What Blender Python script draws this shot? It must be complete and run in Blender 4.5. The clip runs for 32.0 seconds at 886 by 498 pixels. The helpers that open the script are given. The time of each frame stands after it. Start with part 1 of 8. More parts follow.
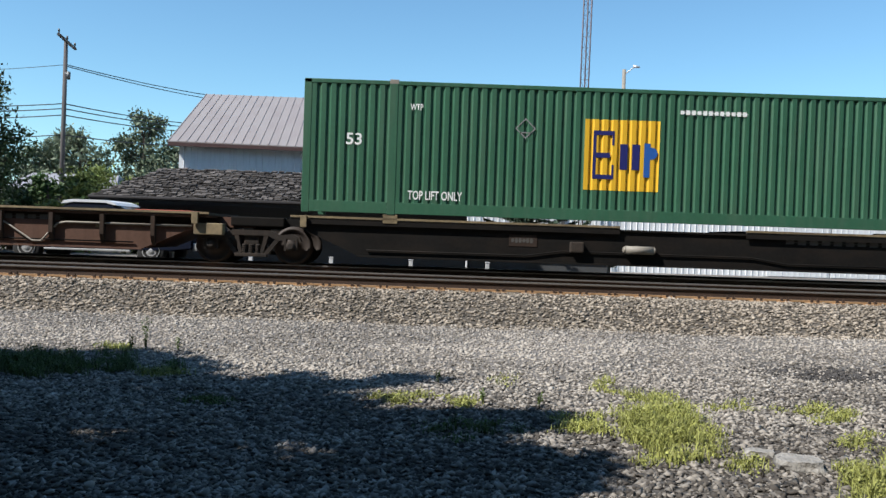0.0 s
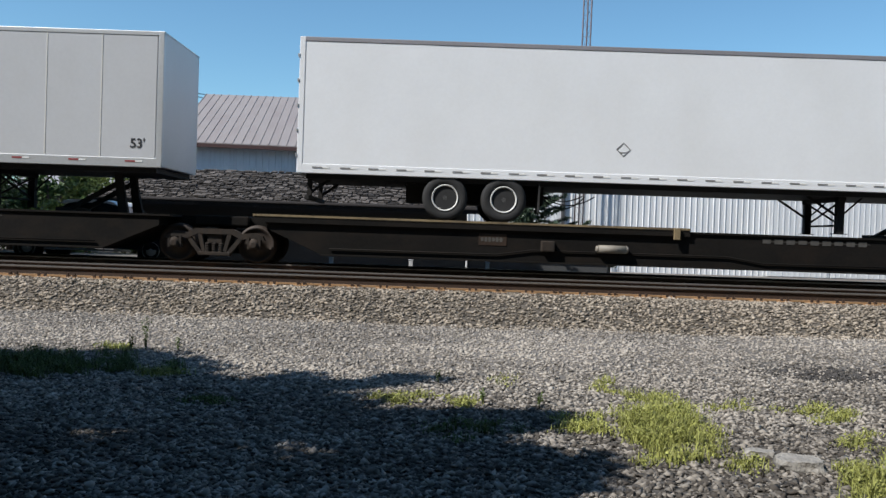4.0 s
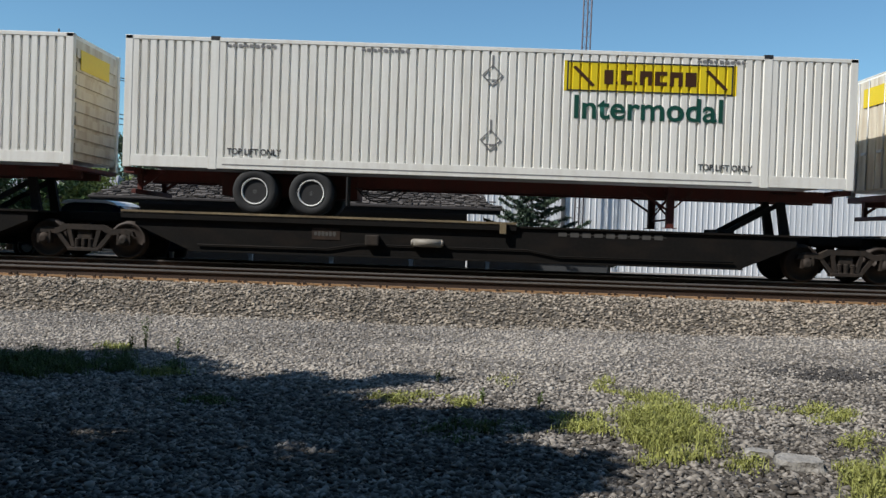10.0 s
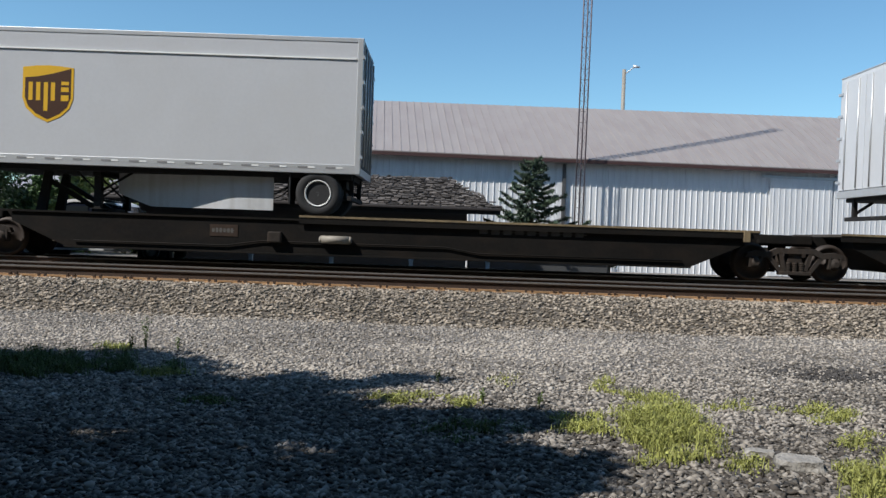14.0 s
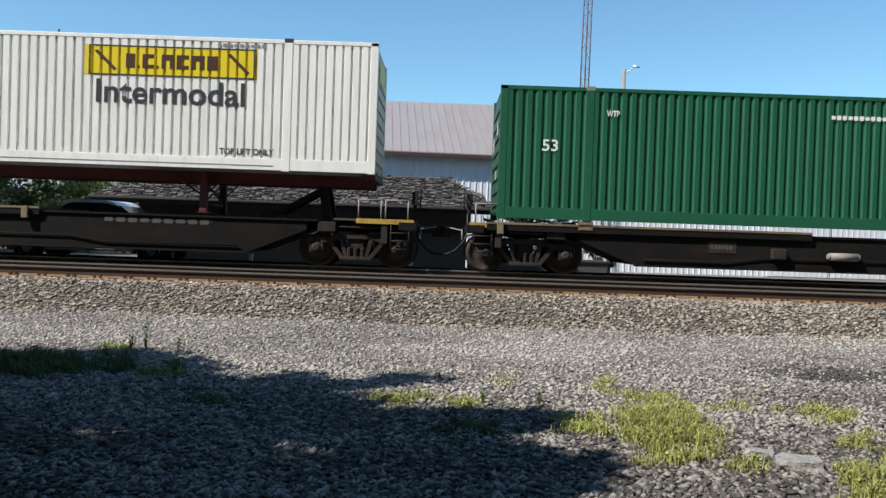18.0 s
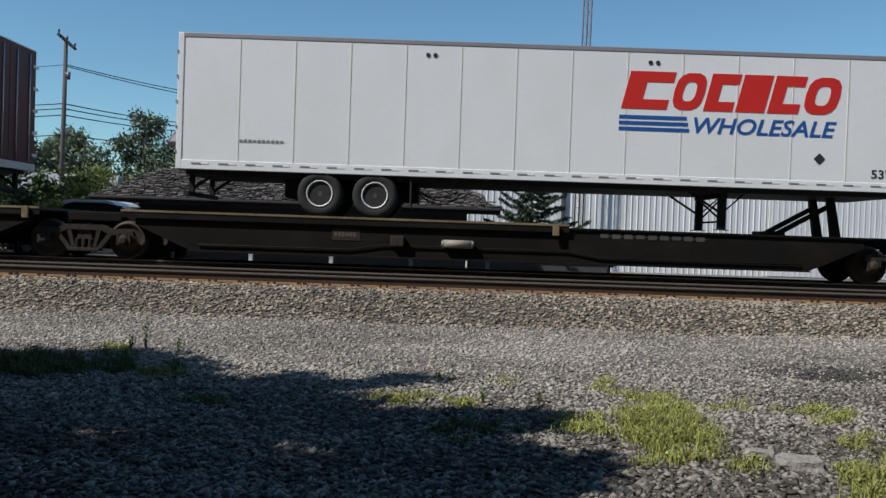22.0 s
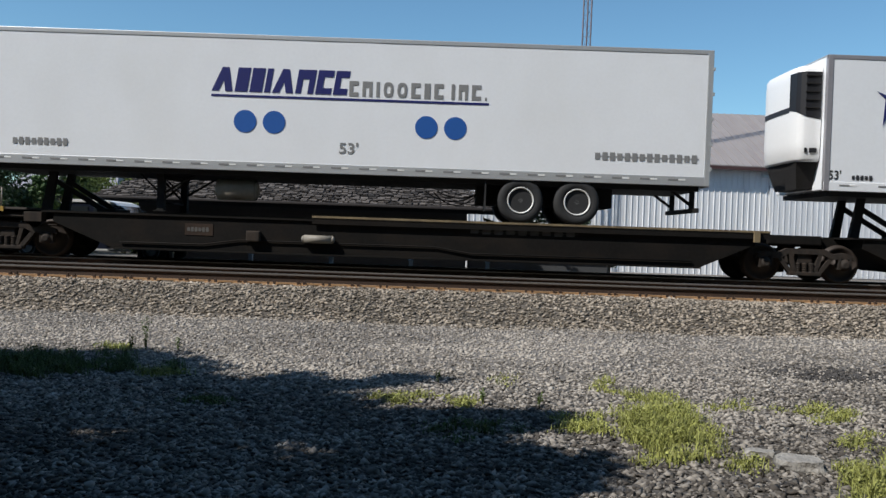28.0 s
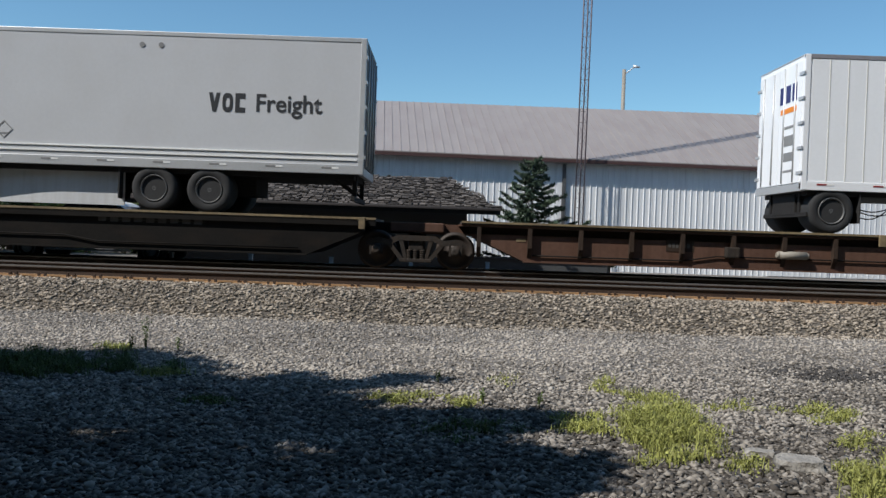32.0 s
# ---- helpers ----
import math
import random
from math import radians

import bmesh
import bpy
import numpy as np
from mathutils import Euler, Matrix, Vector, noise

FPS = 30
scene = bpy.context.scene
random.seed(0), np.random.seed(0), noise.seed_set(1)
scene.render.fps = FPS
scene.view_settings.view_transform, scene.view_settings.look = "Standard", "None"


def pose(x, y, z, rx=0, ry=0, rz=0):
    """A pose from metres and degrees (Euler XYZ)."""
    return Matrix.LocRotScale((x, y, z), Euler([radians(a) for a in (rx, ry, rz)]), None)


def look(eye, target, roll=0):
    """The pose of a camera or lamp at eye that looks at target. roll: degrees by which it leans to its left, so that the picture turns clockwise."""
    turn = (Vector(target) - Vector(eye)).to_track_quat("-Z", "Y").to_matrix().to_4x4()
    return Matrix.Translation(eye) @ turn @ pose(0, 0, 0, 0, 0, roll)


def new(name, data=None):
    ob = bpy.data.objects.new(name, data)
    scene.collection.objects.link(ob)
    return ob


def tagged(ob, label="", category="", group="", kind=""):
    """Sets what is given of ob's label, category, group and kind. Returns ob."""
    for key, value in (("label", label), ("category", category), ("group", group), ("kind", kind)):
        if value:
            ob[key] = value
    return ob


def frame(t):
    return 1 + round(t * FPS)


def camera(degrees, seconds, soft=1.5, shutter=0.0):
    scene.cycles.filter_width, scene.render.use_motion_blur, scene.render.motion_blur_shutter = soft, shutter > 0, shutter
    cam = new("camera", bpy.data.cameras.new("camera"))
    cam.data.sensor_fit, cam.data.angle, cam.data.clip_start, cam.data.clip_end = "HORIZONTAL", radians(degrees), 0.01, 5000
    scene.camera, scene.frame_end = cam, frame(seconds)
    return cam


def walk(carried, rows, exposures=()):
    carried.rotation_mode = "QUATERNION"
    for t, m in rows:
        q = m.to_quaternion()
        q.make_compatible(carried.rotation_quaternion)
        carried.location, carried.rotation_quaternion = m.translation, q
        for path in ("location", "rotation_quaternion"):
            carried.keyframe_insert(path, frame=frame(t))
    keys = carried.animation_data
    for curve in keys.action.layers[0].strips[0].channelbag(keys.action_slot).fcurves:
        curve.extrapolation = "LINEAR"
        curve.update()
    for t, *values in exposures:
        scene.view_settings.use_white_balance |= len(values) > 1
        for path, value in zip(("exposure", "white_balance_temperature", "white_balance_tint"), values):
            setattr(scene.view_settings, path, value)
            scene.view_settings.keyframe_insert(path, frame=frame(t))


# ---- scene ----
cam = camera(57.25, 32.0, soft=1.45)
EYE = (0.0, 0.0, 1.6)
VIEW = look(EYE, (0.0, 100.0, -0.056), 1.965)
walk(cam, [(0.0, VIEW), (32.0, VIEW)], exposures=[(0.0, 0.52), (1.0, 0.12), (2.0, 0.05), (3.0, 0.35), (6.0, -0.03), (7.0, 0.23), (8.0, 0.25), (9.0, 0.20), (10.0, 0.07), (11.0, 0.05),
     (12.0, 0.06), (13.0, 0.12), (14.0, 0.24), (17.0, 0.07), (18.0, 0.44), (19.0, 0.07), (20.0, 0.02), (21.0, -0.11), (22.0, -0.11), (23.0, 0.04),
     (24.0, 0.02), (25.0, 0.42), (28.0, 0.07), (29.0, 0.20), (30.0, 0.12), (32.0, 0.07)])

# ---- world, sun ----
SUN_EL = radians(48)
SUN_FROM = Vector((-0.866 * math.cos(SUN_EL), -0.50 * math.cos(SUN_EL), math.sin(SUN_EL)))
world = bpy.data.worlds.new("sky")
scene.world = world
world.use_nodes = True
wn = world.node_tree
sky = wn.nodes.new("ShaderNodeTexSky")
sky.sky_type, sky.sun_disc = "NISHITA", False
sky.sun_elevation, sky.sun_rotation = SUN_EL, radians(240)
sky.air_density, sky.dust_density, sky.ozone_density = 1.0, 0.1, 2.0
clear = wn.nodes.new("ShaderNodeMix")      # a clear, deep blue summer sky
clear.data_type, clear.blend_type = "RGBA", "MULTIPLY"
clear.inputs[0].default_value = 1.0
clear.inputs[7].default_value = (0.79, 1.08, 1.15, 1)
wn.links.new(sky.outputs[0], clear.inputs[6])
wn.links.new(clear.outputs[2], wn.nodes["Background"].inputs[0])
wn.nodes["Background"].inputs[1].default_value = 0.104
sun = new("sun", bpy.data.lights.new("sun", "SUN"))
sun.data.energy, sun.data.angle, sun.data.color = 5.0, radians(0.5), (1.0, 0.965, 0.905)
sun.matrix_world = look(SUN_FROM * 60, (0, 0, 0))

# ---- plan: y along the view, x along the track ----
TRACK_Y = 19.237      # centre line of the track
RAIL_Z = 0.82         # top of rail
BACK_Z = 0.55         # ground behind the track
HALF = 1.295          # half width of a trailer or container

# ---- materials ----
MATS = {}


def material(name, colour, rough=0.55, metal=0.0, var=0.12, big=0.7, fine=14.0, bump=0.0, dirt=None, streak=0.0, stretch=(6, 6, 0.5), spec=0.5):
    """A surface: two scales of colour variation, optional runs of dirt and a fine bump."""
    if name in MATS:
        return MATS[name]
    m = bpy.data.materials.new(name)
    m.use_nodes = True
    t = m.node_tree
    N, Lk = t.nodes, t.links
    b = N["Principled BSDF"]
    b.inputs["Roughness"].default_value, b.inputs["Metallic"].default_value = rough, metal
    b.inputs["Specular IOR Level"].default_value = spec
    co = N.new("ShaderNodeTexCoord")
    info = N.new("ShaderNodeObjectInfo")
    add = N.new("ShaderNodeVectorMath")
    add.operation = "MULTIPLY_ADD"
    Lk.new(info.outputs["Random"], add.inputs[0])
    add.inputs[1].default_value = (37.0, 91.0, 53.0)
    Lk.new(co.outputs["Object"], add.inputs[2])
    n1, n2 = N.new("ShaderNodeTexNoise"), N.new("ShaderNodeTexNoise")
    n1.inputs["Scale"].default_value, n2.inputs["Scale"].default_value = big, fine
    n1.inputs["Detail"].default_value, n2.inputs["Detail"].default_value = 4, 6
    for n in (n1, n2):
        Lk.new(add.outputs[0], n.inputs["Vector"])
    mix = N.new("ShaderNodeMath")
    mix.operation = "ADD"
    Lk.new(n1.outputs[0], mix.inputs[0])
    Lk.new(n2.outputs[0], mix.inputs[1])
    ramp = N.new("ShaderNodeMapRange")
    ramp.inputs[1].default_value, ramp.inputs[2].default_value = 0.6, 1.4
    ramp.inputs[3].default_value, ramp.inputs[4].default_value = 1 - var, 1 + var
    Lk.new(mix.outputs[0], ramp.inputs[0])
    mul = N.new("ShaderNodeVectorMath")
    mul.operation = "SCALE"
    mul.inputs[0].default_value = colour
    Lk.new(ramp.outputs[0], mul.inputs["Scale"])
    out = mul.outputs[0]
    if dirt:
        mp = N.new("ShaderNodeMapping")
        mp.inputs["Scale"].default_value = stretch
        Lk.new(add.outputs[0], mp.inputs["Vector"])
        n3 = N.new("ShaderNodeTexNoise")
        n3.inputs["Scale"].default_value, n3.inputs["Detail"].default_value = 1.0, 5
        Lk.new(mp.outputs[0], n3.inputs["Vector"])
        r3 = N.new("ShaderNodeMapRange")
        r3.inputs[1].default_value, r3.inputs[2].default_value = 0.45, 0.75
        r3.inputs[3].default_value, r3.inputs[4].default_value = 0.0, streak
        Lk.new(n3.outputs[0], r3.inputs[0])
        mx = N.new("ShaderNodeMix")
        mx.data_type = "RGBA"
        Lk.new(r3.outputs[0], mx.inputs[0])
        Lk.new(out, mx.inputs[6])
        mx.inputs[7].default_value = (*dirt, 1)
        out = mx.outputs[2]
    Lk.new(out, b.inputs["Base Color"])
    if bump:
        bp = N.new("ShaderNodeBump")
        bp.inputs["Strength"].default_value, bp.inputs["Distance"].default_value = 0.6, bump
        Lk.new(n2.outputs[0], bp.inputs["Height"])
        Lk.new(bp.outputs[0], b.inputs["Normal"])
    MATS[name] = m
    return m


GRIME = (0.16, 0.14, 0.11)
WHITE = material("white_paint", (0.835, 0.85, 0.875), 0.4, var=0.03, dirt=(0.66, 0.65, 0.63), streak=0.22, stretch=(0.7, 0.7, 0.45))
WARMWHITE = material("warm_white_paint", (0.80, 0.77, 0.68), 0.5, var=0.05, dirt=(0.42, 0.37, 0.27), streak=0.25)
CREAM = material("cream_paint", (0.74, 0.69, 0.54), 0.5, var=0.05, dirt=(0.40, 0.34, 0.22), streak=0.4)
BOXWHITE = material("container_white", (0.86, 0.845, 0.79), 0.48, var=0.045, dirt=(0.48, 0.42, 0.33), streak=0.3)
# container white darkened for the shading of the ends, with real rust runs
BOXEND = material("container_end_shade_rust", (0.70, 0.65, 0.54), 0.55, var=0.08, dirt=(0.34, 0.22, 0.11), streak=0.65, stretch=(4, 4, 0.7))
SILVER = material("silver_paint", (0.43, 0.45, 0.49), 0.42, metal=0.1, var=0.06, dirt=(0.3, 0.29, 0.28), streak=0.25, stretch=(0.8, 0.8, 0.6))
GREYPAINT = material("light_grey_paint", (0.53, 0.54, 0.56), 0.42, var=0.04, dirt=(0.44, 0.43, 0.42), streak=0.25, stretch=(0.8, 0.8, 0.5))
BLUEGREY = material("faded_blue_paint", (0.25, 0.42, 0.53), 0.42, var=0.10, dirt=(0.34, 0.42, 0.46), streak=0.35)
BEIGE = material("faded_beige_paint", (0.81, 0.795, 0.715), 0.5, var=0.05, dirt=(0.60, 0.54, 0.42), streak=0.25)
BOXGREEN = material("green_paint", (0.014, 0.100, 0.050), 0.42, var=0.14, dirt=(0.03, 0.12, 0.06), streak=0.3)
FADEDGREEN = material("faded_green_paint", (0.030, 0.108, 0.060), 0.5, var=0.16, dirt=(0.075, 0.13, 0.085), streak=0.45)
ALU = material("aluminium", (0.58, 0.59, 0.60), 0.42, metal=0.5, var=0.1, fine=30)
TOPGREY = material("grey_rail", (0.32, 0.31, 0.33), 0.5, metal=0.3, var=0.1)
BLACKCAR = material("black_car_paint", (0.0090, 0.0080, 0.0072), 0.8, var=0.4, dirt=(0.026, 0.018, 0.013), streak=0.45, stretch=(1.5, 1.5, 3), spec=0.15)
BROWNCAR = material("brown_car_paint", (0.105, 0.056, 0.039), 0.7, var=0.2, dirt=(0.07, 0.035, 0.022), streak=0.6, spec=0.25)
# grimy brown, darkened to paint in the shade below the deck's overhang
GRIMESHADEBROWN = material("grime_shade_brown", (0.036, 0.024, 0.018), 0.75, var=0.35, dirt=(0.07, 0.042, 0.025), streak=0.4, spec=0.2)
DECKEDGE = material("deck_edge_rust", (0.20, 0.150, 0.082), 0.75, var=0.4, big=1.3, fine=9, dirt=(0.06, 0.04, 0.03), streak=0.7, stretch=(1.2, 1, 1))
DECKTOP = material("deck_top", (0.06, 0.05, 0.042), 0.8, var=0.3)
YELLOWCAR = material("yellow_car_paint", (0.40, 0.235, 0.048), 0.65, var=0.16, dirt=(0.13, 0.085, 0.04), streak=0.7, spec=0.3)
SAFETY = material("safety_yellow", (0.47, 0.30, 0.05), 0.6, var=0.35, dirt=(0.13, 0.085, 0.04), streak=0.8, stretch=(3, 3, 2))
RUSTSTEEL = material("truck_steel", (0.034, 0.028, 0.024), 0.8, metal=0.1, var=0.35, bump=0.004, dirt=(0.072, 0.05, 0.036), streak=0.5, spec=0.2)
WHEELSTEEL = material("wheel_steel", (0.04, 0.03, 0.025), 0.65, metal=0.3, var=0.25)
DARKSTEEL = material("dark_steel", (0.022, 0.0205, 0.020), 0.7, var=0.3, spec=0.2)
SEAM = material("seam_shade", (0.66, 0.65, 0.61), 0.6, var=0.15)
CHASSIS = material("chassis_red_oxide", (0.11, 0.022, 0.016), 0.6, var=0.25, dirt=(0.05, 0.03, 0.025), streak=0.5)
RUBBER = material("tyre_rubber", (0.022, 0.022, 0.023), 0.85, var=0.25, bump=0.004)
# right-hand ends turn from the sun: their shade is put into this colour
DOORSHADED = material("door_shaded", (0.10, 0.095, 0.09), 0.6, var=0.2, dirt=(0.05, 0.045, 0.04), streak=0.6)
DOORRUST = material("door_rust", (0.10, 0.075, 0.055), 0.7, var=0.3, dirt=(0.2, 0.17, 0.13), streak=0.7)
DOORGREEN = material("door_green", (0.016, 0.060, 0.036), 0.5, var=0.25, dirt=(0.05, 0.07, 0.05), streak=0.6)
# the faded blue again, darkened to paint the shade on its rear end
BLUESHADED = material("door_blue_shaded", (0.085, 0.16, 0.22), 0.5, var=0.2, dirt=(0.05, 0.08, 0.1), streak=0.5)
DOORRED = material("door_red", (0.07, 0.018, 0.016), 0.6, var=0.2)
RIM = material("rim_white", (0.70, 0.70, 0.68), 0.45, var=0.1)
RIMDARK = material("rim_grey", (0.12, 0.12, 0.12), 0.5, metal=0.4, var=0.2)
RIMGREY = material("reservoir_paint", (0.24, 0.215, 0.18), 0.6, var=0.2)
PLASTIC = material("black_grille", (0.015, 0.015, 0.018), 0.5, var=0.2)
UNITWHITE = material("unit_white", (0.82, 0.82, 0.82), 0.35, var=0.03)
SKIRTGREY = material("skirt_grey", (0.55, 0.56, 0.57), 0.5, var=0.06, dirt=(0.3, 0.28, 0.25), streak=0.4)
SKIRTDARK = material("skirt_dark", (0.035, 0.038, 0.045), 0.55, var=0.2)
GLASS = material("car_glass", (0.02, 0.025, 0.03), 0.08, var=0.1)
TAPERED = material("tape_dull_red", (0.28, 0.05, 0.05), 0.5, var=0.2)
RED = material("sign_red", (0.62, 0.03, 0.025), 0.45, var=0.06)
BLUE = material("sign_blue", (0.02, 0.10, 0.36), 0.45, var=0.06)
NAVY = material("sign_navy", (0.018, 0.022, 0.13), 0.45, var=0.08)
TEAL = material("sign_teal", (0.01, 0.20, 0.38), 0.45, var=0.06)
SIGNGREEN = material("sign_green", (0.03, 0.25, 0.08), 0.45, var=0.08)
DKGREEN = material("sign_dark_green", (0.008, 0.07, 0.05), 0.45, var=0.08)
LOGOYELLOW = material("sign_yellow", (0.78, 0.60, 0.02), 0.45, var=0.06)
GOLD = material("sign_gold", (0.72, 0.42, 0.03), 0.4, var=0.06)
BROWN = material("sign_brown", (0.06, 0.025, 0.012), 0.45, var=0.08)
ORANGE = material("sign_orange", (0.80, 0.25, 0.02), 0.45, var=0.06)
INK = material("sign_black", (0.03, 0.032, 0.036), 0.5, var=0.1)
DIMINK = material("stencil_dim", (0.075, 0.07, 0.064), 0.7, var=0.3)
GREYINK = material("sign_grey", (0.22, 0.22, 0.22), 0.5, var=0.1)
PALEINK = material("sign_pale_grey", (0.42, 0.40, 0.36), 0.5, var=0.1)
SIGNWHITE = material("sign_white", (0.80, 0.80, 0.78), 0.5, var=0.06)
MAROON = material("sign_maroon", (0.20, 0.02, 0.03), 0.5, var=0.1)


def rust_on_white():
    """White paint under a run of rust: sharp on one side, thinning out on the other."""
    m = material("rust_run", (0.86, 0.845, 0.79), 0.7, var=0.05, dirt=(0.5, 0.36, 0.16), streak=0.25, stretch=(9, 9, 0.3))
    t = m.node_tree
    N, Lk = t.nodes, t.links
    b = N["Principled BSDF"]
    src = b.inputs["Base Color"].links[0].from_socket
    co, sep = N.new("ShaderNodeTexCoord"), N.new("ShaderNodeSeparateXYZ")
    mp, n = N.new("ShaderNodeMapping"), N.new("ShaderNodeTexNoise")
    mp.inputs["Scale"].default_value = (7.0, 7.0, 0.35)
    n.inputs["Scale"].default_value, n.inputs["Detail"].default_value = 1.0, 5
    Lk.new(co.outputs["Object"], sep.inputs[0])
    Lk.new(co.outputs["Object"], mp.inputs["Vector"])
    Lk.new(mp.outputs[0], n.inputs["Vector"])
    wob = N.new("ShaderNodeMath")
    wob.operation = "MULTIPLY_ADD"
    wob.inputs[1].default_value = 0.35
    Lk.new(n.outputs[0], wob.inputs[0])
    Lk.new(sep.outputs[0], wob.inputs[2])
    mr = N.new("ShaderNodeMapRange")
    mr.inputs[1].default_value, mr.inputs[2].default_value = 5.75, 8.2
    Lk.new(wob.outputs[0], mr.inputs[0])
    fac = N.new("ShaderNodeValToRGB")
    ramp = fac.color_ramp
    for p, v in ((0.3, 0.12), (0.52, 0.32), (0.65, 0.9), (0.78, 0.85)):
        ramp.elements.new(p).color = (v, v, v, 1)
    ramp.elements[0].color = (0, 0, 0, 1)
    ramp.elements[-1].position, ramp.elements[-1].color = 0.83, (0, 0, 0, 1)
    Lk.new(mr.outputs[0], fac.inputs[0])
    tone = N.new("ShaderNodeValToRGB")
    for e, (p, c) in zip(tone.color_ramp.elements, ((0.60, (0.70, 0.52, 0.26, 1)), (0.74, (0.64, 0.36, 0.06, 1)))):
        e.position, e.color = p, c
    core = tone.color_ramp.elements.new(0.68)
    core.color = (0.38, 0.18, 0.03, 1)
    Lk.new(mr.outputs[0], tone.inputs[0])
    mx = N.new("ShaderNodeMix")
    mx.data_type = "RGBA"
    Lk.new(fac.outputs[0], mx.inputs[0])
    Lk.new(src, mx.inputs[6])
    Lk.new(tone.outputs[0], mx.inputs[7])
    Lk.new(mx.outputs[2], b.inputs["Base Color"])
    return m


RUSTRUN = rust_on_white()
BRICKRED = material("stencil_red", (0.32, 0.06, 0.03), 0.6, var=0.15)

# ---- mesh helpers ----


def box(bm, x0, x1, y0, y1, z0, z1, bevel=0.0):
    v = [bm.verts.new(p) for p in ((x0, y0, z0), (x1, y0, z0), (x1, y1, z0), (x0, y1, z0), (x0, y0, z1), (x1, y0, z1), (x1, y1, z1), (x0, y1, z1))]
    fs = [bm.faces.new([v[i] for i in q]) for q in ((3, 2, 1, 0), (4, 5, 6, 7), (0, 1, 5, 4), (1, 2, 6, 5), (2, 3, 7, 6), (3, 0, 4, 7))]
    if bevel:
        es = list({e for f in fs for e in f.edges})
        bmesh.ops.bevel(bm, geom=es, offset=bevel, segments=2, affect="EDGES", profile=0.6)
    return v


def prism(bm, pts, y0, y1):
    """A plate: a polygon in x and z, from y0 to y1."""
    a = [bm.verts.new((x, y0, z)) for x, z in pts]
    b = [bm.verts.new((x, y1, z)) for x, z in pts]
    n = len(pts)
    area = sum(pts[i][0] * pts[(i + 1) % n][1] - pts[(i + 1) % n][0] * pts[i][1] for i in range(n))
    flip = (area > 0) != (y0 < y1)
    bm.faces.new(a[::-1] if flip else a)
    bm.faces.new(b if flip else b[::-1])
    for i in range(n):
        q = [a[i], b[i], b[(i + 1) % n], a[(i + 1) % n]]
        bm.faces.new(q if not flip else q[::-1])


def rod(bm, p, q, r, seg=8, r2=None):
    """A round bar from p to q."""
    p, q = Vector(p), Vector(q)
    r2 = r if r2 is None else r2
    w = (q - p).normalized()
    u = w.orthogonal().normalized()
    v = w.cross(u)
    ring = lambda c, rr: [bm.verts.new(c + (u * math.cos(k * math.tau / seg) + v * math.sin(k * math.tau / seg)) * rr) for k in range(seg)]
    a, b = ring(p, r), ring(q, r2)
    for k in range(seg):
        f = bm.faces.new((a[k], a[(k + 1) % seg], b[(k + 1) % seg], b[k]))
        f.smooth = True
    bm.faces.new(a[::-1])
    bm.faces.new(b)


def tube(bm, pts, r, seg=6):
    """One bent round bar through the given points."""
    pts = [Vector(p) for p in pts]
    rings = []
    for i, p in enumerate(pts):
        w = (pts[min(i + 1, len(pts) - 1)] - pts[max(i - 1, 0)]).normalized()
        u = w.cross(Vector((0.02, 0.98, 0.2))).normalized()
        v = w.cross(u)
        rings.append([bm.verts.new(p + (u * math.cos(k * math.tau / seg) + v * math.sin(k * math.tau / seg)) * r) for k in range(seg)])
    for a, b in zip(rings, rings[1:]):
        for k in range(seg):
            bm.faces.new((a[k], a[(k + 1) % seg], b[(k + 1) % seg], b[k])).smooth = True
    bm.faces.new(rings[0][::-1])
    bm.faces.new(rings[-1])


def lathe(bm, profile, seg=24, y0=0.0):
    """Turn (radius, y) pairs round the y axis."""
    rings = [[bm.verts.new((r * math.cos(k * math.tau / seg), y0 + y, r * math.sin(k * math.tau / seg))) for k in range(seg)] for r, y in profile]
    for a, b in zip(rings, rings[1:]):
        for k in range(seg):
            f = bm.faces.new((a[k], b[k], b[(k + 1) % seg], a[(k + 1) % seg]))
            f.smooth = True
    bm.faces.new(rings[0])
    bm.faces.new(rings[-1][::-1])


def mesh_of(bm, name, mat):
    bmesh.ops.recalc_face_normals(bm, faces=bm.faces[:])
    me = bpy.data.meshes.new(name)
    bm.to_mesh(me)
    bm.free()
    me.materials.append(mat)
    return me


def piece(name, me, parent, m=None, label=""):
    """An object on a given mesh, under a thing or part."""
    ob = new(name, me)
    ob.parent = parent
    if m is not None:
        ob.matrix_basis = m
    return tagged(ob, label)


def part(name, bm, mat, parent, label="", m=None):
    return piece(name, mesh_of(bm, name, mat), parent, m, label)


def thing(name, m, label, category, group="", kind=""):
    ob = new(name)
    ob.empty_display_size = 0.3
    ob.matrix_basis = m
    return tagged(ob, label, category, group, kind)


def bmbox(*args):
    bm = bmesh.new()
    box(bm, *args)
    return bm


def bmprism(*args):
    bm = bmesh.new()
    prism(bm, *args)
    return bm


CACHE = {}


def cached(key, build, mat):
    if key not in CACHE:
        bm = bmesh.new()
        build(bm)
        CACHE[key] = mesh_of(bm, key if isinstance(key, str) else str(key[0]), mat)
    return CACHE[key]


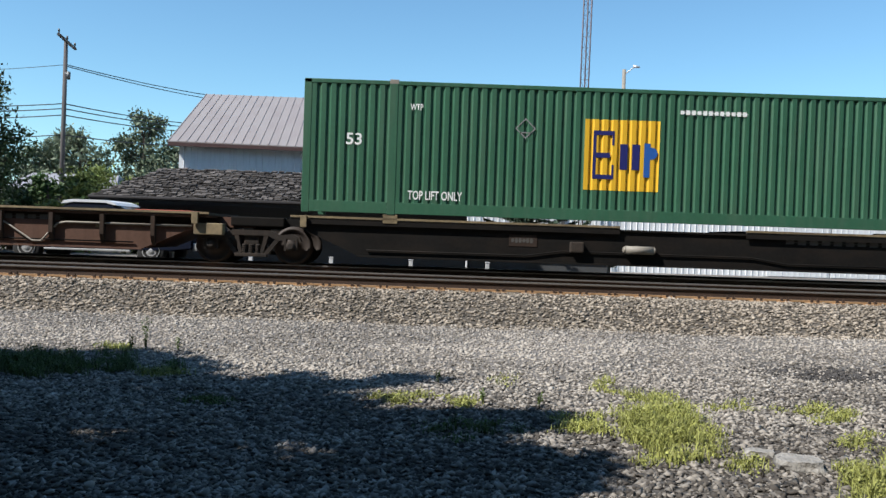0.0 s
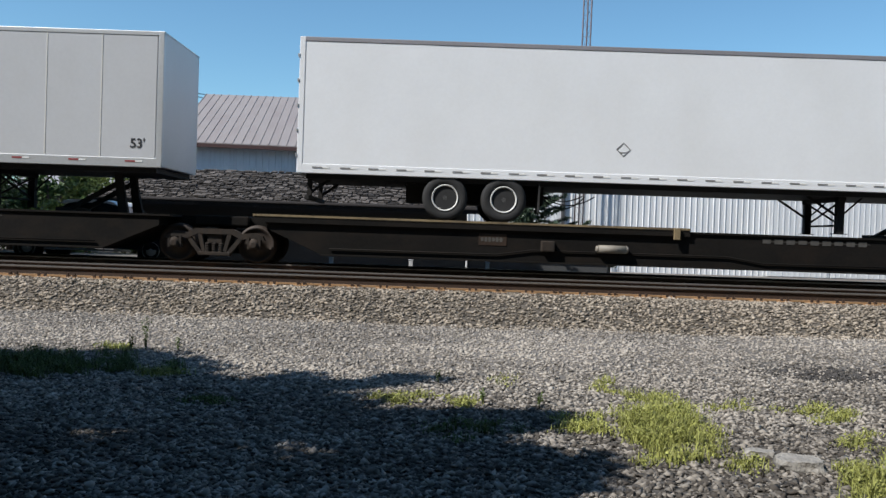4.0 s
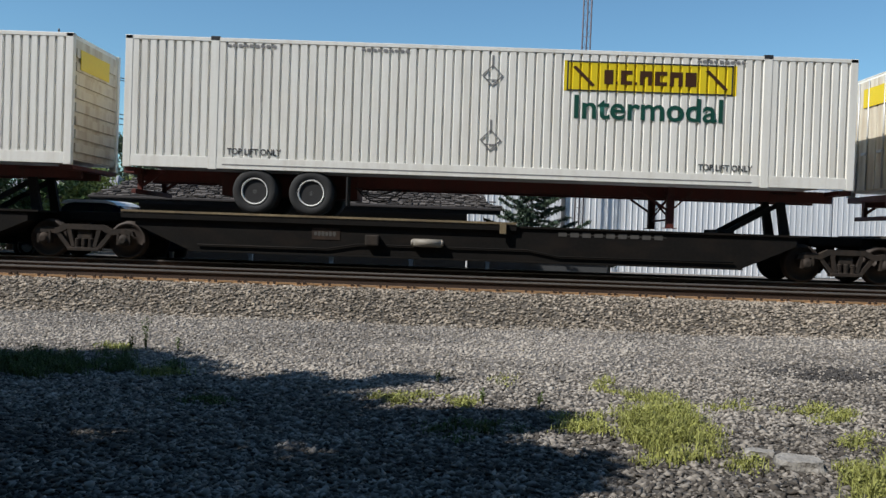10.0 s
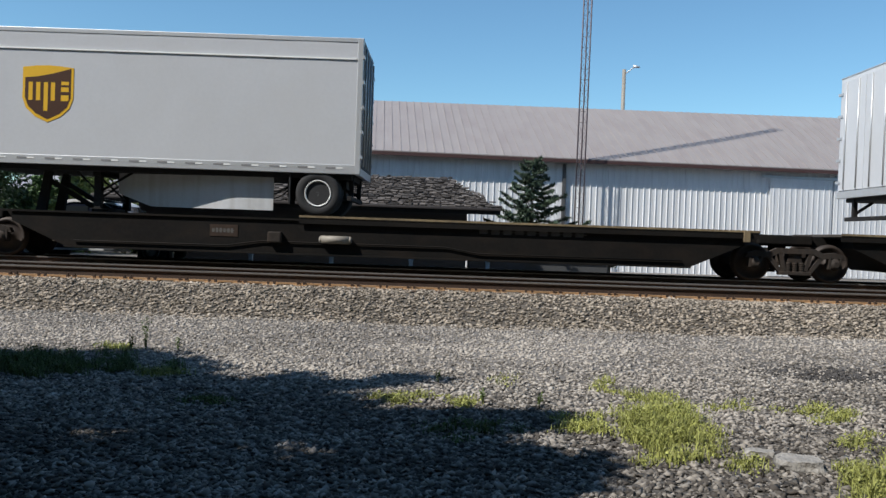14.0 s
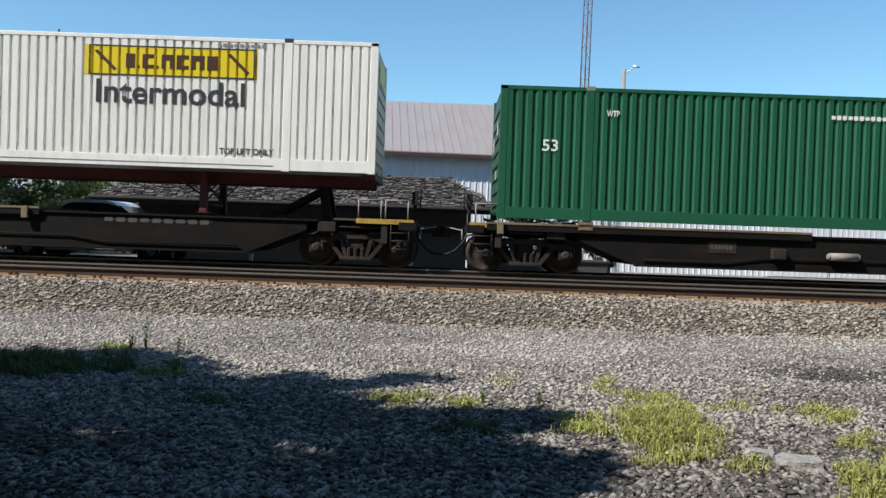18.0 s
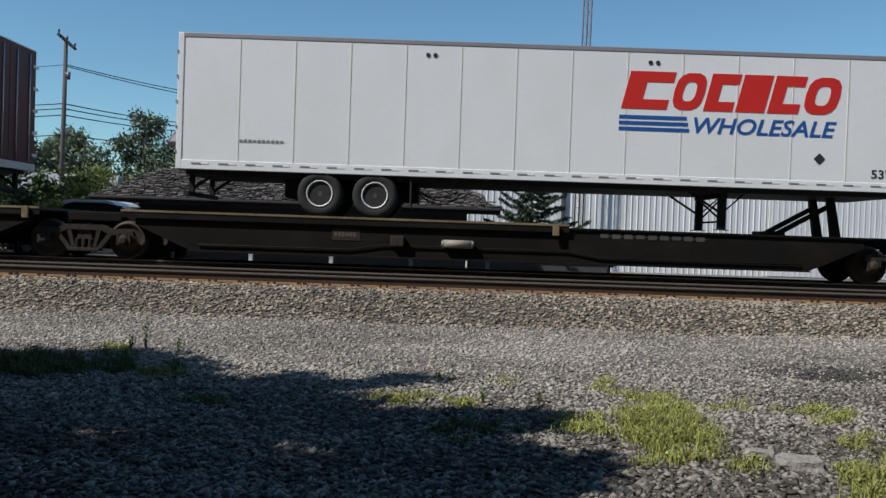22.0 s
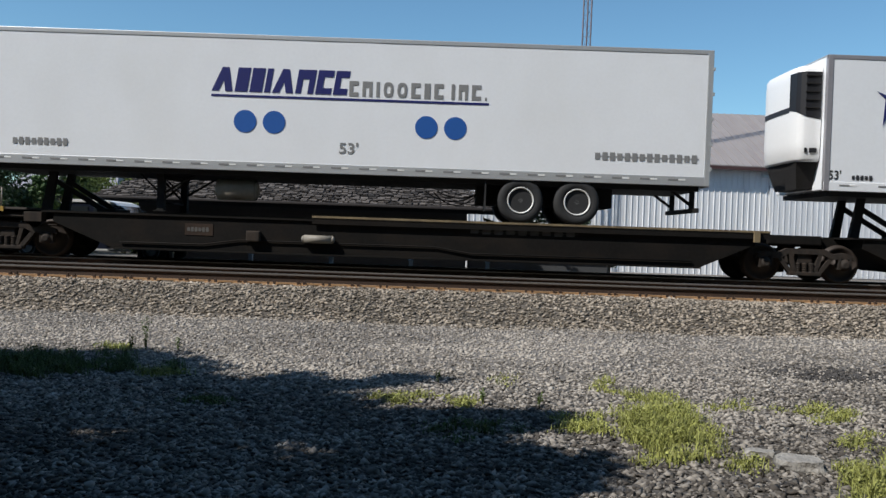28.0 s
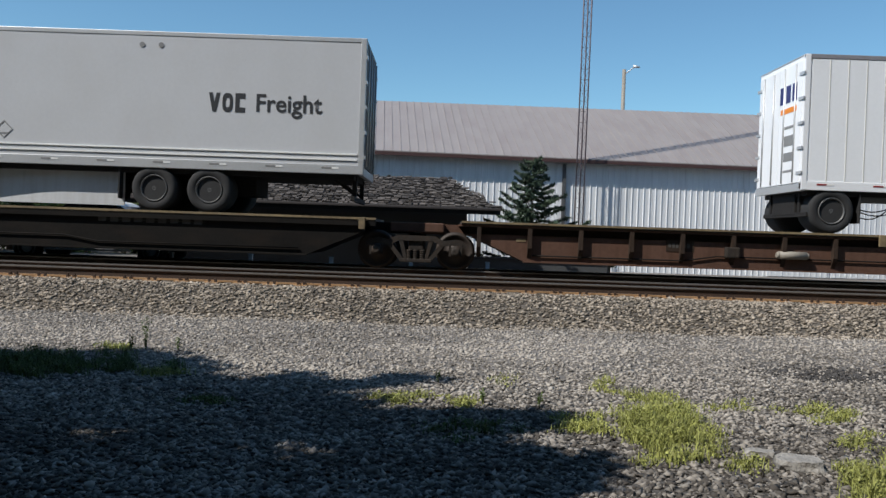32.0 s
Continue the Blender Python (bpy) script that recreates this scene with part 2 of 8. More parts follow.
def letter(parent, text, x0, x1, z0, z1, mat, y=-HALF - 0.0060, shear=0.0, name="lettering"):
    """Painted words that fill the given width and height on the near side."""
    key = ("txt", text, mat.name, shear)
    if key not in CACHE:
        cu = bpy.data.curves.new("words", "FONT")
        cu.body, cu.size, cu.extrude, cu.resolution_u, cu.shear = text, 1.0, 0.0, 3, shear
        cu.offset = 0.016
        ob = bpy.data.objects.new("words", cu)
        scene.collection.objects.link(ob)
        me = bpy.data.meshes.new_from_object(ob)
        bpy.data.objects.remove(ob)
        me.materials.clear()
        me.materials.append(mat)
        CACHE[key] = me
    me = CACHE[key]
    co = np.empty(len(me.vertices) * 3)
    me.vertices.foreach_get("co", co)
    co = co.reshape(-1, 3)
    lo, hi = co.min(0), co.max(0)
    sx, sz = (x1 - x0) / (hi[0] - lo[0]), (z1 - z0) / (hi[1] - lo[1])
    m = Matrix(((sx, 0, 0, x0 - lo[0] * sx), (0, 0, -1, y), (0, sz, 0, z0 - lo[1] * sz), (0, 0, 0, 1)))
    me2 = me.copy()
    me2.transform(m)
    return piece(name, me2, parent)


def plate(parent, pts, mat, y=-HALF - 0.0060, name="marking", thick=0.006, label=""):
    bm = bmesh.new()
    prism(bm, pts, y, y + thick)
    return part(name, bm, mat, parent, label)


def rect(x0, x1, z0, z1, slant=0.0):
    return [(x0, z0), (x1, z0), (x1 + slant, z1), (x0 + slant, z1)]


def glyph(kind):
    """Plain outlines in a unit square: R ring, B bar, Z slab with a slot, T tapered slab, D dot."""
    if kind == "B":
        return [(0, 0), (1, 0), (1, 1), (0, 1)]
    if kind == "Z":
        return [(0, 0), (1, 0), (1, 0.26), (0.42, 0.26), (0.42, 0.72), (1, 0.72), (1, 1), (0, 1)]
    if kind == "N":
        return [(0, 0), (0.32, 0), (0.32, 0.6), (0.68, 0.6), (0.68, 0), (1, 0), (1, 1), (0, 1)]
    if kind == "T":
        return [(0, 0), (0.34, 0), (0.5, 0.45), (0.66, 0), (1, 0), (0.66, 1), (0.34, 1)]
    if kind == "V":
        return [(0.34, 0), (0.66, 0), (1, 1), (0.68, 1), (0.5, 0.5), (0.32, 1), (0, 1)]
    if kind == "D":
        return [(0, 0), (1, 0), (1, 0.2), (0, 0.2)]
    n = 14
    out = [(0.5 + 0.5 * math.copysign(abs(math.cos(k * math.tau / n)) ** 0.7, math.cos(k * math.tau / n)), 0.5 + 0.5 * math.copysign(abs(math.sin(k * math.tau / n)) ** 0.7, math.sin(k * math.tau / n))) for k in range(n + 1)]
    inn = [(0.5 + (x - 0.5) * 0.42, 0.5 + (z - 0.5) * 0.52) for x, z in out[::-1]]
    return out + inn


def blocks(parent, widths, x0, x1, z0, z1, mat, slant=0.0, gap=0.16, y=-HALF - 0.0060, name="logo_shape", kinds=""):
    """A trade mark as plain shapes in its colours, one object each."""
    unit = (x1 - x0) / (sum(widths) + gap * (len(widths) - 1))
    x = x0
    for i, w in enumerate(widths):
        if w > 0:
            pts = [(x + a * w * unit + slant * b, z0 + b * (z1 - z0)) for a, b in glyph(kinds[i % len(kinds)] if kinds else "B")]
            bm = bmesh.new()
            prism(bm, pts, y, y + 0.006)
            bm.normal_update()
            bmesh.ops.triangulate(bm, faces=[f for f in bm.faces if len(f.verts) > 4])
            part(name, bm, mat, parent)
        x += (w + gap) * unit


def bars(parent, x0, x1, z0, z1, mat, n=6, y=-HALF - 0.0060, name="small_print"):
    """Print too small to read: one uneven bar."""
    bm = bmesh.new()
    unit = (x1 - x0) / n
    mid, h = (z0 + z1) / 2, (z1 - z0) / 2
    cols = []
    for k in range(n):
        tall = h * (1.0 if k % 3 else 0.82)
        cols += [(x0 + k * unit, tall), (x0 + (k + 0.68) * unit, tall), (x0 + (k + 0.70) * unit, h * 0.12), (x0 + (k + 0.98) * unit, h * 0.12)]
    va = [bm.verts.new((x, y, mid - t)) for x, t in cols]
    vb = [bm.verts.new((x, y, mid + t)) for x, t in cols]
    for k in range(len(cols) - 1):
        bm.faces.new((va[k], va[k + 1], vb[k + 1], vb[k]))
    return part(name, bm, mat, parent)


def disc(cx, cz, r, n=28):
    return [(cx + r * math.cos(k * math.tau / n), cz + r * math.sin(k * math.tau / n)) for k in range(n)]


def diamond(parent, cx, cz, r, mat, y=-HALF - 0.0060):
    """A placard, or, in pale ink, the empty frame that holds one."""
    if mat is PALEINK:
        bm = bmesh.new()
        for (a, b), (c, d) in (((-1, 0), (0, -1)), ((0, -1), (1, 0)), ((1, 0), (0, 1)), ((0, 1), (-1, 0))):
            prism(bm, [(cx + a * r, cz + b * r), (cx + c * r, cz + d * r), (cx + c * r * 0.84, cz + d * r * 0.84), (cx + a * r * 0.84, cz + b * r * 0.84)], y, y + 0.006)
        prism(bm, rect(cx - r * 0.55, cx + r * 0.55, cz - r * 0.46, cz - r * 0.36), y, y + 0.006)
        return part("placard_frame", bm, GREYINK, parent, "empty metal placard frame")
    return plate(parent, [(cx - r, cz), (cx, cz - r), (cx + r, cz), (cx, cz + r)], mat, y, "placard_holder")

# ---- ground, gravel, ballast ----
GRAVEL = material("gravel_ground", (0.150, 0.138, 0.128), 0.95, var=0.45, big=0.5, fine=26.0, bump=0.02, dirt=(0.13, 0.12, 0.11), streak=0.5, stretch=(0.35, 0.9, 1), spec=0.2)
STONE = material("grey_stones", (0.36, 0.325, 0.29), 0.9, var=0.25, big=0.4, fine=9.0, spec=0.25)
BALLAST = material("ballast_stones", (0.250, 0.214, 0.174), 0.92, var=0.3, big=0.6, fine=9.0, spec=0.2)
BALLASTBED = material("ballast_bed", (0.10, 0.087, 0.073), 0.95, var=0.4, big=2.0, fine=30.0, bump=0.03, spec=0.2)
YARD = material("yard_asphalt", (0.10, 0.10, 0.10), 0.9, var=0.3, big=0.3, fine=20)
RAILRUST = material("rail_rust", (0.045, 0.026, 0.017), 0.8, var=0.3, big=1.5, fine=12)
RAILTOP = material("rail_head", (0.24, 0.22, 0.205), 0.35, metal=0.5, var=0.1)
TIE = material("tie_wood", (0.075, 0.052, 0.038), 0.95, var=0.4, big=2, fine=20, bump=0.01, spec=0.2)
PLATE = material("tie_plate_rust", (0.33, 0.195, 0.095), 0.85, var=0.3, big=2, fine=15)


def per_island(mat, lo, hi):
    """Tint each loose piece of a joined mesh."""
    t = mat.node_tree
    b = t.nodes["Principled BSDF"]
    src = b.inputs["Base Color"].links[0].from_socket
    geo = t.nodes.new("ShaderNodeNewGeometry")
    mr = t.nodes.new("ShaderNodeMapRange")
    mr.inputs[3].default_value, mr.inputs[4].default_value = lo, hi
    t.links.new(geo.outputs["Random Per Island"], mr.inputs[0])
    sc = t.nodes.new("ShaderNodeVectorMath")
    sc.operation = "SCALE"
    t.links.new(src, sc.inputs[0])
    t.links.new(mr.outputs[0], sc.inputs["Scale"])
    t.links.new(sc.outputs[0], b.inputs["Base Color"])


def two_tone(mat, dark, light):
    """Each loose stone takes its own colour between two."""
    t = mat.node_tree
    b = t.nodes["Principled BSDF"]
    geo = t.nodes.new("ShaderNodeNewGeometry")
    mx = t.nodes.new("ShaderNodeMix")
    mx.data_type = "RGBA"
    # broad drifts of darker and paler stones
    co = t.nodes.new("ShaderNodeTexCoord")
    mp = t.nodes.new("ShaderNodeMapping")
    mp.inputs["Scale"].default_value = (0.28, 0.75, 1.0)
    n = t.nodes.new("ShaderNodeTexNoise")
    n.inputs["Scale"].default_value, n.inputs["Detail"].default_value = 1.0, 5
    t.links.new(co.outputs["Object"], mp.inputs["Vector"])
    t.links.new(mp.outputs[0], n.inputs["Vector"])
    mr = t.nodes.new("ShaderNodeMapRange")
    mr.inputs[1].default_value, mr.inputs[2].default_value = 0.3, 0.7
    mr.inputs[3].default_value, mr.inputs[4].default_value = -0.32, 0.30
    t.links.new(n.outputs[0], mr.inputs[0])
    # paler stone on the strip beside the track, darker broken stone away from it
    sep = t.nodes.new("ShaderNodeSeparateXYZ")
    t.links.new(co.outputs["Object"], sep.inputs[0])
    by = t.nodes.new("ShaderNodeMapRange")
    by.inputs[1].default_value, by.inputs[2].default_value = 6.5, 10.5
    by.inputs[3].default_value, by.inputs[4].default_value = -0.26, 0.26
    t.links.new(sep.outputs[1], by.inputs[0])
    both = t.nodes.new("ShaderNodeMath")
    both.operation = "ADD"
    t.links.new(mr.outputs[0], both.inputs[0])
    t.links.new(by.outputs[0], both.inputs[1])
    mr = both
    ad = t.nodes.new("ShaderNodeMath")
    ad.operation = "ADD"
    ad.use_clamp = True
    t.links.new(geo.outputs["Random Per Island"], ad.inputs[0])
    t.links.new(mr.outputs[0], ad.inputs[1])
    t.links.new(ad.outputs[0], mx.inputs[0])
    mx.inputs[6].default_value, mx.inputs[7].default_value = (*dark, 1), (*light, 1)
    t.links.new(mx.outputs[2], b.inputs["Base Color"])


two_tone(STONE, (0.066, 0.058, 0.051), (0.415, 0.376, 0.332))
per_island(BALLAST, 0.4, 1.6)


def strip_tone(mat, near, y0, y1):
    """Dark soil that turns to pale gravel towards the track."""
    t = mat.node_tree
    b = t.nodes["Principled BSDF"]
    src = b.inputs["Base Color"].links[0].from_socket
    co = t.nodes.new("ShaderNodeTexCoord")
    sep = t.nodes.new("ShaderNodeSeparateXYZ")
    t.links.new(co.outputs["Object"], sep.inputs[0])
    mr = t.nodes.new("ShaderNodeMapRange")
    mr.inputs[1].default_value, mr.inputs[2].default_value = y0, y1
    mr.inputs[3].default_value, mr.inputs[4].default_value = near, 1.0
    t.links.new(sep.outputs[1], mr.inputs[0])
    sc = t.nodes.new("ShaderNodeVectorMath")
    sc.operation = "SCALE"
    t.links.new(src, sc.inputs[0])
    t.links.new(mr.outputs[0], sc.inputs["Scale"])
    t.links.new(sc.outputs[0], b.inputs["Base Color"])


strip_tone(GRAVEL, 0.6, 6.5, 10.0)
GX = 900.0


def profile_sheet(name, prof, mat, xs, label, category):
    """A long sheet: a profile in y and z swept along x."""
    verts = [(x, y, z) for x in xs for y, z in prof]
    n = len(prof)
    faces = [(i * n + j, (i + 1) * n + j, (i + 1) * n + j + 1, i * n + j + 1) for i in range(len(xs) - 1) for j in range(n - 1)]
    me = bpy.data.meshes.new(name)
    me.from_pydata(verts, [], faces)
    me.materials.append(mat)
    return tagged(new(name, me), label, category, "", "structure")


def ground_height(x, y):
    """The lie of the land near the camera, up to the ballast."""
    return 0.03 * noise.noise((x * 0.35, y * 0.35, 0.0)) + 0.012 * noise.noise((x * 1.7, y * 1.7, 4.0)) + 0.26 * min(1.0, max(0.0, (y - 7.5) / 4.8)) ** 1.5


nx, ny = 120, 70
verts, faces = [], []
xs = [-GX, -200, -60, -25] + [-15 + 30 * i / nx for i in range(nx + 1)] + [25, 60, 200, GX]
ys = [-GX, -200, -50, -10] + [2 + 15.5 * j / ny for j in range(ny + 1)]
for x in xs:
    for y in ys:
        verts.append((x, y, ground_height(x, y) if abs(x) < 20 and y > 0 else 0.0))
ny2 = len(ys)
tail = [(18.0, 0.30), (21.2, 0.42), (22.0, 0.52), (25.0, 0.43), (40.0, 0.42), (120.0, 0.4), (700.0, 0.0), (2500.0, 0.0)]
for i in range(len(xs) - 1):
    for j in range(ny2 - 1):
        a = i * ny2 + j
        faces.append((a, a + ny2, a + ny2 + 1, a + 1))
base_n = len(verts)
for x in xs:
    for y, z in tail:
        verts.append((x * (1 if y < 130 else 4), y, z))
k = len(tail)
for i in range(len(xs) - 1):
    faces.append((i * ny2 + ny2 - 1, (i + 1) * ny2 + ny2 - 1, base_n + (i + 1) * k, base_n + i * k))
    for j in range(k - 1):
        a = base_n + i * k + j
        faces.append((a, a + k, a + k + 1, a + 1))
me = bpy.data.meshes.new("ground")
me.from_pydata(verts, [], faces)
for p in me.polygons:
    p.use_smooth = True
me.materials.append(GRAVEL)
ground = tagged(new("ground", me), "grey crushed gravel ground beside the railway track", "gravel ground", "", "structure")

BED = [(11.9, 0.18), (12.4, 0.29), (13.2, 0.50), (13.7, 0.595), (14.0, 0.61), (18.1, 0.60), (20.4, 0.60), (20.9, 0.58), (21.9, 0.40)]
bed_xs = [-GX] + [-30 + i for i in range(61)] + [GX]
ballast = profile_sheet("ballast", BED, BALLASTBED, bed_xs, "raised bed of coarse brown-grey ballast under the track", "ballast bed")


def bed_z(y):
    for (y0, z0), (y1, z1) in zip(BED, BED[1:]):
        if y0 <= y <= y1:
            return z0 + (z1 - z0) * (y - y0) / (y1 - y0)
    return 0.0


def stones(name, count, place, size, mat, parent, seed, label):
    """Many small broken stones in one mesh."""
    rng = np.random.RandomState(seed)
    octa = np.array([(1, 0, 0), (0, 1, 0), (-1, 0, 0), (0, -1, 0), (0, 0, 1), (0, 0, -0.6)], float)
    tri = np.array([(0, 1, 4), (1, 2, 4), (2, 3, 4), (3, 0, 4), (1, 0, 5), (2, 1, 5), (3, 2, 5), (0, 3, 5)])
    pts = np.array([place(rng) for _ in range(count)])
    v = octa[None] * (1 + rng.uniform(-0.62, 0.62, (count, 6, 3)))
    near = np.clip(1.25 - (pts[:, 1] - 5.0) * 0.05, 1.02, 1.25)[:, None, None] if parent is None else 1.0
    sc = near * rng.uniform(size[0], size[1], (count, 1, 1)) * rng.uniform(0.6, 1.3, (count, 1, 3)) * np.array([1, 1, 0.5])
    v = v * sc
    a = rng.uniform(0, math.tau, count)
    c, s = np.cos(a)[:, None], np.sin(a)[:, None]
    tilt = rng.uniform(-0.5, 0.5, count)[:, None]
    x, y, z = v[..., 0] * c - v[..., 1] * s, v[..., 0] * s + v[..., 1] * c, v[..., 2] + v[..., 0] * tilt
    v = np.stack([x, y, z], -1) + pts[:, None, :]
    f = (tri[None] + (np.arange(count) * 6)[:, None, None]).reshape(-1, 3)
    me = bpy.data.meshes.new(name)
    me.vertices.add(count * 6)
    me.vertices.foreach_set("co", v.reshape(-1))
    me.loops.add(f.size)
    me.loops.foreach_set("vertex_index", f.reshape(-1).astype(np.int32))
    me.polygons.add(len(f))
    me.polygons.foreach_set("loop_start", np.arange(0, f.size, 3, dtype=np.int32))
    me.update(calc_edges=True)
    me.materials.append(mat)
    ob = new(name, me)
    ob.parent = parent
    return tagged(ob, label, "" if parent else "gravel", "", "stuff")


def on_gravel(rng):
    y = 4.3 + 8.4 * rng.uniform() ** 0.85
    x = rng.uniform(-1, 1) * (y * 0.58 + 0.7)
    return (x, y, ground_height(x, y) + 0.003)


def on_bed(rng):
    y = 12.0 + 2.3 * rng.uniform() if rng.uniform() < 0.72 else 14.3 + 4.0 * rng.uniform()
    x = rng.uniform(-11.5, 11.5)
    return (x, y, bed_z(y) + 0.01)


def on_near_gravel(rng):
    y = 4.3 + 5.0 * rng.uniform()
    x = rng.uniform(-1, 1) * (y * 0.58 + 0.7)
    return (x, y, ground_height(x, y) + 0.006)


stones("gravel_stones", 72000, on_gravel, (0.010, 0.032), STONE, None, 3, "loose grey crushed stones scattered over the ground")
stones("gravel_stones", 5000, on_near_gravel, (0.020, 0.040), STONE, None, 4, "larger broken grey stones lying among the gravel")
CINDER = material("cinder_stones", (0.075, 0.07, 0.068), 0.95, var=0.4, big=2, fine=12, spec=0.2)


def on_cinder(rng):
    x, y = 4.75 + 0.42 * rng.normal(), 9.75 + 0.22 * rng.normal()
    return (x, y, ground_height(x, y) + 0.014)


stones("cinder_patch", 700, on_cinder, (0.012, 0.03), CINDER, None, 6, "dark patch of cinders on the pale gravel")
stones("ballast_stones", 32000, on_bed, (0.018, 0.048), BALLAST, ballast, 5, "coarse brown-grey ballast stones")

# ---- rails and ties ----
RAILPROF = [(-0.07, 0.0), (0.07, 0.0), (0.07, 0.012), (0.012, 0.03), (0.010, 0.125), (0.036, 0.135), (0.036, 0.17), (-0.036, 0.17), (-0.036, 0.135), (-0.010, 0.125), (-0.012, 0.03), (-0.07, 0.012)]


def rail_track(ty, half_count):
    track = thing("railway_track", pose(0, ty, 0), "steel rails with rusty ochre bases on dark wooden ties", "railway track", "", "structure")
    for y in (-0.754, 0.754):
        bm = bmesh.new()
        a = [bm.verts.new((-GX, y + p, RAIL_Z - 0.172 + q)) for p, q in RAILPROF]
        b = [bm.verts.new((GX, y + p, RAIL_Z - 0.172 + q)) for p, q in RAILPROF]
        for i in range(len(a)):
            bm.faces.new((a[i], a[(i + 1) % len(a)], b[(i + 1) % len(a)], b[i]))
        rail = part("rail", bm, RAILRUST, track, "rusty steel rail")
        part("rail_base", bmbox(-GX, GX, y - 0.085, y + 0.085, RAIL_Z - 0.182, RAIL_Z - 0.150), PLATE, rail, "ochre rusted rail base")
        part("rail_head", bmbox(-GX, GX, y - 0.0385, y + 0.0385, RAIL_Z - 0.026, RAIL_Z + 0.0005), RAILTOP, rail, "polished running surface")
    tie_me = cached("tie", lambda bm: box(bm, -0.11, 0.11, -1.3, 1.3, 0.47, RAIL_Z - 0.19, 0.012), TIE)
    pl_me = cached("tie_plate", lambda bm: box(bm, -0.13, 0.13, -0.98, -0.59, RAIL_Z - 0.215, RAIL_Z - 0.178, 0.004), PLATE)
    sp_me = cached("spike", lambda bm: box(bm, -0.02, 0.02, -0.90, -0.86, RAIL_Z - 0.18, RAIL_Z - 0.115), RAILRUST)
    for i in range(-half_count, half_count + 1):
        x = i * 0.508 + 0.03 * math.sin(i * 7.1)
        t = piece("tie", tie_me, track, pose(x, 0.04 * math.sin(i * 3.3), 0, 0, 0, 1.2 * math.sin(i * 2.1)))
        piece("tie_plate", pl_me, t)
        piece("spike", sp_me, t, pose(-0.05, 0, 0))
        piece("spike", sp_me, t, pose(0.06, 0, 0))
    bm = bmesh.new()
    for i in list(range(-300, -half_count)) + list(range(half_count + 1, 300)):
        box(bm, i * 0.508 - 0.11, i * 0.508 + 0.11, -1.3, 1.3, 0.47, RAIL_Z - 0.19)
    tagged(part("far_ties", bm, TIE, track, "dark wooden ties further along the line"), kind="stuff")


rail_track(TRACK_Y, 22)
rail_track(TRACK_Y - 4.0, 18)

# ---- metal building behind the track ----
ROOFMETAL = material("roof_metal", (0.34, 0.302, 0.287), 0.5, metal=0.25, var=0.07, dirt=(0.25, 0.2, 0.19), streak=0.4, stretch=(0.8, 0.2, 1))
WALLMETAL = material("white_wall_metal", (0.76, 0.77, 0.78), 0.5, var=0.05, dirt=(0.45, 0.46, 0.46), streak=0.35)
FASCIA = material("brown_fascia", (0.07, 0.034, 0.031), 0.6, var=0.15)
barn = thing("metal_building", pose(0, 0, BACK_Z), "long white metal building with a brown-grey standing seam roof", "building")
EL, ER = Vector((-10.11, 29.5, 4.70)), Vector((30.0, 33.15, 4.70))     # front eave
RL, RR = Vector((-10.99, 37.0, 7.66)), Vector((30.6, 38.4, 7.73))       # ridge
along = (ER - EL)
n = 124
for i in range(n):
    bm = bmesh.new()
    f0, f1 = i / n, (i + 1) / n
    p = [EL.lerp(ER, f0), EL.lerp(ER, f1), RL.lerp(RR, f1), RL.lerp(RR, f0)]
    v = [bm.verts.new(q - Vector((0, 0, BACK_Z))) for q in p]
    w = [bm.verts.new(q - Vector((0, 0, BACK_Z + 0.05))) for q in p]
    bm.faces.new(v)
    bm.faces.new(w[::-1])
    for k in range(4):
        bm.faces.new((v[k], w[k], w[(k + 1) % 4], v[(k + 1) % 4]))
    # raised seam at the panel's edge
    d = along.normalized() * 0.028
    s = [bm.verts.new(q) for q in (v[0].co, v[0].co + d, v[3].co + d, v[3].co)]
    up = [bm.verts.new(q.co + Vector((0, 0, 0.026))) for q in s]
    for k in range(4):
        bm.faces.new((s[k], s[(k + 1) % 4], up[(k + 1) % 4], up[k]))
    bm.faces.new(up)
    part("roof_panel", bm, ROOFMETAL, barn)
back = [RL, RR, RR + Vector((-0.5, 7.0, -2.7)), RL + Vector((-0.4, 7.0, -2.7))]
bm = bmesh.new()
bm.faces.new([bm.verts.new(q - Vector((0, 0, BACK_Z + 0.01))) for q in back])
part("back_roof", bm, ROOFMETAL, barn)


def strip(name, a, b, z0, z1, out, thick, mat, parent, lab=""):
    """A band along the front, out metres before the line a-b, at heights over the world's zero."""
    a, b = Vector((a[0], a[1], 0)), Vector((b[0], b[1], 0))
    nrm = Vector((b.y - a.y, -(b.x - a.x), 0)).normalized()
    bm = bmesh.new()
    q = [a + nrm * out, b + nrm * out, b + nrm * (out - thick), a + nrm * (out - thick)]
    lo = [bm.verts.new((p.x, p.y, z0 - BACK_Z)) for p in q]
    hi = [bm.verts.new((p.x, p.y, z1 - BACK_Z)) for p in q]
    bm.faces.new(lo[::-1])
    bm.faces.new(hi)
    for k in range(4):
        bm.faces.new((lo[k], lo[(k + 1) % 4], hi[(k + 1) % 4], hi[k]))
    return part(name, bm, mat, parent, lab)


on_line = lambda f, off=0.0: EL.lerp(ER, f) + Vector((along.y, -along.x, 0)).normalized() * off
WL, WR_ = on_line(0.010, -0.33), on_line(0.99, -0.33)      # the wall stands back under the eave
strip("fascia", EL, ER, 4.53, 4.66, 0.012, 0.05, FASCIA, barn, "dark brown eave board")
strip("wall", WL, WR_, 0.2, 4.62, 0.0, 0.25, WALLMETAL, barn, "white metal wall")
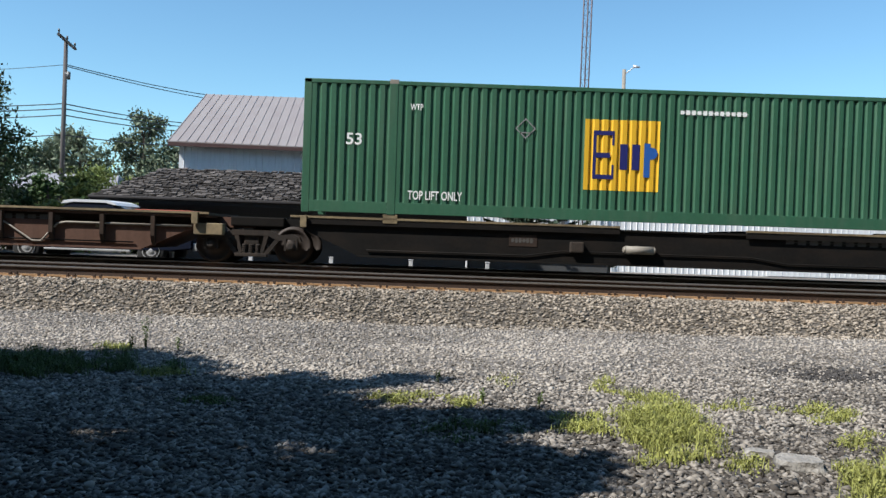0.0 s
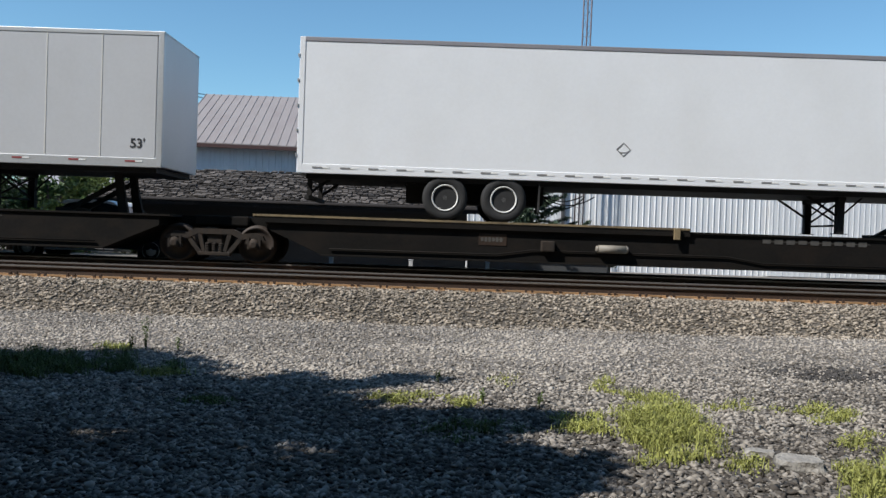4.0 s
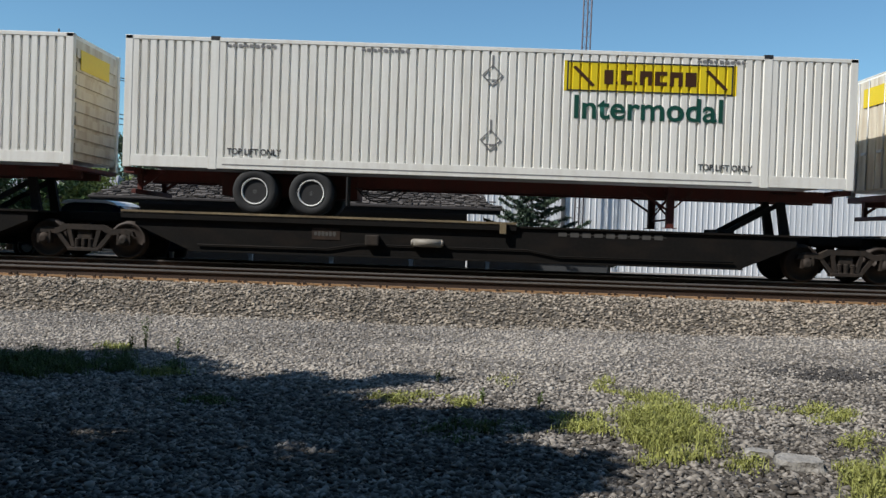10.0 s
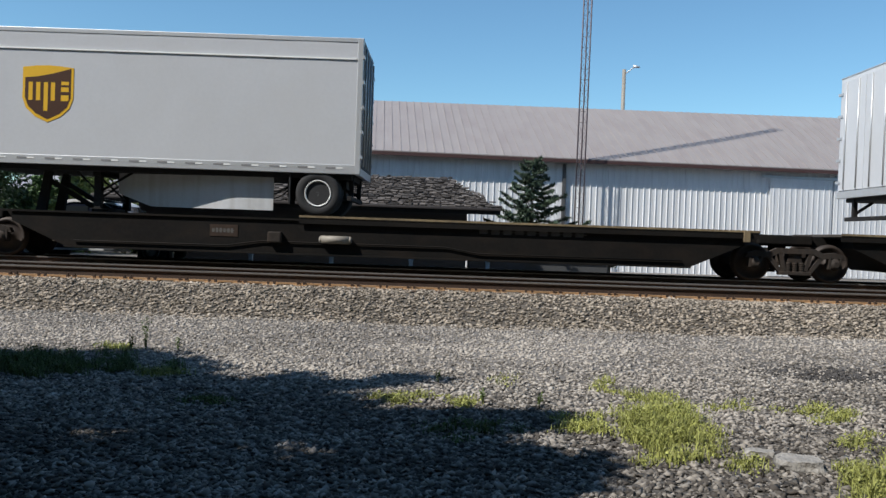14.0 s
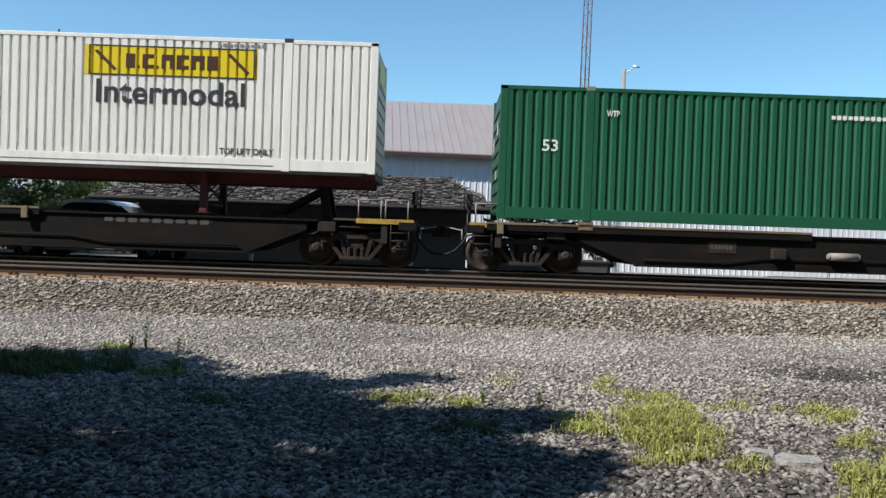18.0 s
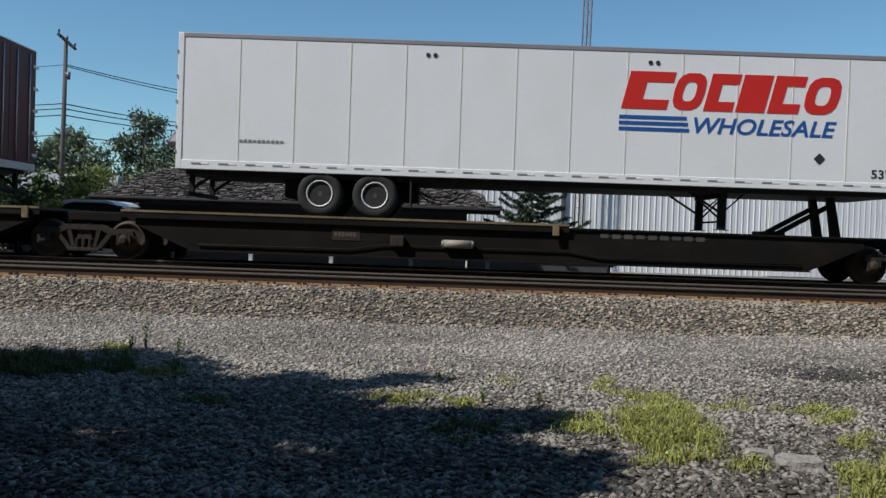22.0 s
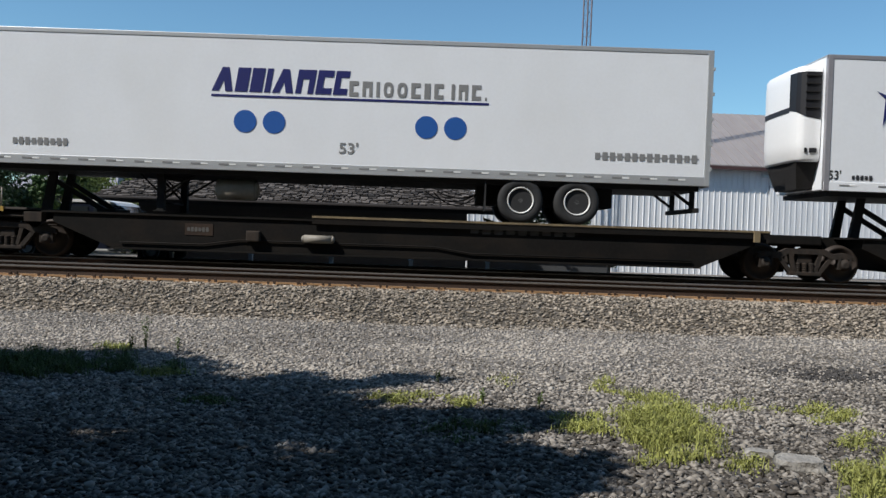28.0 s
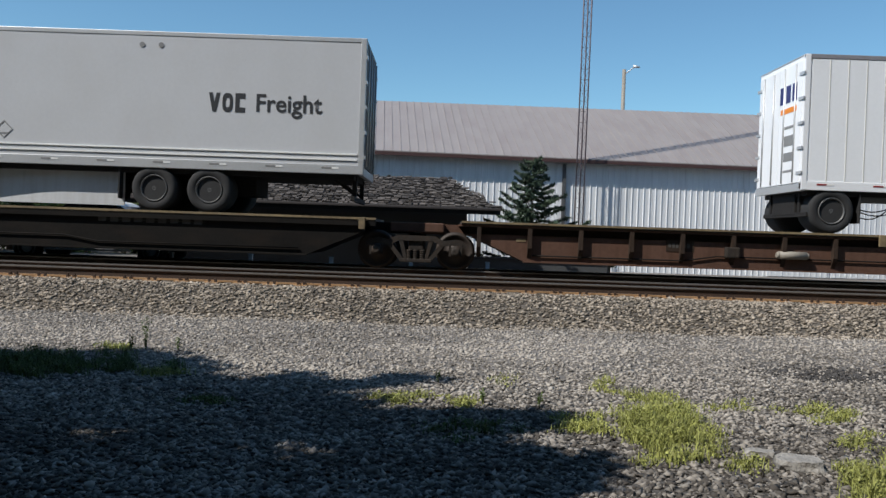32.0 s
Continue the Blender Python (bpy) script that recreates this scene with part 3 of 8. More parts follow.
# ribbed wall sheets, each 0.9 m wide
span = (WR_ - WL).length
nsh = int(span / 0.92)
dirn = (WR_ - WL).normalized()
nrm = Vector((dirn.y, -dirn.x, 0))


def sheet(bm):
    w = span / nsh
    box(bm, 0.005, w - 0.005, -0.012, 0.004, 0.0, 4.2)
    for k in range(4):
        x = (k + 0.5) * w / 4
        prism_h(bm, x, 4.2)


def prism_h(bm, x, h):
    v = [bm.verts.new((x + a, b, z)) for z in (0, h) for a, b in ((-0.025, -0.011), (-0.012, -0.035), (0.012, -0.035), (0.025, -0.011))]
    for q in ((0, 1, 5, 4), (1, 2, 6, 5), (2, 3, 7, 6)):
        bm.faces.new([v[i] for i in q])


sheet_me = cached("wall_sheet", sheet, WALLMETAL)
ang = math.degrees(math.atan2(dirn.y, dirn.x))
for i in range(nsh):
    p = WL + dirn * (i * span / nsh)
    piece("wall_sheet", sheet_me, barn, pose(p.x + nrm.x * 0.004, p.y + nrm.y * 0.004, 0.30 - BACK_Z, 0, 0, ang))
# gable end, window, sliding doors, downpipe
bm = bmesh.new()
gl = [WL + Vector((0.0, 0.02, 0)), Vector((-10.8, 37.0, 0)), Vector((-11.2, 43.5, 0))]
v = [bm.verts.new((gl[0].x, gl[0].y, -0.3)), bm.verts.new((gl[2].x, gl[2].y, -0.3)), bm.verts.new((gl[2].x, gl[2].y, 4.1)), bm.verts.new((gl[1].x, gl[1].y, 7.0)), bm.verts.new((gl[0].x, gl[0].y, 4.05))]
bm.faces.new(v)
part("gable_wall", bm, WALLMETAL, barn)
strip("corner_trim", WL - dirn * 0.06, WL + dirn * 0.12, 0.3, 4.6, 0.03, 0.04, WALLMETAL, barn, "white corner trim")
at_x = lambda x: WL + dirn * ((x - WL.x) / dirn.x)
for x0, x1 in ((12.72, 15.25), (15.35, 17.9)):
    dr = strip("sliding_door", at_x(x0), at_x(x1), 0.45, 4.28, 0.10, 0.05, WALLMETAL, barn, "white metal sliding door")
    k = x0 + 0.12
    while k < x1:
        strip("door_rib", at_x(k), at_x(k + 0.035), 0.47, 4.26, 0.115, 0.014, WALLMETAL, dr)
        k += 0.23
strip("door_track", at_x(12.4), at_x(20.5), 4.29, 4.38, 0.10, 0.06, ALU, barn)
strip("downpipe", at_x(4.47), at_x(4.59), 0.4, 4.5, 0.12, 0.08, RIMDARK, barn, "dark grey downpipe")
strip("corner_trim", at_x(4.26), at_x(4.46), 0.4, 4.45, 0.06, 0.05, WALLMETAL, barn, "white trim board beside the downpipe")

# ---- old station with a shingle roof ----
SHINGLE = material("wood_shingle", (0.060, 0.053, 0.049), 0.92, var=0.3, big=1.0, fine=18, bump=0.006, spec=0.25)
STATIONWALL = material("station_wall", (0.055, 0.058, 0.062), 0.8, var=0.15)
EAVEBOARD = material("eave_board", (0.035, 0.03, 0.03), 0.7, var=0.2)
depot = thing("station_house", pose(0, 0, BACK_Z), "low old station house with a weathered dark shingle hip roof", "building")
DE = [Vector((-10.29, 23.6, 2.42)), Vector((1.62, 23.6, 2.42)), Vector((1.62, 29.0, 2.42)), Vector((-10.29, 29.0, 2.42))]
DR = [Vector((-9.15, 26.4, 3.46)), Vector((0.02, 26.4, 3.46))]
zo = Vector((0, 0, BACK_Z))
bm = bmesh.new()
ve = [bm.verts.new(p - zo) for p in DE]
vr = [bm.verts.new(p - zo) for p in DR]
for q in ((ve[0], ve[1], vr[1], vr[0]), (ve[1], ve[2], vr[1]), (ve[2], ve[3], vr[0], vr[1]), (ve[3], ve[0], vr[0]), (ve[3], ve[2], ve[1], ve[0])):
    bm.faces.new(q)
roof = part("roof", bm, EAVEBOARD, depot, "dark shingle hip roof")
part("eave_board", bmbox(-10.3, 1.63, 23.57, 23.6, 2.25 - BACK_Z, 2.42 - BACK_Z), EAVEBOARD, depot)
part("wall", bmbox(-9.3, 0.7, 24.7, 28.4, -0.2, 2.30 - BACK_Z), STATIONWALL, depot, "dark blue-grey wall")
part("gutter", bmbox(-10.32, 1.65, 23.49, 23.57, 2.36 - BACK_Z, 2.44 - BACK_Z, 0.02), EAVEBOARD, depot)
rng = random.Random(4)
rows = 19
up = Vector((0, 2.8, 1.04)).normalized()
nr = Vector((0, -1.04, 2.8)).normalized()
sh_me = [cached(("shingle", k), lambda bm, w=w: box(bm, -w / 2, w / 2, -0.02, 0.16, 0.0, 0.030), SHINGLE) for k, w in enumerate((0.10, 0.13, 0.17, 0.21))]
joined = bmesh.new()
count = 0
tilt = math.degrees(math.atan2(1.04, 2.8))
for r in range(rows):
    f = r / rows
    x0, x1 = DE[0].x + (DR[0].x - DE[0].x) * f, DE[1].x + (DR[1].x - DE[1].x) * f
    x = x0 + rng.uniform(0, 0.1)
    while x < x1:
        k = rng.randrange(4)
        w = (0.10, 0.13, 0.17, 0.21)[k]
        p = DE[0].lerp(DR[0], f)
        lift = rng.uniform(0.0, 0.04)
        pos = Vector((x + w / 2, p.y, p.z)) + nr * (0.006 + lift) + up * rng.uniform(-0.025, 0.02) - zo
        m = pose(pos.x, pos.y, pos.z, tilt - 6 + rng.uniform(-8, 3.0), 0, rng.uniform(-4, 4))
        if count % 3 == 0 and count < 900:
            piece("shingle", sh_me[k], roof, m)
        else:
            vs = box(joined, -w / 2, w / 2, -0.02, 0.16, 0.0, 0.030)
            for q in vs:
                q.co = m @ q.co
        count += 1
        x += w + rng.uniform(0.006, 0.06)
SH2 = material("wood_shingle_rows", (0.060, 0.053, 0.049), 0.92, var=0.3, big=1.0, fine=18, bump=0.006, spec=0.25)
per_island(SH2, 0.3, 2.2)
tagged(part("shingle_layer", joined, SH2, roof, "rows of weathered shingles"), kind="stuff")
t = SHINGLE.node_tree
info = [q for q in t.nodes if q.type == "OBJECT_INFO"][0]
mr = t.nodes.new("ShaderNodeMapRange")
mr.inputs[3].default_value, mr.inputs[4].default_value = 0.3, 2.2
t.links.new(info.outputs["Random"], mr.inputs[0])
sc = t.nodes.new("ShaderNodeVectorMath")
sc.operation = "SCALE"
src = t.nodes["Principled BSDF"].inputs["Base Color"].links[0].from_socket
t.links.new(src, sc.inputs[0])
t.links.new(mr.outputs[0], sc.inputs["Scale"])
t.links.new(sc.outputs[0], t.nodes["Principled BSDF"].inputs["Base Color"])

platform = thing("loading_platform", pose(3.0, 25.4, 0.40), "low dark blue-grey loading platform beside the station house", "platform")
part("platform_wall", bmbox(-2.2, 2.05, -0.6, 0.8, 0.0, 0.52, 0.02), STATIONWALL, platform)
part("platform_deck", bmbox(-2.25, 2.1, -0.66, 0.86, 0.52, 0.58, 0.01), EAVEBOARD, platform)

# ---- white posts by the platform ----
for x in (-7.55, -5.34, -3.1, -0.88, 1.25):
    p = tagged(new("bollard", cached("bollard", lambda bm: (box(bm, -0.055, 0.055, -0.055, 0.055, 0.0, 0.40, 0.012), box(bm, -0.065, 0.065, -0.065, 0.065, 0.385, 0.41, 0.008)), GREYPAINT)),
               "short white painted post beside the track", "bollard", "white posts")
    p.matrix_basis = pose(x, 22.6, 0.49)

# ---- lattice mast ----
MAST = material("mast_steel", (0.19, 0.155, 0.17), 0.6, metal=0.3, var=0.2)
mast = thing("lattice_mast", pose(5.03, 30.55, 0.42, 0, 0.37, 0), "tall slender three-legged steel lattice mast", "radio mast")
feet = [(-0.16, -0.1), (0.16, -0.08), (0.05, 0.17)]
HT = 18.7
for fx, fy in feet:
    bm = bmesh.new()
    rod(bm, (fx, fy, -0.1), (fx * 0.9, fy * 0.9, HT), 0.027, 6)
    part("leg", bm, MAST, mast)
me_steps = int(HT / 0.4)
for j in range(3):
    bm = bmesh.new()
    a, b = feet[j], feet[(j + 1) % 3]
    for k in range(me_steps):
        z0, z1 = k * 0.4, (k + 1) * 0.4
        s0, s1 = 1 - 0.1 * z0 / HT, 1 - 0.1 * z1 / HT
        p, q = (a, b) if k % 2 else (b, a)
        rod(bm, (p[0] * s0, p[1] * s0, z0), (q[0] * s1, q[1] * s1, z1), 0.006, 4)
        rod(bm, (a[0] * s0, a[1] * s0, z0), (b[0] * s0, b[1] * s0, z0), 0.006, 4)
    part("lacing", bm, MAST, mast)

# ---- utility pole, wires, lamp pole ----
POLEWOOD = material("pole_wood", (0.092, 0.084, 0.083), 0.9, var=0.2, big=1, fine=20, dirt=(0.1, 0.07, 0.06), streak=0.5, stretch=(12, 12, 0.4))
pole = thing("utility_pole", pose(-17.95, 38.0, 0.4), "weathered wooden utility pole with a crossarm", "utility pole")
bm = bmesh.new()
rod(bm, (0, 0, -0.3), (0.05, 0, 9.75), 0.13, 10, 0.09)
part("pole", bm, POLEWOOD, pole)
bm = bmesh.new()
rod(bm, (0.38, -1.45, 9.64), (-0.18, 1.45, 9.62), 0.075, 6)
part("crossarm", bm, POLEWOOD, pole)
for f in (-0.95, 0.0, 0.95):
    bm = bmesh.new()
    rod(bm, (0, 0, 0), (0, 0, 0.1), 0.03, 8)
    rod(bm, (0, 0, 0.08), (0, 0, 0.2), 0.055, 8, 0.04)
    part("insulator", bm, RIMDARK, pole, "", pose(0.1 - 0.28 * f, 1.45 * f, 9.70))
bm = bmesh.new()
rod(bm, (0.12, -0.12, 8.15), (0.3, -0.2, 8.05), 0.06, 8)
rod(bm, (0.3, -0.2, 7.85), (0.3, -0.2, 8.2), 0.09, 8)
part("cable_closure", bm, RIMDARK, pole)
WIRE = material("wire_black", (0.02, 0.02, 0.022), 0.6, var=0.1)


def wire(p, q, sag, r=0.014):
    bm = bmesh.new()
    p, q = Vector(p), Vector(q)
    tube(bm, [p.lerp(q, k / 24) - Vector((0, 0, sag * 4 * (k / 24) * (1 - k / 24))) for k in range(25)], r, 5)
    ob = tagged(new("overhead_wire", mesh_of(bm, "overhead_wire", WIRE)), "thin black overhead wire hung from the pole", "wire", "overhead wires")
    return ob


# main wires: from the far left past the pole and away behind the buildings
for (za, zb2, zc, dx) in ((8.85, 8.95, 9.3, 0.12), (8.80, 8.85, 9.0, 0.02)):
    wire((-17.9 + dx, 38.0, za + 0.1), (-14.2 + 2 * dx, 62.0, zc + 2.0), 0.25, 0.024)
wire((-30.0, 38.6, 8.6), (-18.0, 38.0, 8.95), 0.25)
for z, zl in ((7.15, 6.95), (6.92, 6.68), (6.62, 6.3), (5.7, 5.35)):
    wire((-17.9, 38.05, z), (-15.4, 60.0, z + 2.0), 0.25, 0.028)
    wire((-32.0, 38.4, zl), (-18.0, 38.05, z), 0.25, 0.026)
lp = thing("lamp_pole", pose(9.45, 44.0, 0.4), "weathered grey pole with a small street lamp arm", "street lamp")
bm = bmesh.new()
rod(bm, (0, 0, -0.2), (0, 0, 10.5), 0.13, 10, 0.10)
part("pole", bm, RIMGREY, lp)
bm = bmesh.new()
rod(bm, (0, 0, 10.2), (0.5, -0.1, 10.62), 0.035, 6)
part("arm", bm, ALU, lp)
bm = bmesh.new()
rod(bm, (0.45, -0.1, 10.66), (0.8, -0.15, 10.62), 0.09, 8, 0.05)
part("lamp_head", bm, ALU, lp)

# ---- parked pickup ----
TRUCKPAINT = material("pickup_dark_blue", (0.012, 0.016, 0.03), 0.25, var=0.05)
# pale colour that stands in for the bright highlight on the dark roof
ROOFHIGHLIGHT = material("pickup_roof_highlight", (0.75, 0.76, 0.78), 0.3, var=0.03)
pk = thing("pickup_truck", pose(-9.28, 22.2, BACK_Z), "dark blue crew cab pickup with a pale roof, parked", "pickup truck")
prof = [(-2.75, 0.55), (-2.75, 1.02), (-0.95, 1.05), (-0.9, 1.06), (1.05, 1.08), (1.35, 1.05), (2.55, 0.98), (2.72, 0.80), (2.72, 0.45), (2.15, 0.42), (1.1, 0.40), (-1.1, 0.40), (-2.2, 0.45)]
bm = bmesh.new()
prism(bm, prof, -0.95, 0.95)
bmesh.ops.bevel(bm, geom=bm.edges[:], offset=0.04, segments=2, affect="EDGES")
part("body", bm, TRUCKPAINT, pk)
bm = bmesh.new()
prism(bm, [(-0.95, 1.05), (-0.80, 1.52), (-0.55, 1.60), (0.45, 1.60), (0.62, 1.54), (1.28, 1.06)], -0.80, 0.80)
bmesh.ops.bevel(bm, geom=bm.edges[:], offset=0.05, segments=2, affect="EDGES")
part("cab", bm, TRUCKPAINT, pk)
for a, b in ((-0.72, -0.1), (0.0, 0.75)):
    part("side_window", bmprism([(a, 1.12), (b, 1.12), (b - (0.28 if b > 0.5 else 0.0), 1.5), (a + 0.06, 1.5)], -0.815, -0.79), GLASS, pk, "dark tinted window")
part("windscreen", bmprism([(0.66, 1.52), (0.70, 1.545), (1.32, 1.10), (1.27, 1.07)], -0.68, 0.68), GLASS, pk)
for x in (-1.63, 1.63):
    for y in (-0.83, 0.83):
        w = piece("wheel", cached("pickup_tyre", lambda bm: lathe(bm, [(0.2, -0.1), (0.33, -0.12), (0.38, -0.08), (0.385, 0.08), (0.33, 0.12), (0.2, 0.1)], 24), RUBBER), pk, pose(x, y, 0.385, 0, 0, 0 if y < 0 else 180))
        piece("rim", cached("pickup_rim", lambda bm: lathe(bm, [(0.04, -0.13), (0.08, -0.11), (0.2, -0.09), (0.23, -0.13), (0.24, -0.05)], 20), ALU), w)
part("roof_skin", bmprism([(-0.82, 1.56), (-0.74, 1.64), (-0.52, 1.68), (0.36, 1.68), (0.56, 1.63), (0.66, 1.55), (0.56, 1.56), (0.34, 1.61), (-0.5, 1.61), (-0.72, 1.57)], -0.815, 0.815), ROOFHIGHLIGHT, pk, "pale silver roof")
part("running_board", bmbox(-1.15, 1.1, -1.0, -0.9, 0.34, 0.39, 0.01), ALU, pk)
part("bumper", bmbox(2.70, 2.82, -0.9, 0.9, 0.42, 0.62, 0.03), ALU, pk)

# ---- trees ----
BARK = material("bark", (0.09, 0.07, 0.055), 0.95, var=0.3, bump=0.01, fine=25, spec=0.2)


def leaf_mat(name, c):
    m = material(name, c, 0.6, var=0.25, big=0.6, fine=6, spec=0.3)
    per_island(m, 0.55, 1.5)
    return m


LEAFDARK = leaf_mat("leaf_dark", (0.035, 0.062, 0.022))
LEAFMID = leaf_mat("leaf_mid", (0.055, 0.10, 0.03))
# olive leaves paled for distance: the haze is in the colour
LEAFHAZY = leaf_mat("leaf_hazy", (0.125, 0.152, 0.092))
LEAFLIGHT = leaf_mat("leaf_light", (0.145, 0.185, 0.05))
NEEDLE = leaf_mat("needles", (0.046, 0.072, 0.044))
GRASSMAT = leaf_mat("grass_blades", (0.245, 0.255, 0.07))
# weeds' dull green; on grass under the trees it paints in their shade
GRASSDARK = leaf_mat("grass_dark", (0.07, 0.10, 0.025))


def cards(name, pts, size, mat, parent, seed, squash=0.7):
    """Leaves: one small bent quad at each point."""
    rng = np.random.RandomState(seed)
    n = len(pts)
    pts = np.asarray(pts)
    d = rng.normal(size=(n, 3))
    d /= np.linalg.norm(d, axis=1)[:, None]
    e = np.cross(d, rng.normal(size=(n, 3)))
    e /= np.linalg.norm(e, axis=1)[:, None]
    s = rng.uniform(size[0], size[1], (n, 1))
    q = np.stack([pts - d * s, pts + e * s * squash * 0.6, pts + d * s, pts - e * s * squash * 0.6], 1).reshape(-1, 3)
    me = bpy.data.meshes.new(name)
    me.from_pydata(q.tolist(), [], np.arange(n * 4).reshape(-1, 4).tolist())
    me.materials.append(mat)
    ob = new(name, me)
    ob.parent = parent
    return ob


def tree(name, x, y, z, height, radius, mat, seed, label, leaves=6000, size=(0.10, 0.22), crown_low=0.3, clumps=26, lean=0.0):
    t = thing(name, pose(x, y, z), label, "tree", "trees")
    rng = random.Random(seed)
    bm = bmesh.new()
    rod(bm, (0, 0, -0.2), (lean * 0.4, 0, height * 0.5), radius * 0.075 + 0.05, 10, radius * 0.05 + 0.03)
    rod(bm, (lean * 0.4, 0, height * 0.5), (lean, 0, height * 0.92), radius * 0.05 + 0.03, 8, 0.02)
    tr = part("trunk", bm, BARK, t)
    pts, per = [], leaves // clumps
    bm = bmesh.new()
    for k in range(clumps):
        f = crown_low + (1 - crown_low) * (k + 0.5) / clumps
        env = math.sin(math.pi * min(1.0, 0.12 + 0.86 * (f - crown_low) / (1 - crown_low))) ** 0.6
        a = rng.uniform(0, math.tau)
        rr = radius * env * rng.uniform(0.35, 0.95)
        c = Vector((lean * f + rr * math.cos(a), rr * math.sin(a), height * f))
        rod(bm, (lean * f * 0.8, 0, height * f * 0.8), c, 0.05, 5, 0.012)
        cr = radius * rng.uniform(0.22, 0.42)
        for _ in range(per):
            v = Vector((rng.gauss(0, 1), rng.gauss(0, 1), rng.gauss(0, 0.75)))
            pts.append(c + v * cr * 0.55)
    part("limbs", bm, BARK, t)
    cards("crown", pts, size, mat, t, seed)
    return t


tree("tree", -17.9, 30.0, 0.4, 7.6, 2.2, LEAFDARK, 11, "dark green broadleaf tree beside the yard", 12000, (0.06, 0.13), 0.05, 46)
tree("tree", -26.0, 58.0, 0.2, 7.6, 2.6, LEAFHAZY, 12, "green broadleaf tree behind the station", 4200, (0.12, 0.24), 0.25, 26)
tree("tree", -22.3, 60.0, 0.2, 9.5, 2.3, LEAFHAZY, 13, "green broadleaf tree behind the station", 4500, (0.12, 0.24), 0.25, 26)
tree("tree", -19.6, 57.0, 0.2, 7.0, 2.4, LEAFHAZY, 16, "green broadleaf tree behind the station", 4500, (0.12, 0.24), 0.1, 26)
tree("tree", -29.0, 58.0, 0.2, 6.5, 2.4, LEAFHAZY, 17, "green broadleaf tree behind the station", 4500, (0.12, 0.24), 0.1, 26)
tree("tree", -33.0, 70.0, 0.2, 9.0, 2.4, LEAFHAZY, 14, "green broadleaf tree far behind the yard", 5000, (0.14, 0.3), 0.25, 24)
tree("tree", -44.0, 78.0, 0.2, 8.0, 4.0, LEAFHAZY, 15, "green broadleaf tree far behind the yard", 5000, (0.16, 0.35), 0.1, 24)
for i, (x, y, h, r, m) in enumerate(((-14.6, 33.0, 3.2, 1.5, LEAFLIGHT), (-12.9, 34.0, 2.9, 1.3, LEAFLIGHT), (-16.6, 34.0, 3.0, 1.6, LEAFMID), (-15.6, 36.0, 3.6, 1.7, LEAFLIGHT), (-17.6, 33.0, 2.4, 1.4, LEAFDARK), (-12.0, 36.5, 2.8, 1.3, LEAFMID))):
    tree("shrub", x, y, 0.4, h, r, m, 30 + i, "leafy green shrub behind the parked pickup", 3600, (0.07, 0.16), 0.05, 16)
# low roof far behind the shrubs
far = thing("far_house", pose(-24.5, 52.0, 0.3), "low grey-roofed house far behind shrubs", "house")
part("wall", bmbox(-4, 3.2, 0, 6, 0, 3.0), STATIONWALL, far)
bm = bmesh.new()
v = [bm.verts.new(q) for q in ((-4.4, -0.5, 3.0), (3.6, -0.5, 3.0), (2.4, 3.0, 4.6), (-3.4, 3.0, 4.6), (3.6, 6.5, 3.0), (-4.4, 6.5, 3.0))]
for q in ((0, 1, 2, 3), (1, 4, 2), (4, 5, 3, 2), (5, 0, 3), (0, 5, 4, 1)):
    bm.faces.new([v[i] for i in q])
part("roof", bm, TOPGREY, far)


def conifer(x, y, z, h, r, seed):
    t = thing("spruce", pose(x, y, z), "small blue-green spruce beside the metal building", "tree", "trees")
    rng = random.Random(seed)
    bm = bmesh.new()
    rod(bm, (0, 0, -0.1), (0, 0, h * 0.97), 0.07, 8, 0.01)
    part("trunk", bm, BARK, t)
    pts = []
    bm = bmesh.new()
    for k in range(74):
        f = 0.03 + 0.93 * (k / 74)
        a = k * 2.4 + rng.uniform(-0.2, 0.2)
        ln = r * (1 - f) ** 0.62 * rng.uniform(0.6, 1.12) + 0.05
        p0 = Vector((0, 0, h * f))
        out = Vector((math.cos(a), math.sin(a), 0))
        mid = p0 + out * ln * 0.55 + Vector((0, 0, -0.05 * ln))
        tip = p0 + out * ln + Vector((0, 0, ln * rng.uniform(0.02, 0.22)))
        rod(bm, p0, mid, 0.014, 4, 0.009)
        rod(bm, mid, tip, 0.009, 4, 0.004)
        across = Vector((-math.sin(a), math.cos(a), 0))
        for _ in range(int(30 + 190 * ln)):
            g = rng.uniform(0.12, 1.04)
            c = p0.lerp(mid, g / 0.55) if g < 0.55 else mid.lerp(tip, (g - 0.55) / 0.45)
            pts.append(c + across * rng.gauss(0, 0.13 * ln * (1.15 - g) + 0.02) + Vector((0, 0, rng.gauss(-0.01, 0.022))))
    part("bough", bm, BARK, t)
    cards("needles", pts, (0.04, 0.10), NEEDLE, t, seed, 0.5)


conifer(2.86, 26.6, 0.42, 3.95, 2.15, 8)
for i, (x, y, h) in enumerate(((5.35, 28.6, 1.35), (5.9, 28.8, 0.9))):
    tree("weed_bush", x, y, BACK_Z - 0.1, h, 0.35, LEAFDARK, 60 + i, "low weedy bush at the foot of the wall", 500, (0.04, 0.09), 0.05, 8)

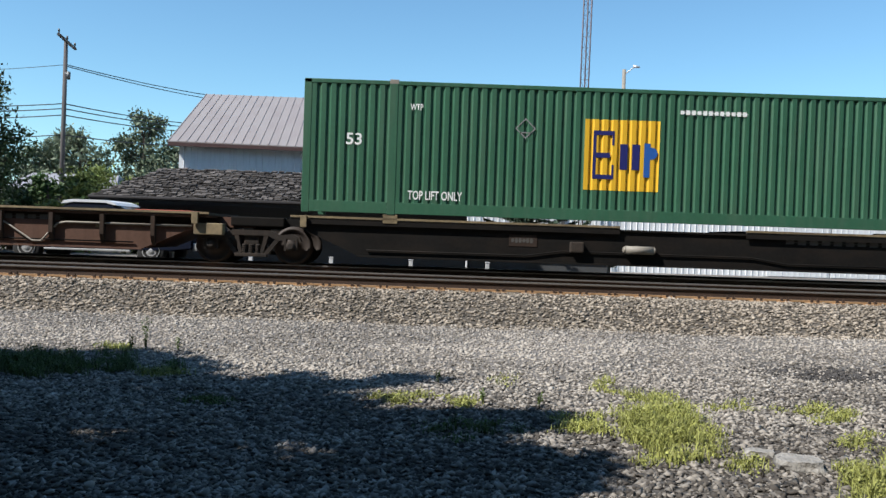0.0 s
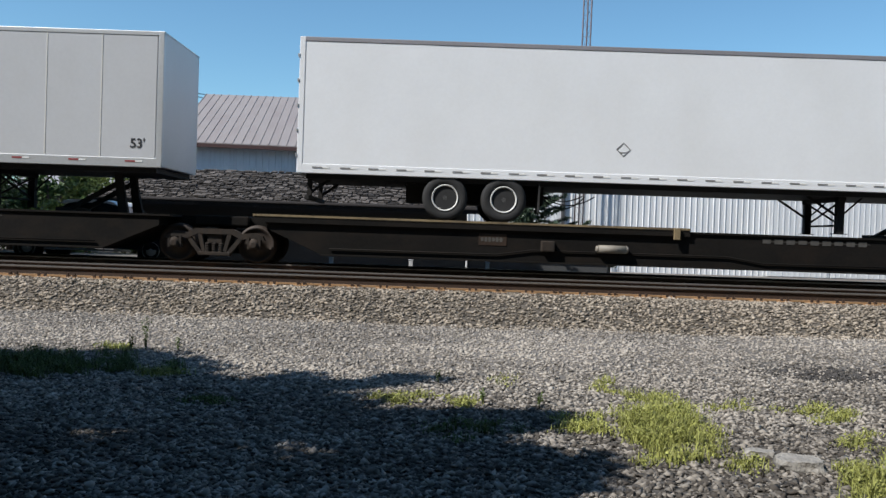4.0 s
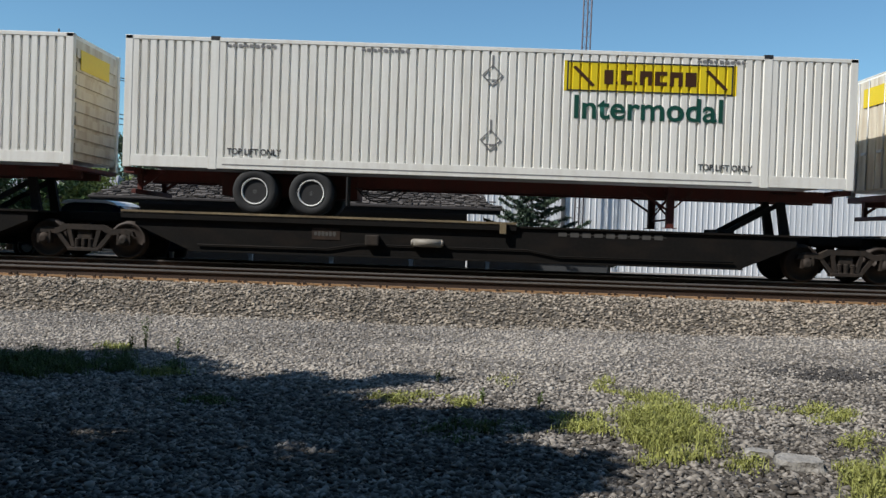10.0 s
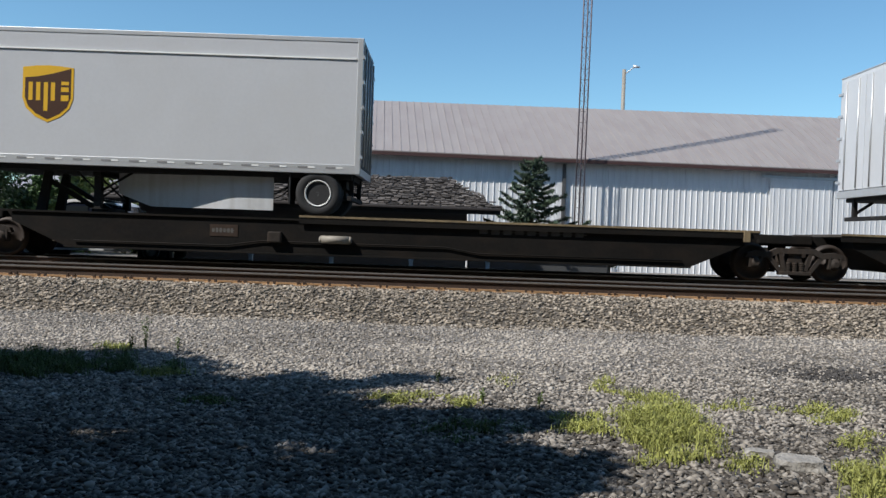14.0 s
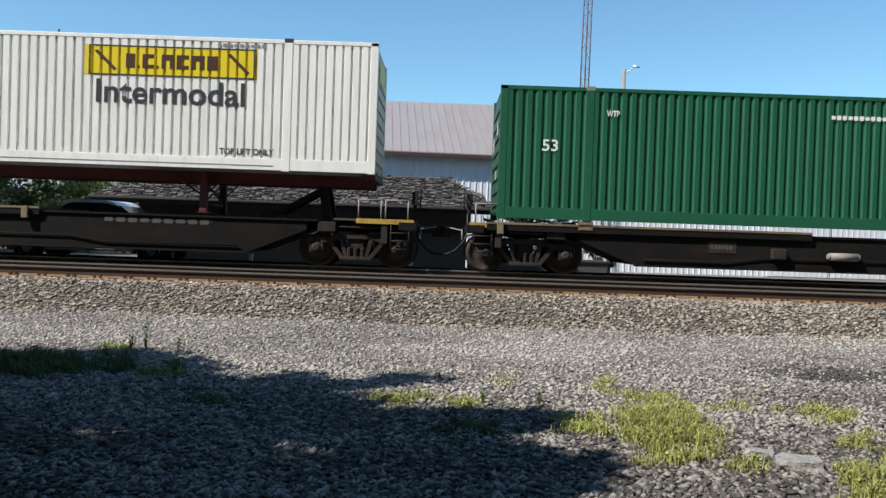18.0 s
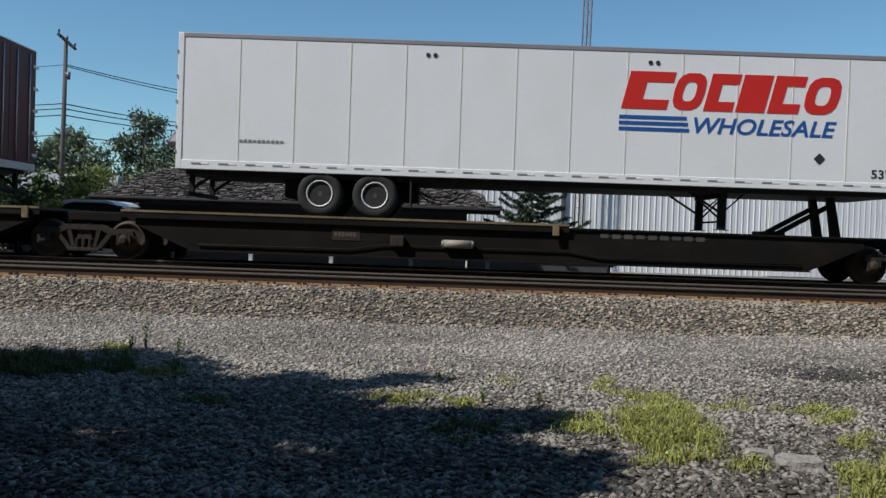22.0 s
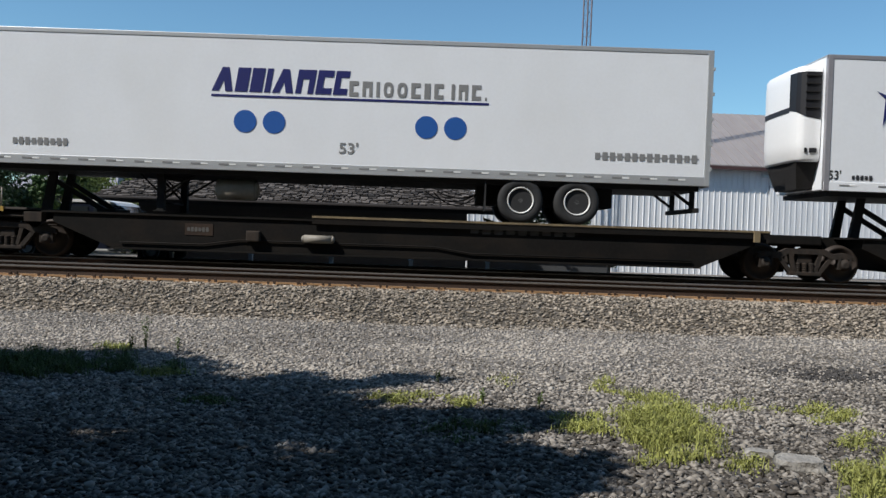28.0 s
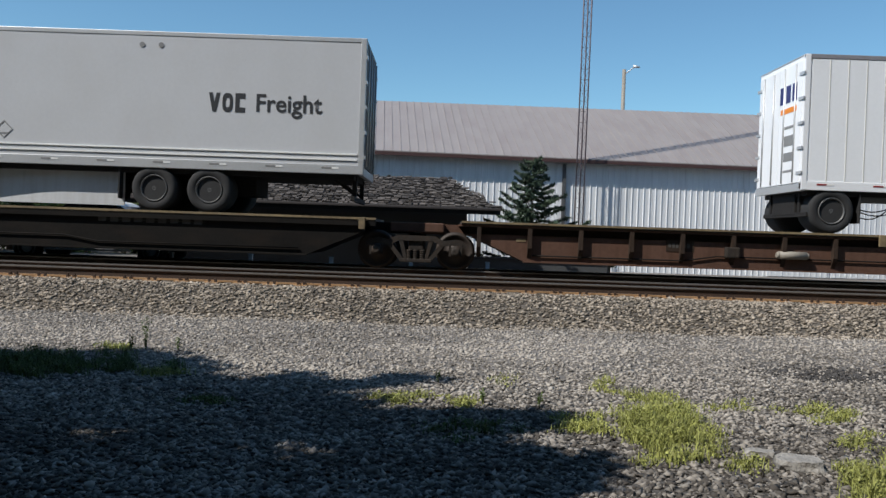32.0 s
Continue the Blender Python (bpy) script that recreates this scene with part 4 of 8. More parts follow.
# trees beside the camera that shade the gravel
def grove(trunks, edge, gaps, seed):
    """Broad trees whose joined crowns end in the ragged outline that the shade on the gravel shows."""
    rng = random.Random(seed)
    inside = lambda x, y: sum((y0 > y) != (y1 > y) and x < (x1 - x0) * (y - y0) / (y1 - y0) + x0 for (x0, y0), (x1, y1) in zip(edge, edge[1:] + edge[:1])) % 2
    lean = Vector((SUN_FROM.x, SUN_FROM.y)) / SUN_FROM.z
    crowns = [([], []) for _ in trunks]
    y = 3.2
    while y < 10.2:
        x = -8.5
        while x < 1.6:
            gx, gy = x + rng.uniform(-0.09, 0.09), y + rng.uniform(-0.09, 0.09)
            x += 0.19
            if not inside(gx, gy) or any(((gx - a) / p) ** 2 + ((gy - b) / q) ** 2 < 1 for a, b, p, q in gaps):
                continue
            for _ in range(2):
                h = rng.uniform(5.6, 9.4)
                c = Vector((gx + lean.x * h, gy + lean.y * h, h))
                k = min(range(len(trunks)), key=lambda i: (c.x - trunks[i][0]) ** 2 + (c.y - trunks[i][1]) ** 2)
                crowns[k][0].append(c)
                crowns[k][1].extend(c + Vector((rng.gauss(0, 0.09), rng.gauss(0, 0.09), rng.gauss(0, 0.16))) for _ in range(20))
        y += 0.19
    for (tx, ty, th), (tips, leaves) in zip(trunks, crowns):
        t = thing("shade_tree", pose(tx, ty, 0.0), "broad leafy tree that shades the gravel", "tree", "trees")
        bm = bmesh.new()
        rod(bm, (0, 0, -0.2), (0.1, 0.05, th * 0.55), 0.26, 10, 0.17)
        rod(bm, (0.1, 0.05, th * 0.55), (0.3, 0.2, th), 0.17, 8, 0.04)
        part("trunk", bm, BARK, t)
        here = Vector((tx, ty, 0))
        bm = bmesh.new()
        for c in tips[::7]:
            rod(bm, (0.1, 0.05, min(c.z * 0.72, th * 0.8)), c - here, 0.045, 5, 0.01)
        part("limbs", bm, BARK, t)
        cards("crown", [p - here for p in leaves], (0.09, 0.17), LEAFMID, t, seed + len(leaves))


SHADE_EDGE = [(-8.4, 9.45), (-5.1, 9.40), (-4.32, 9.44), (-3.65, 9.72), (-2.93, 9.42), (-2.51, 8.9), (-2.20, 8.4), (-1.82, 8.5), (-1.55, 8.83), (-1.09, 8.4), (-0.75, 8.56), (-0.23, 8.98), (0.0, 8.79),
              (-0.77, 8.15), (-1.0, 7.77), (-0.69, 7.40), (-0.22, 7.28), (0.39, 7.35), (1.12, 7.31), (0.82, 6.66), (0.92, 6.1), (1.16, 5.85), (1.10, 5.43), (0.78, 5.0), (0.4, 3.0), (-8.4, 3.0)]
SHADE_GAPS = [(-2.60, 6.10, 0.38, 0.28), (-1.02, 5.92, 0.48, 0.27), (-2.83, 8.0, 0.24, 0.2), (-0.95, 8.0, 0.24, 0.24), (0.72, 6.45, 0.33, 0.26), (-2.0, 5.1, 0.24, 0.2)]
grove([(-9.6, 0.6, 8.0), (-7.4, -0.2, 7.6), (-13.2, 4.4, 8.4)], SHADE_EDGE, SHADE_GAPS, 21)
tree("shade_tree", -7.4, -2.4, 0.0, 9.0, 2.6, LEAFMID, 25, "broad leafy tree that shades the gravel", 16000, (0.17, 0.32), 0.42, 50)
# two trees added out of view; their crowns only hold back skylight
tree("shade_tree", 6.8, -2.6, 0.0, 12.0, 5.0, LEAFMID, 26, "broad leafy tree beside the gravel", 16000, (0.2, 0.4), 0.42, 60)
tree("shade_tree", 1.6, -4.2, 0.0, 13.0, 5.2, LEAFMID, 27, "broad leafy tree beside the gravel", 16000, (0.2, 0.4), 0.48, 60)
# tall row added behind the camera, unseen, to cut the sky's fill light
for i, (x, y, h) in enumerate(((-13.0, -10.0, 20.0), (-6.0, -10.0, 20.0), (0.5, -10.0, 22.0), (7.0, -9.0, 26.0), (14.0, -9.0, 25.0), (-20.0, -6.0, 20.0), (21.0, -9.0, 24.0), (29.0, -9.0, 20.0), (-28.0, -6.0, 17.0), (-36.0, -3.0, 16.0))):
    tree("shade_tree", x, y, 0.0, h, 5.6, LEAFMID, 80 + i, "broad leafy tree in the row beside the line", 9000, (0.5, 0.9), 0.06, 90)
tree("shade_tree", -8.7, -2.7, 0.0, 10.0, 3.6, LEAFMID, 23, "broad leafy tree that shades the gravel", 18000, (0.17, 0.32), 0.36, 56)

# ---- grass tufts, weeds, slabs ----


def grass(name, cx, cy, rx, ry, count, hgt, mat, seed, label):
    """Fine weedy grass: thin leaning blades in tufts, with small leaves between them."""
    rng = np.random.RandomState(seed)
    tufts = max(8, count // 40)
    centres = rng.normal(size=(tufts, 2)) * 0.52
    v, f = [], []
    for i in range(count * 2):
        k = rng.randint(tufts)
        c = centres[k] * (rx, ry) + rng.normal(size=2) * 0.06
        x, y = cx + c[0] + c[1] * cx / cy, cy + c[1]      # patches run away from the road side
        z = ground_height(x, y)
        h = hgt * rng.uniform(0.25, 1.15) * (0.6 + 0.5 * (k % 5) / 4)
        a, b = rng.uniform(0, math.tau), abs(rng.normal(0, 0.75)) * h
        w = 0.0027 * rng.uniform(0.7, 1.6)
        dx, dy = math.cos(a), math.sin(a)
        n = len(v)
        v += [(x - dy * w, y + dx * w, z), (x + dy * w, y - dx * w, z), (x + dx * b * 0.45 + dy * w * 0.8, y + dy * b * 0.45 - dx * w * 0.8, z + h * 0.62),
              (x + dx * b * 0.45 - dy * w * 0.8, y + dy * b * 0.45 + dx * w * 0.8, z + h * 0.62), (x + dx * b, y + dy * b, z + h * 0.9)]
        f += [(n, n + 1, n + 2, n + 3), (n + 3, n + 2, n + 4)]
        if i % 2:
            p = Vector((x + rng.normal() * 0.02, y + rng.normal() * 0.02, z + h * rng.uniform(0.2, 0.9)))
            d = Vector(rng.normal(size=3)).normalized() * rng.uniform(0.006, 0.016)
            e = d.orthogonal() * 0.6
            n = len(v)
            v += [tuple(p - d), tuple(p + e), tuple(p + d), tuple(p - e)]
            f.append((n, n + 1, n + 2, n + 3))
    me = bpy.data.meshes.new(name)
    me.from_pydata(v, [], f)
    me.materials.append(mat)
    return tagged(new(name, me), label, "grass", "grass tufts", "stuff")


GL_ = "yellow-green grass growing through the gravel"
grass("grass", 1.86, 6.85, 0.36, 0.80, 3600, 0.17, GRASSMAT, 1, GL_)
grass("grass", 1.30, 6.9, 0.22, 0.30, 420, 0.11, GRASSMAT, 2, GL_)
grass("grass", 1.95, 8.3, 0.55, 0.35, 420, 0.11, GRASSMAT, 12, GL_)
grass("grass", 3.12, 5.65, 0.28, 0.42, 900, 0.14, GRASSMAT, 3, GL_)
grass("grass", 3.75, 7.7, 0.40, 0.40, 480, 0.10, GRASSMAT, 4, GL_)
grass("grass", 2.95, 7.9, 0.30, 0.35, 150, 0.09, GRASSMAT, 5, GL_)
grass("grass", 2.3, 5.9, 0.22, 0.2, 150, 0.09, GRASSMAT, 15, GL_)
grass("grass", 3.6, 6.6, 0.4, 0.3, 220, 0.09, GRASSMAT, 16, GL_)
grass("grass", -0.45, 7.72, 0.12, 0.16, 220, 0.09, GRASSMAT, 6, GL_)
grass("grass", -0.15, 7.9, 0.22, 0.2, 160, 0.08, GRASSMAT, 14, GL_)
grass("grass", 0.25, 7.7, 0.12, 0.2, 160, 0.10, GRASSMAT, 7, GL_)
grass("grass", 0.7, 8.8, 0.10, 0.2, 70, 0.07, GRASSMAT, 17, GL_)
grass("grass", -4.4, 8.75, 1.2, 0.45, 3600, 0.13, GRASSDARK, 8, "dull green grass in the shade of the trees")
grass("grass", -2.95, 8.55, 0.22, 0.18, 260, 0.11, GRASSMAT, 9, GL_)
grass("grass", -3.9, 9.75, 0.3, 0.15, 160, 0.10, GRASSMAT, 18, GL_)
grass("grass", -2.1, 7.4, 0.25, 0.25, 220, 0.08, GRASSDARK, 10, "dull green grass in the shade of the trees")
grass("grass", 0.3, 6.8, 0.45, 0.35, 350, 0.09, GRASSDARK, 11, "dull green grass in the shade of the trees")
for i, (x, y, h, n) in enumerate(((-3.55, 9.8, 0.48, 5), (-3.15, 9.75, 0.20, 3), (-3.7, 9.7, 0.2, 4), (0.42, 7.6, 0.2, 3), (0.95, 7.6, 0.2, 3), (0.0, 8.6, 0.16, 3))):
    w = thing("weed", pose(x, y, ground_height(x, y)), "thin dry weed stalk standing in the gravel", "weed", "weeds")
    rng = random.Random(70 + i)
    bm = bmesh.new()
    pts = []
    for k in range(n):
        a, l = rng.uniform(0, 6.28), rng.uniform(0.05, 0.2) * h
        top = Vector((math.cos(a) * l, math.sin(a) * l, h * rng.uniform(0.6, 1.0)))
        rod(bm, (0, 0, -0.02), top, 0.004, 4, 0.002)
        pts += [top * rng.uniform(0.3, 1.0) + Vector((rng.gauss(0, 0.015), rng.gauss(0, 0.015), 0)) for _ in range(14)]
    part("stalk", bm, GRASSDARK, w)
    tagged(cards("leaf", pts, (0.01, 0.025), GRASSDARK, w, 70 + i), kind="stuff")
SLAB = material("slab_stone", (0.27, 0.255, 0.235), 0.95, var=0.45, big=7, fine=40, bump=0.03, spec=0.2)
for i, (x, y, w, d, h) in enumerate(((2.64, 5.84, 0.17, 0.13, 0.06), (2.46, 6.14, 0.11, 0.06, 0.03))):
    bm = bmesh.new()
    bmesh.ops.create_icosphere(bm, subdivisions=3, radius=1.0)
    for v in bm.verts:
        q = v.co.copy()
        kk = 1 + 0.25 * noise.noise(q * 1.6 + Vector((i * 5, 0, 0))) + 0.1 * noise.noise(q * 5)
        v.co = Vector((max(-0.8, min(0.8, q.x)) * w * kk * 1.2, max(-0.75, min(0.75, q.y)) * d * kk * 1.3, max(-0.4, min(0.55, q.z)) * h * kk * 1.8))
    tagged(new("rock_slab", mesh_of(bm, "rock_slab", SLAB)), "flat pale grey slab of rock lying on gravel", "rock", "flat rocks").matrix_basis = pose(x, y, ground_height(x, y) + 0.02, 0, 0, -12)

# ---- the train: heights are over the rail ----
TRAIN = []
DECK = 1.11
DISPLACE = [(0.0, 0.0), (0.5, 11.18), (1.0, 22.28), (1.5, 33.38), (2.0, 44.47), (2.5, 55.57), (3.0, 66.69), (3.5, 77.77), (5.5, 122.17), (6.0, 133.2),
            (6.5, 144.29), (7.0, 155.3), (7.5, 166.36), (8.0, 177.38), (8.5, 188.38), (9.0, 200.12), (9.5, 211.15), (10.0, 222.15), (10.5, 233.15),
            (11.0, 244.16), (11.5, 255.22), (12.0, 266.13), (12.5, 277.82), (13.0, 288.88), (13.5, 299.91), (14.0, 311.0), (14.5, 322.07), (16.5, 366.47)]
DISPLACE += [(17.0, 377.38), (17.5, 388.33), (18.0, 399.25), (18.5, 410.23), (19.0, 421.88), (19.5, 432.83), (20.0, 443.76), (20.5, 454.69), (21.0, 465.55),
             (21.5, 476.47), (22.0, 487.45), (22.5, 499.09), (23.0, 510.09), (23.5, 520.99), (24.0, 531.93), (24.5, 542.88), (25.0, 553.72), (25.5, 564.68)]
DISPLACE += [(27.5, 609.08), (28.0, 619.97), (28.5, 630.77), (29.0, 641.71), (29.5, 652.76), (30.0, 663.68), (30.5, 674.52), (31.0, 685.32), (31.5, 696.39), (32.0, 707.39)]


def rolling(name, s, label, category, group):
    """A thing of the train whose left end starts at s."""
    ob = thing(name, pose(s, TRACK_Y, RAIL_Z), label, category, group)
    TRAIN.append((ob, s))
    return ob


# -- railway truck (bogie) --
WB, WR = 0.89, 0.42


def truck(parent, u, tint=None):
    steel = tint or RUSTSTEEL

    def bolster(bm):
        box(bm, -0.17, 0.17, -1.02, 1.02, 0.42, 0.66, 0.03)
        rod(bm, (0, 0, 0.66), (0, 0, 0.82), 0.2, 14)

    def frame_side(bm):
        # arched top member, sloping lower members, pedestals over the axle boxes
        prism(bm, [(-1.13, 0.52), (-1.08, 0.63), (-0.88, 0.69), (-0.62, 0.66), (-0.42, 0.76), (0.42, 0.76), (0.62, 0.66), (0.88, 0.69), (1.08, 0.63), (1.13, 0.52),
                   (0.98, 0.55), (0.80, 0.56), (0.60, 0.53), (0.38, 0.64), (-0.38, 0.64), (-0.60, 0.53), (-0.80, 0.56), (-0.98, 0.55)], -0.07, 0.07)
        for k in (-1, 1):
            prism(bm, [(k * 0.66, 0.58), (k * 0.56, 0.60), (k * 0.26, 0.22), (k * 0.34, 0.17)], -0.06, 0.06)
            prism(bm, [(k * 0.40, 0.70), (k * 0.30, 0.70), (k * 0.20, 0.26), (k * 0.27, 0.24)], -0.065, 0.065)
            box(bm, k * WB - 0.15, k * WB - 0.10, -0.08, 0.08, 0.32, 0.60)
            box(bm, k * WB + 0.10, k * WB + 0.15, -0.08, 0.08, 0.32, 0.60)
        box(bm, -0.36, 0.36, -0.09, 0.09, 0.16, 0.24, 0.015)

    def springs(bm):
        pts = [(0.03, 0.235)]
        for k in range(5):
            pts += [(0.062, 0.24 + k * 0.042), (0.062, 0.265 + k * 0.042), (0.046, 0.268 + k * 0.042)]
        turned = [(r, z) for r, z in pts] + [(0.03, 0.445)]
        rings = [[bm.verts.new((r * math.cos(a * math.tau / 10), r * math.sin(a * math.tau / 10) - 0.02, z)) for a in range(10)] for r, z in turned]
        for p, q in zip(rings, rings[1:]):
            for a in range(10):
                bm.faces.new((p[a], p[(a + 1) % 10], q[(a + 1) % 10], q[a]))

    def cap(bm):
        lathe(bm, [(0.05, -0.12), (0.085, -0.115), (0.10, -0.06), (0.135, -0.05), (0.135, 0.08)], 16)

    def wheel_mesh(bm):
        lathe(bm, [(0.07, -0.10), (0.12, -0.10), (0.13, -0.05), (0.33, -0.02), (0.36, -0.065), (WR, -0.065), (WR + 0.003, 0.04), (WR + 0.028, 0.05), (WR + 0.028, 0.07), (0.34, 0.07), (0.31, 0.02), (0.12, 0.03), (0.1, 0.1)], 32)

    tk = piece("truck", cached(("truck_bolster", steel.name), bolster, steel), parent, pose(u, 0, 0), "weathered cast steel railway truck")
    for side in (-1, 1):
        turn = 0 if side < 0 else 180
        piece("side_frame", cached(("side_frame", steel.name), frame_side, steel), tk, pose(0, side * 1.0, 0, 0, 0, turn))
        for x in (-0.15, 0.0, 0.15):
            piece("spring", cached("spring", springs, RUSTSTEEL), tk, pose(x, side * 1.0, 0, 0, 0, turn))
        for k in (-1, 1):
            piece("bearing_cap", cached("bearing_cap", cap, RUSTSTEEL), tk, pose(k * WB, side * 1.02, WR, 0, 0, turn))
            piece("wheel", cached("rail_wheel", wheel_mesh, WHEELSTEEL), tk, pose(k * WB, side * 0.752, WR + 0.002, 0, 0, turn))
    return tk


def hitch(parent, u, lean):
    """Trailer hitch: a raised stand with a diagonal strut; lean +1: the strut runs to the right."""

    def stand(bm):
        for y in (-0.45, 0.45):
            prism(bm, [(-0.24, 1.0), (-0.02, 1.0), (0.12, 2.0), (-0.04, 2.0)], y - 0.06, y + 0.06)
        box(bm, -0.32, 0.30, -0.55, 0.55, 1.97, 2.05, 0.015)

    def strut(bm):
        for y in (-0.38, 0.38):
            prism(bm, [(0.02, 1.82), (0.06, 1.68), (1.20, 1.02), (1.42, 1.02)], y - 0.05, y + 0.05)
        box(bm, 1.05, 1.45, -0.5, 0.5, 0.98, 1.14, 0.02)

    turn = 0 if lean > 0 else 180
    st = piece("hitch_stand", cached("hitch_stand", stand, DARKSTEEL), parent, pose(u, 0, 0, 0, 0, turn))
    piece("strut", cached("hitch_strut", strut, DARKSTEEL), st)


def spine_unit(sl, sr, left, right, paint, hitches=(), pads=(), trucks="", labels="black steel spine car unit carrying trailers on the track", detail=0):
    """One unit of an articulated spine car between the joints at sl and sr. left, right: A (shared truck) or C (coupler)."""
    n = sr - sl
    car = rolling("spine_car_unit", sl, labels, "railway car", "spine car units of the train")
    a0, a1 = (1.2, 2.4) if left == "A" else (3.0, 4.3)
    b0, b1 = (n - 1.2, n - 2.4) if right == "A" else (n - 3.0, n - 4.3)
    w = 1.13 if paint is BROWNCAR else 1.2      # half width of the girder
    bm = bmesh.new()
    if paint is BROWNCAR:
        prism(bm, [(a0, 0.80), (a1, 0.27), (b1, 0.27), (b0, 0.80), (b0 + 0.1, 0.84), (a0 - 0.1, 0.84)], -w, w)
        # set back and coloured dark in place of the deck's shadow
        part("upper_web", bmbox(a0, b0, -w + 0.16, w - 0.16, 0.84, 1.0), GRIMESHADEBROWN, car, "grimy dark brown upper web")
    else:
        prism(bm, [(a0, 0.80), (a1, 0.27), (b1, 0.27), (b0, 0.80), (b0, 1.0), (a0, 1.0)], -w, w)
    part("girder", bm, paint, car)
    lo, hi = (0.08 if left == "A" else 0.75), (n - 0.08 if right == "A" else n - 0.75)
    part("centre_sill", bmbox(lo, hi, -0.36, 0.36, 0.80, 1.04), paint, car)
    part("bottom_flange", bmbox(a1, b1, -w - 0.07, -w + 0.04, 0.24, 0.272), paint, car)
    part("top_flange", bmbox(a0 - 0.25, b0 + 0.25, -1.24, 1.24, 1.002, 1.045), paint, car)
    for p0, p1 in pads:
        p0, p1 = max(p0 - sl, lo + 0.25), min(p1 - sl, hi - 0.25)
        wd = part("wheel_deck", bmbox(p0, p1, -1.27, 1.27, 1.05, DECK - 0.004), DECKTOP, car)
        part("deck_edge", bmbox(p0, p1, -1.29, -1.272, DECK - 0.034, DECK + 0.012), DECKEDGE, wd, "rust-streaked deck edge strip")
        if paint is not BROWNCAR:
            part("side_plate", bmbox(p0, p1, -1.275, -1.255, 0.94, 1.05), paint, wd)
        u = p0 + 0.4
        while paint is BROWNCAR and u < p1 - 0.3:
            gm = cached(("gusset_plate", paint.name), lambda bm: gusset_mesh(bm, w), GRIMESHADEBROWN)
            piece("gusset", gm, car, pose(u, 0, 0))
            u += 1.13
        # stake pocket at the outer end of the pad
        piece("stake_pocket", cached("stake_pocket", lambda bm: box(bm, -0.07, 0.07, -1.34, -1.28, 0.86, 1.12, 0.01), DECKEDGE), car, pose((p1 if p1 > n / 2 else p0) - (0.3 if p1 > n / 2 else -0.3), 0, 0))
    for s, lean in hitches:
        hitch(car, s - sl, lean)
    for end, u, d in ((left, 0.0, 1), (right, n, -1)):
        if end == "A":
            if d > 0:
                truck(car, 0.0)
                part("articulation_plate", bmbox(-0.62, 0.62, -0.5, 0.5, 0.84, 1.06, 0.03), paint, car)
            continue
        truck(car, u + d * 1.9)
        end_platform(car, u, d, paint)
    if paint is BROWNCAR and right == "A":
        bm = bmesh.new()
        bend = [(6.6, 0.95), (6.1, 0.94), (5.6, 0.84), (4.85, 0.36), (4.65, 0.36), (4.3, 0.76), (4.1, 0.80), (1.3, 0.80)]
        tube(bm, [(n - p, -1.17, z) for p, z in bend], 0.024)
        part("brake_pipe", bm, RIMGREY, car, "bent grey brake pipe")
        part("valve_box", bmbox(n - 1.25, n - 0.6, -1.24, -1.0, 0.62, 0.88, 0.02), DECKEDGE, car, "grimy yellow valve box")
        part("hitch_plate", bmbox(n - 2.8, n - 1.5, -0.6, 0.6, 1.05, 1.15, 0.02), BRICKRED, car, "folded red hitch plate")
    if paint is BROWNCAR:
        for f in (0.12, 0.80):
            part("reflector_plate", bmprism(rect(n * f, n * f + 0.22, 0.70, 0.77), -w - 0.010, -w + 0.004), DECKEDGE, car, "grimy yellow reflector plate")
    # pipe run, brake gear, reservoir and stencilled figures
    bm = bmesh.new()
    run = [(a1 + 0.2, 0.40), (n * 0.32, 0.40), (n * 0.36, 0.52), (n * 0.58, 0.52), (n * 0.62, 0.40), (b1 - 0.2, 0.40)]
    tube(bm, [(p, -w - 0.035, z) for p, z in run], 0.016)
    part("air_pipe", bm, BLACKCAR, car)
    part("brake_cylinder", bmbox(n * 0.37, n * 0.37 + 0.30, -w - 0.16, -w + 0.02, 0.50, 0.74, 0.03), RUSTSTEEL, car, "rusty brake valve")
    part("data_plate", bmprism(rect(n * 0.30, n * 0.30 + 0.62, 0.60, 0.86), -w - 0.010, -w + 0.004), GRIMESHADEBROWN, car, "small dull data plate")
    bars(car, n * 0.30 + 0.05, n * 0.30 + 0.55, 0.68, 0.78, DIMINK, 6, -w - 0.014, "stencilled_number")
    piece("air_reservoir", cached("air_reservoir", lambda bm: lathe_x(bm, 0.09, 0.62), RIMGREY), car, pose(n * 0.45 + detail, -w - 0.08, 0.60))
    bars(car, n * 0.62, n * 0.62 + 2.4, 0.84, 0.95, DIMINK, 9, -w - 0.008, "stencilled_number")
    return car


def lathe_x(bm, r, length):
    rod(bm, (-length / 2, 0, 0), (length / 2, 0, 0), r, 14)
    rod(bm, (-length / 2 - 0.05, 0, 0), (-length / 2, 0, 0), r * 0.6, 14, r)
    rod(bm, (length / 2, 0, 0), (length / 2 + 0.05, 0, 0), r, 14, r * 0.6)


def gusset_mesh(bm, w):
    """Triangular bracket under the deck's overhang."""
    for y0, y1 in ((-1.26, -1.06),):
        a = -(w - 0.005)
        b = -1.26
        v = [bm.verts.new((x, y, z)) for x in (-0.045, 0.045) for y, z in ((a, 1.0), (b, 1.0), (b, 0.56), (a, 0.33))]
        for q in ((0, 1, 2, 3), (7, 6, 5, 4), (0, 4, 5, 1), (1, 5, 6, 2), (2, 6, 7, 3), (3, 7, 4, 0)):
            bm.faces.new([v[i] for i in q])


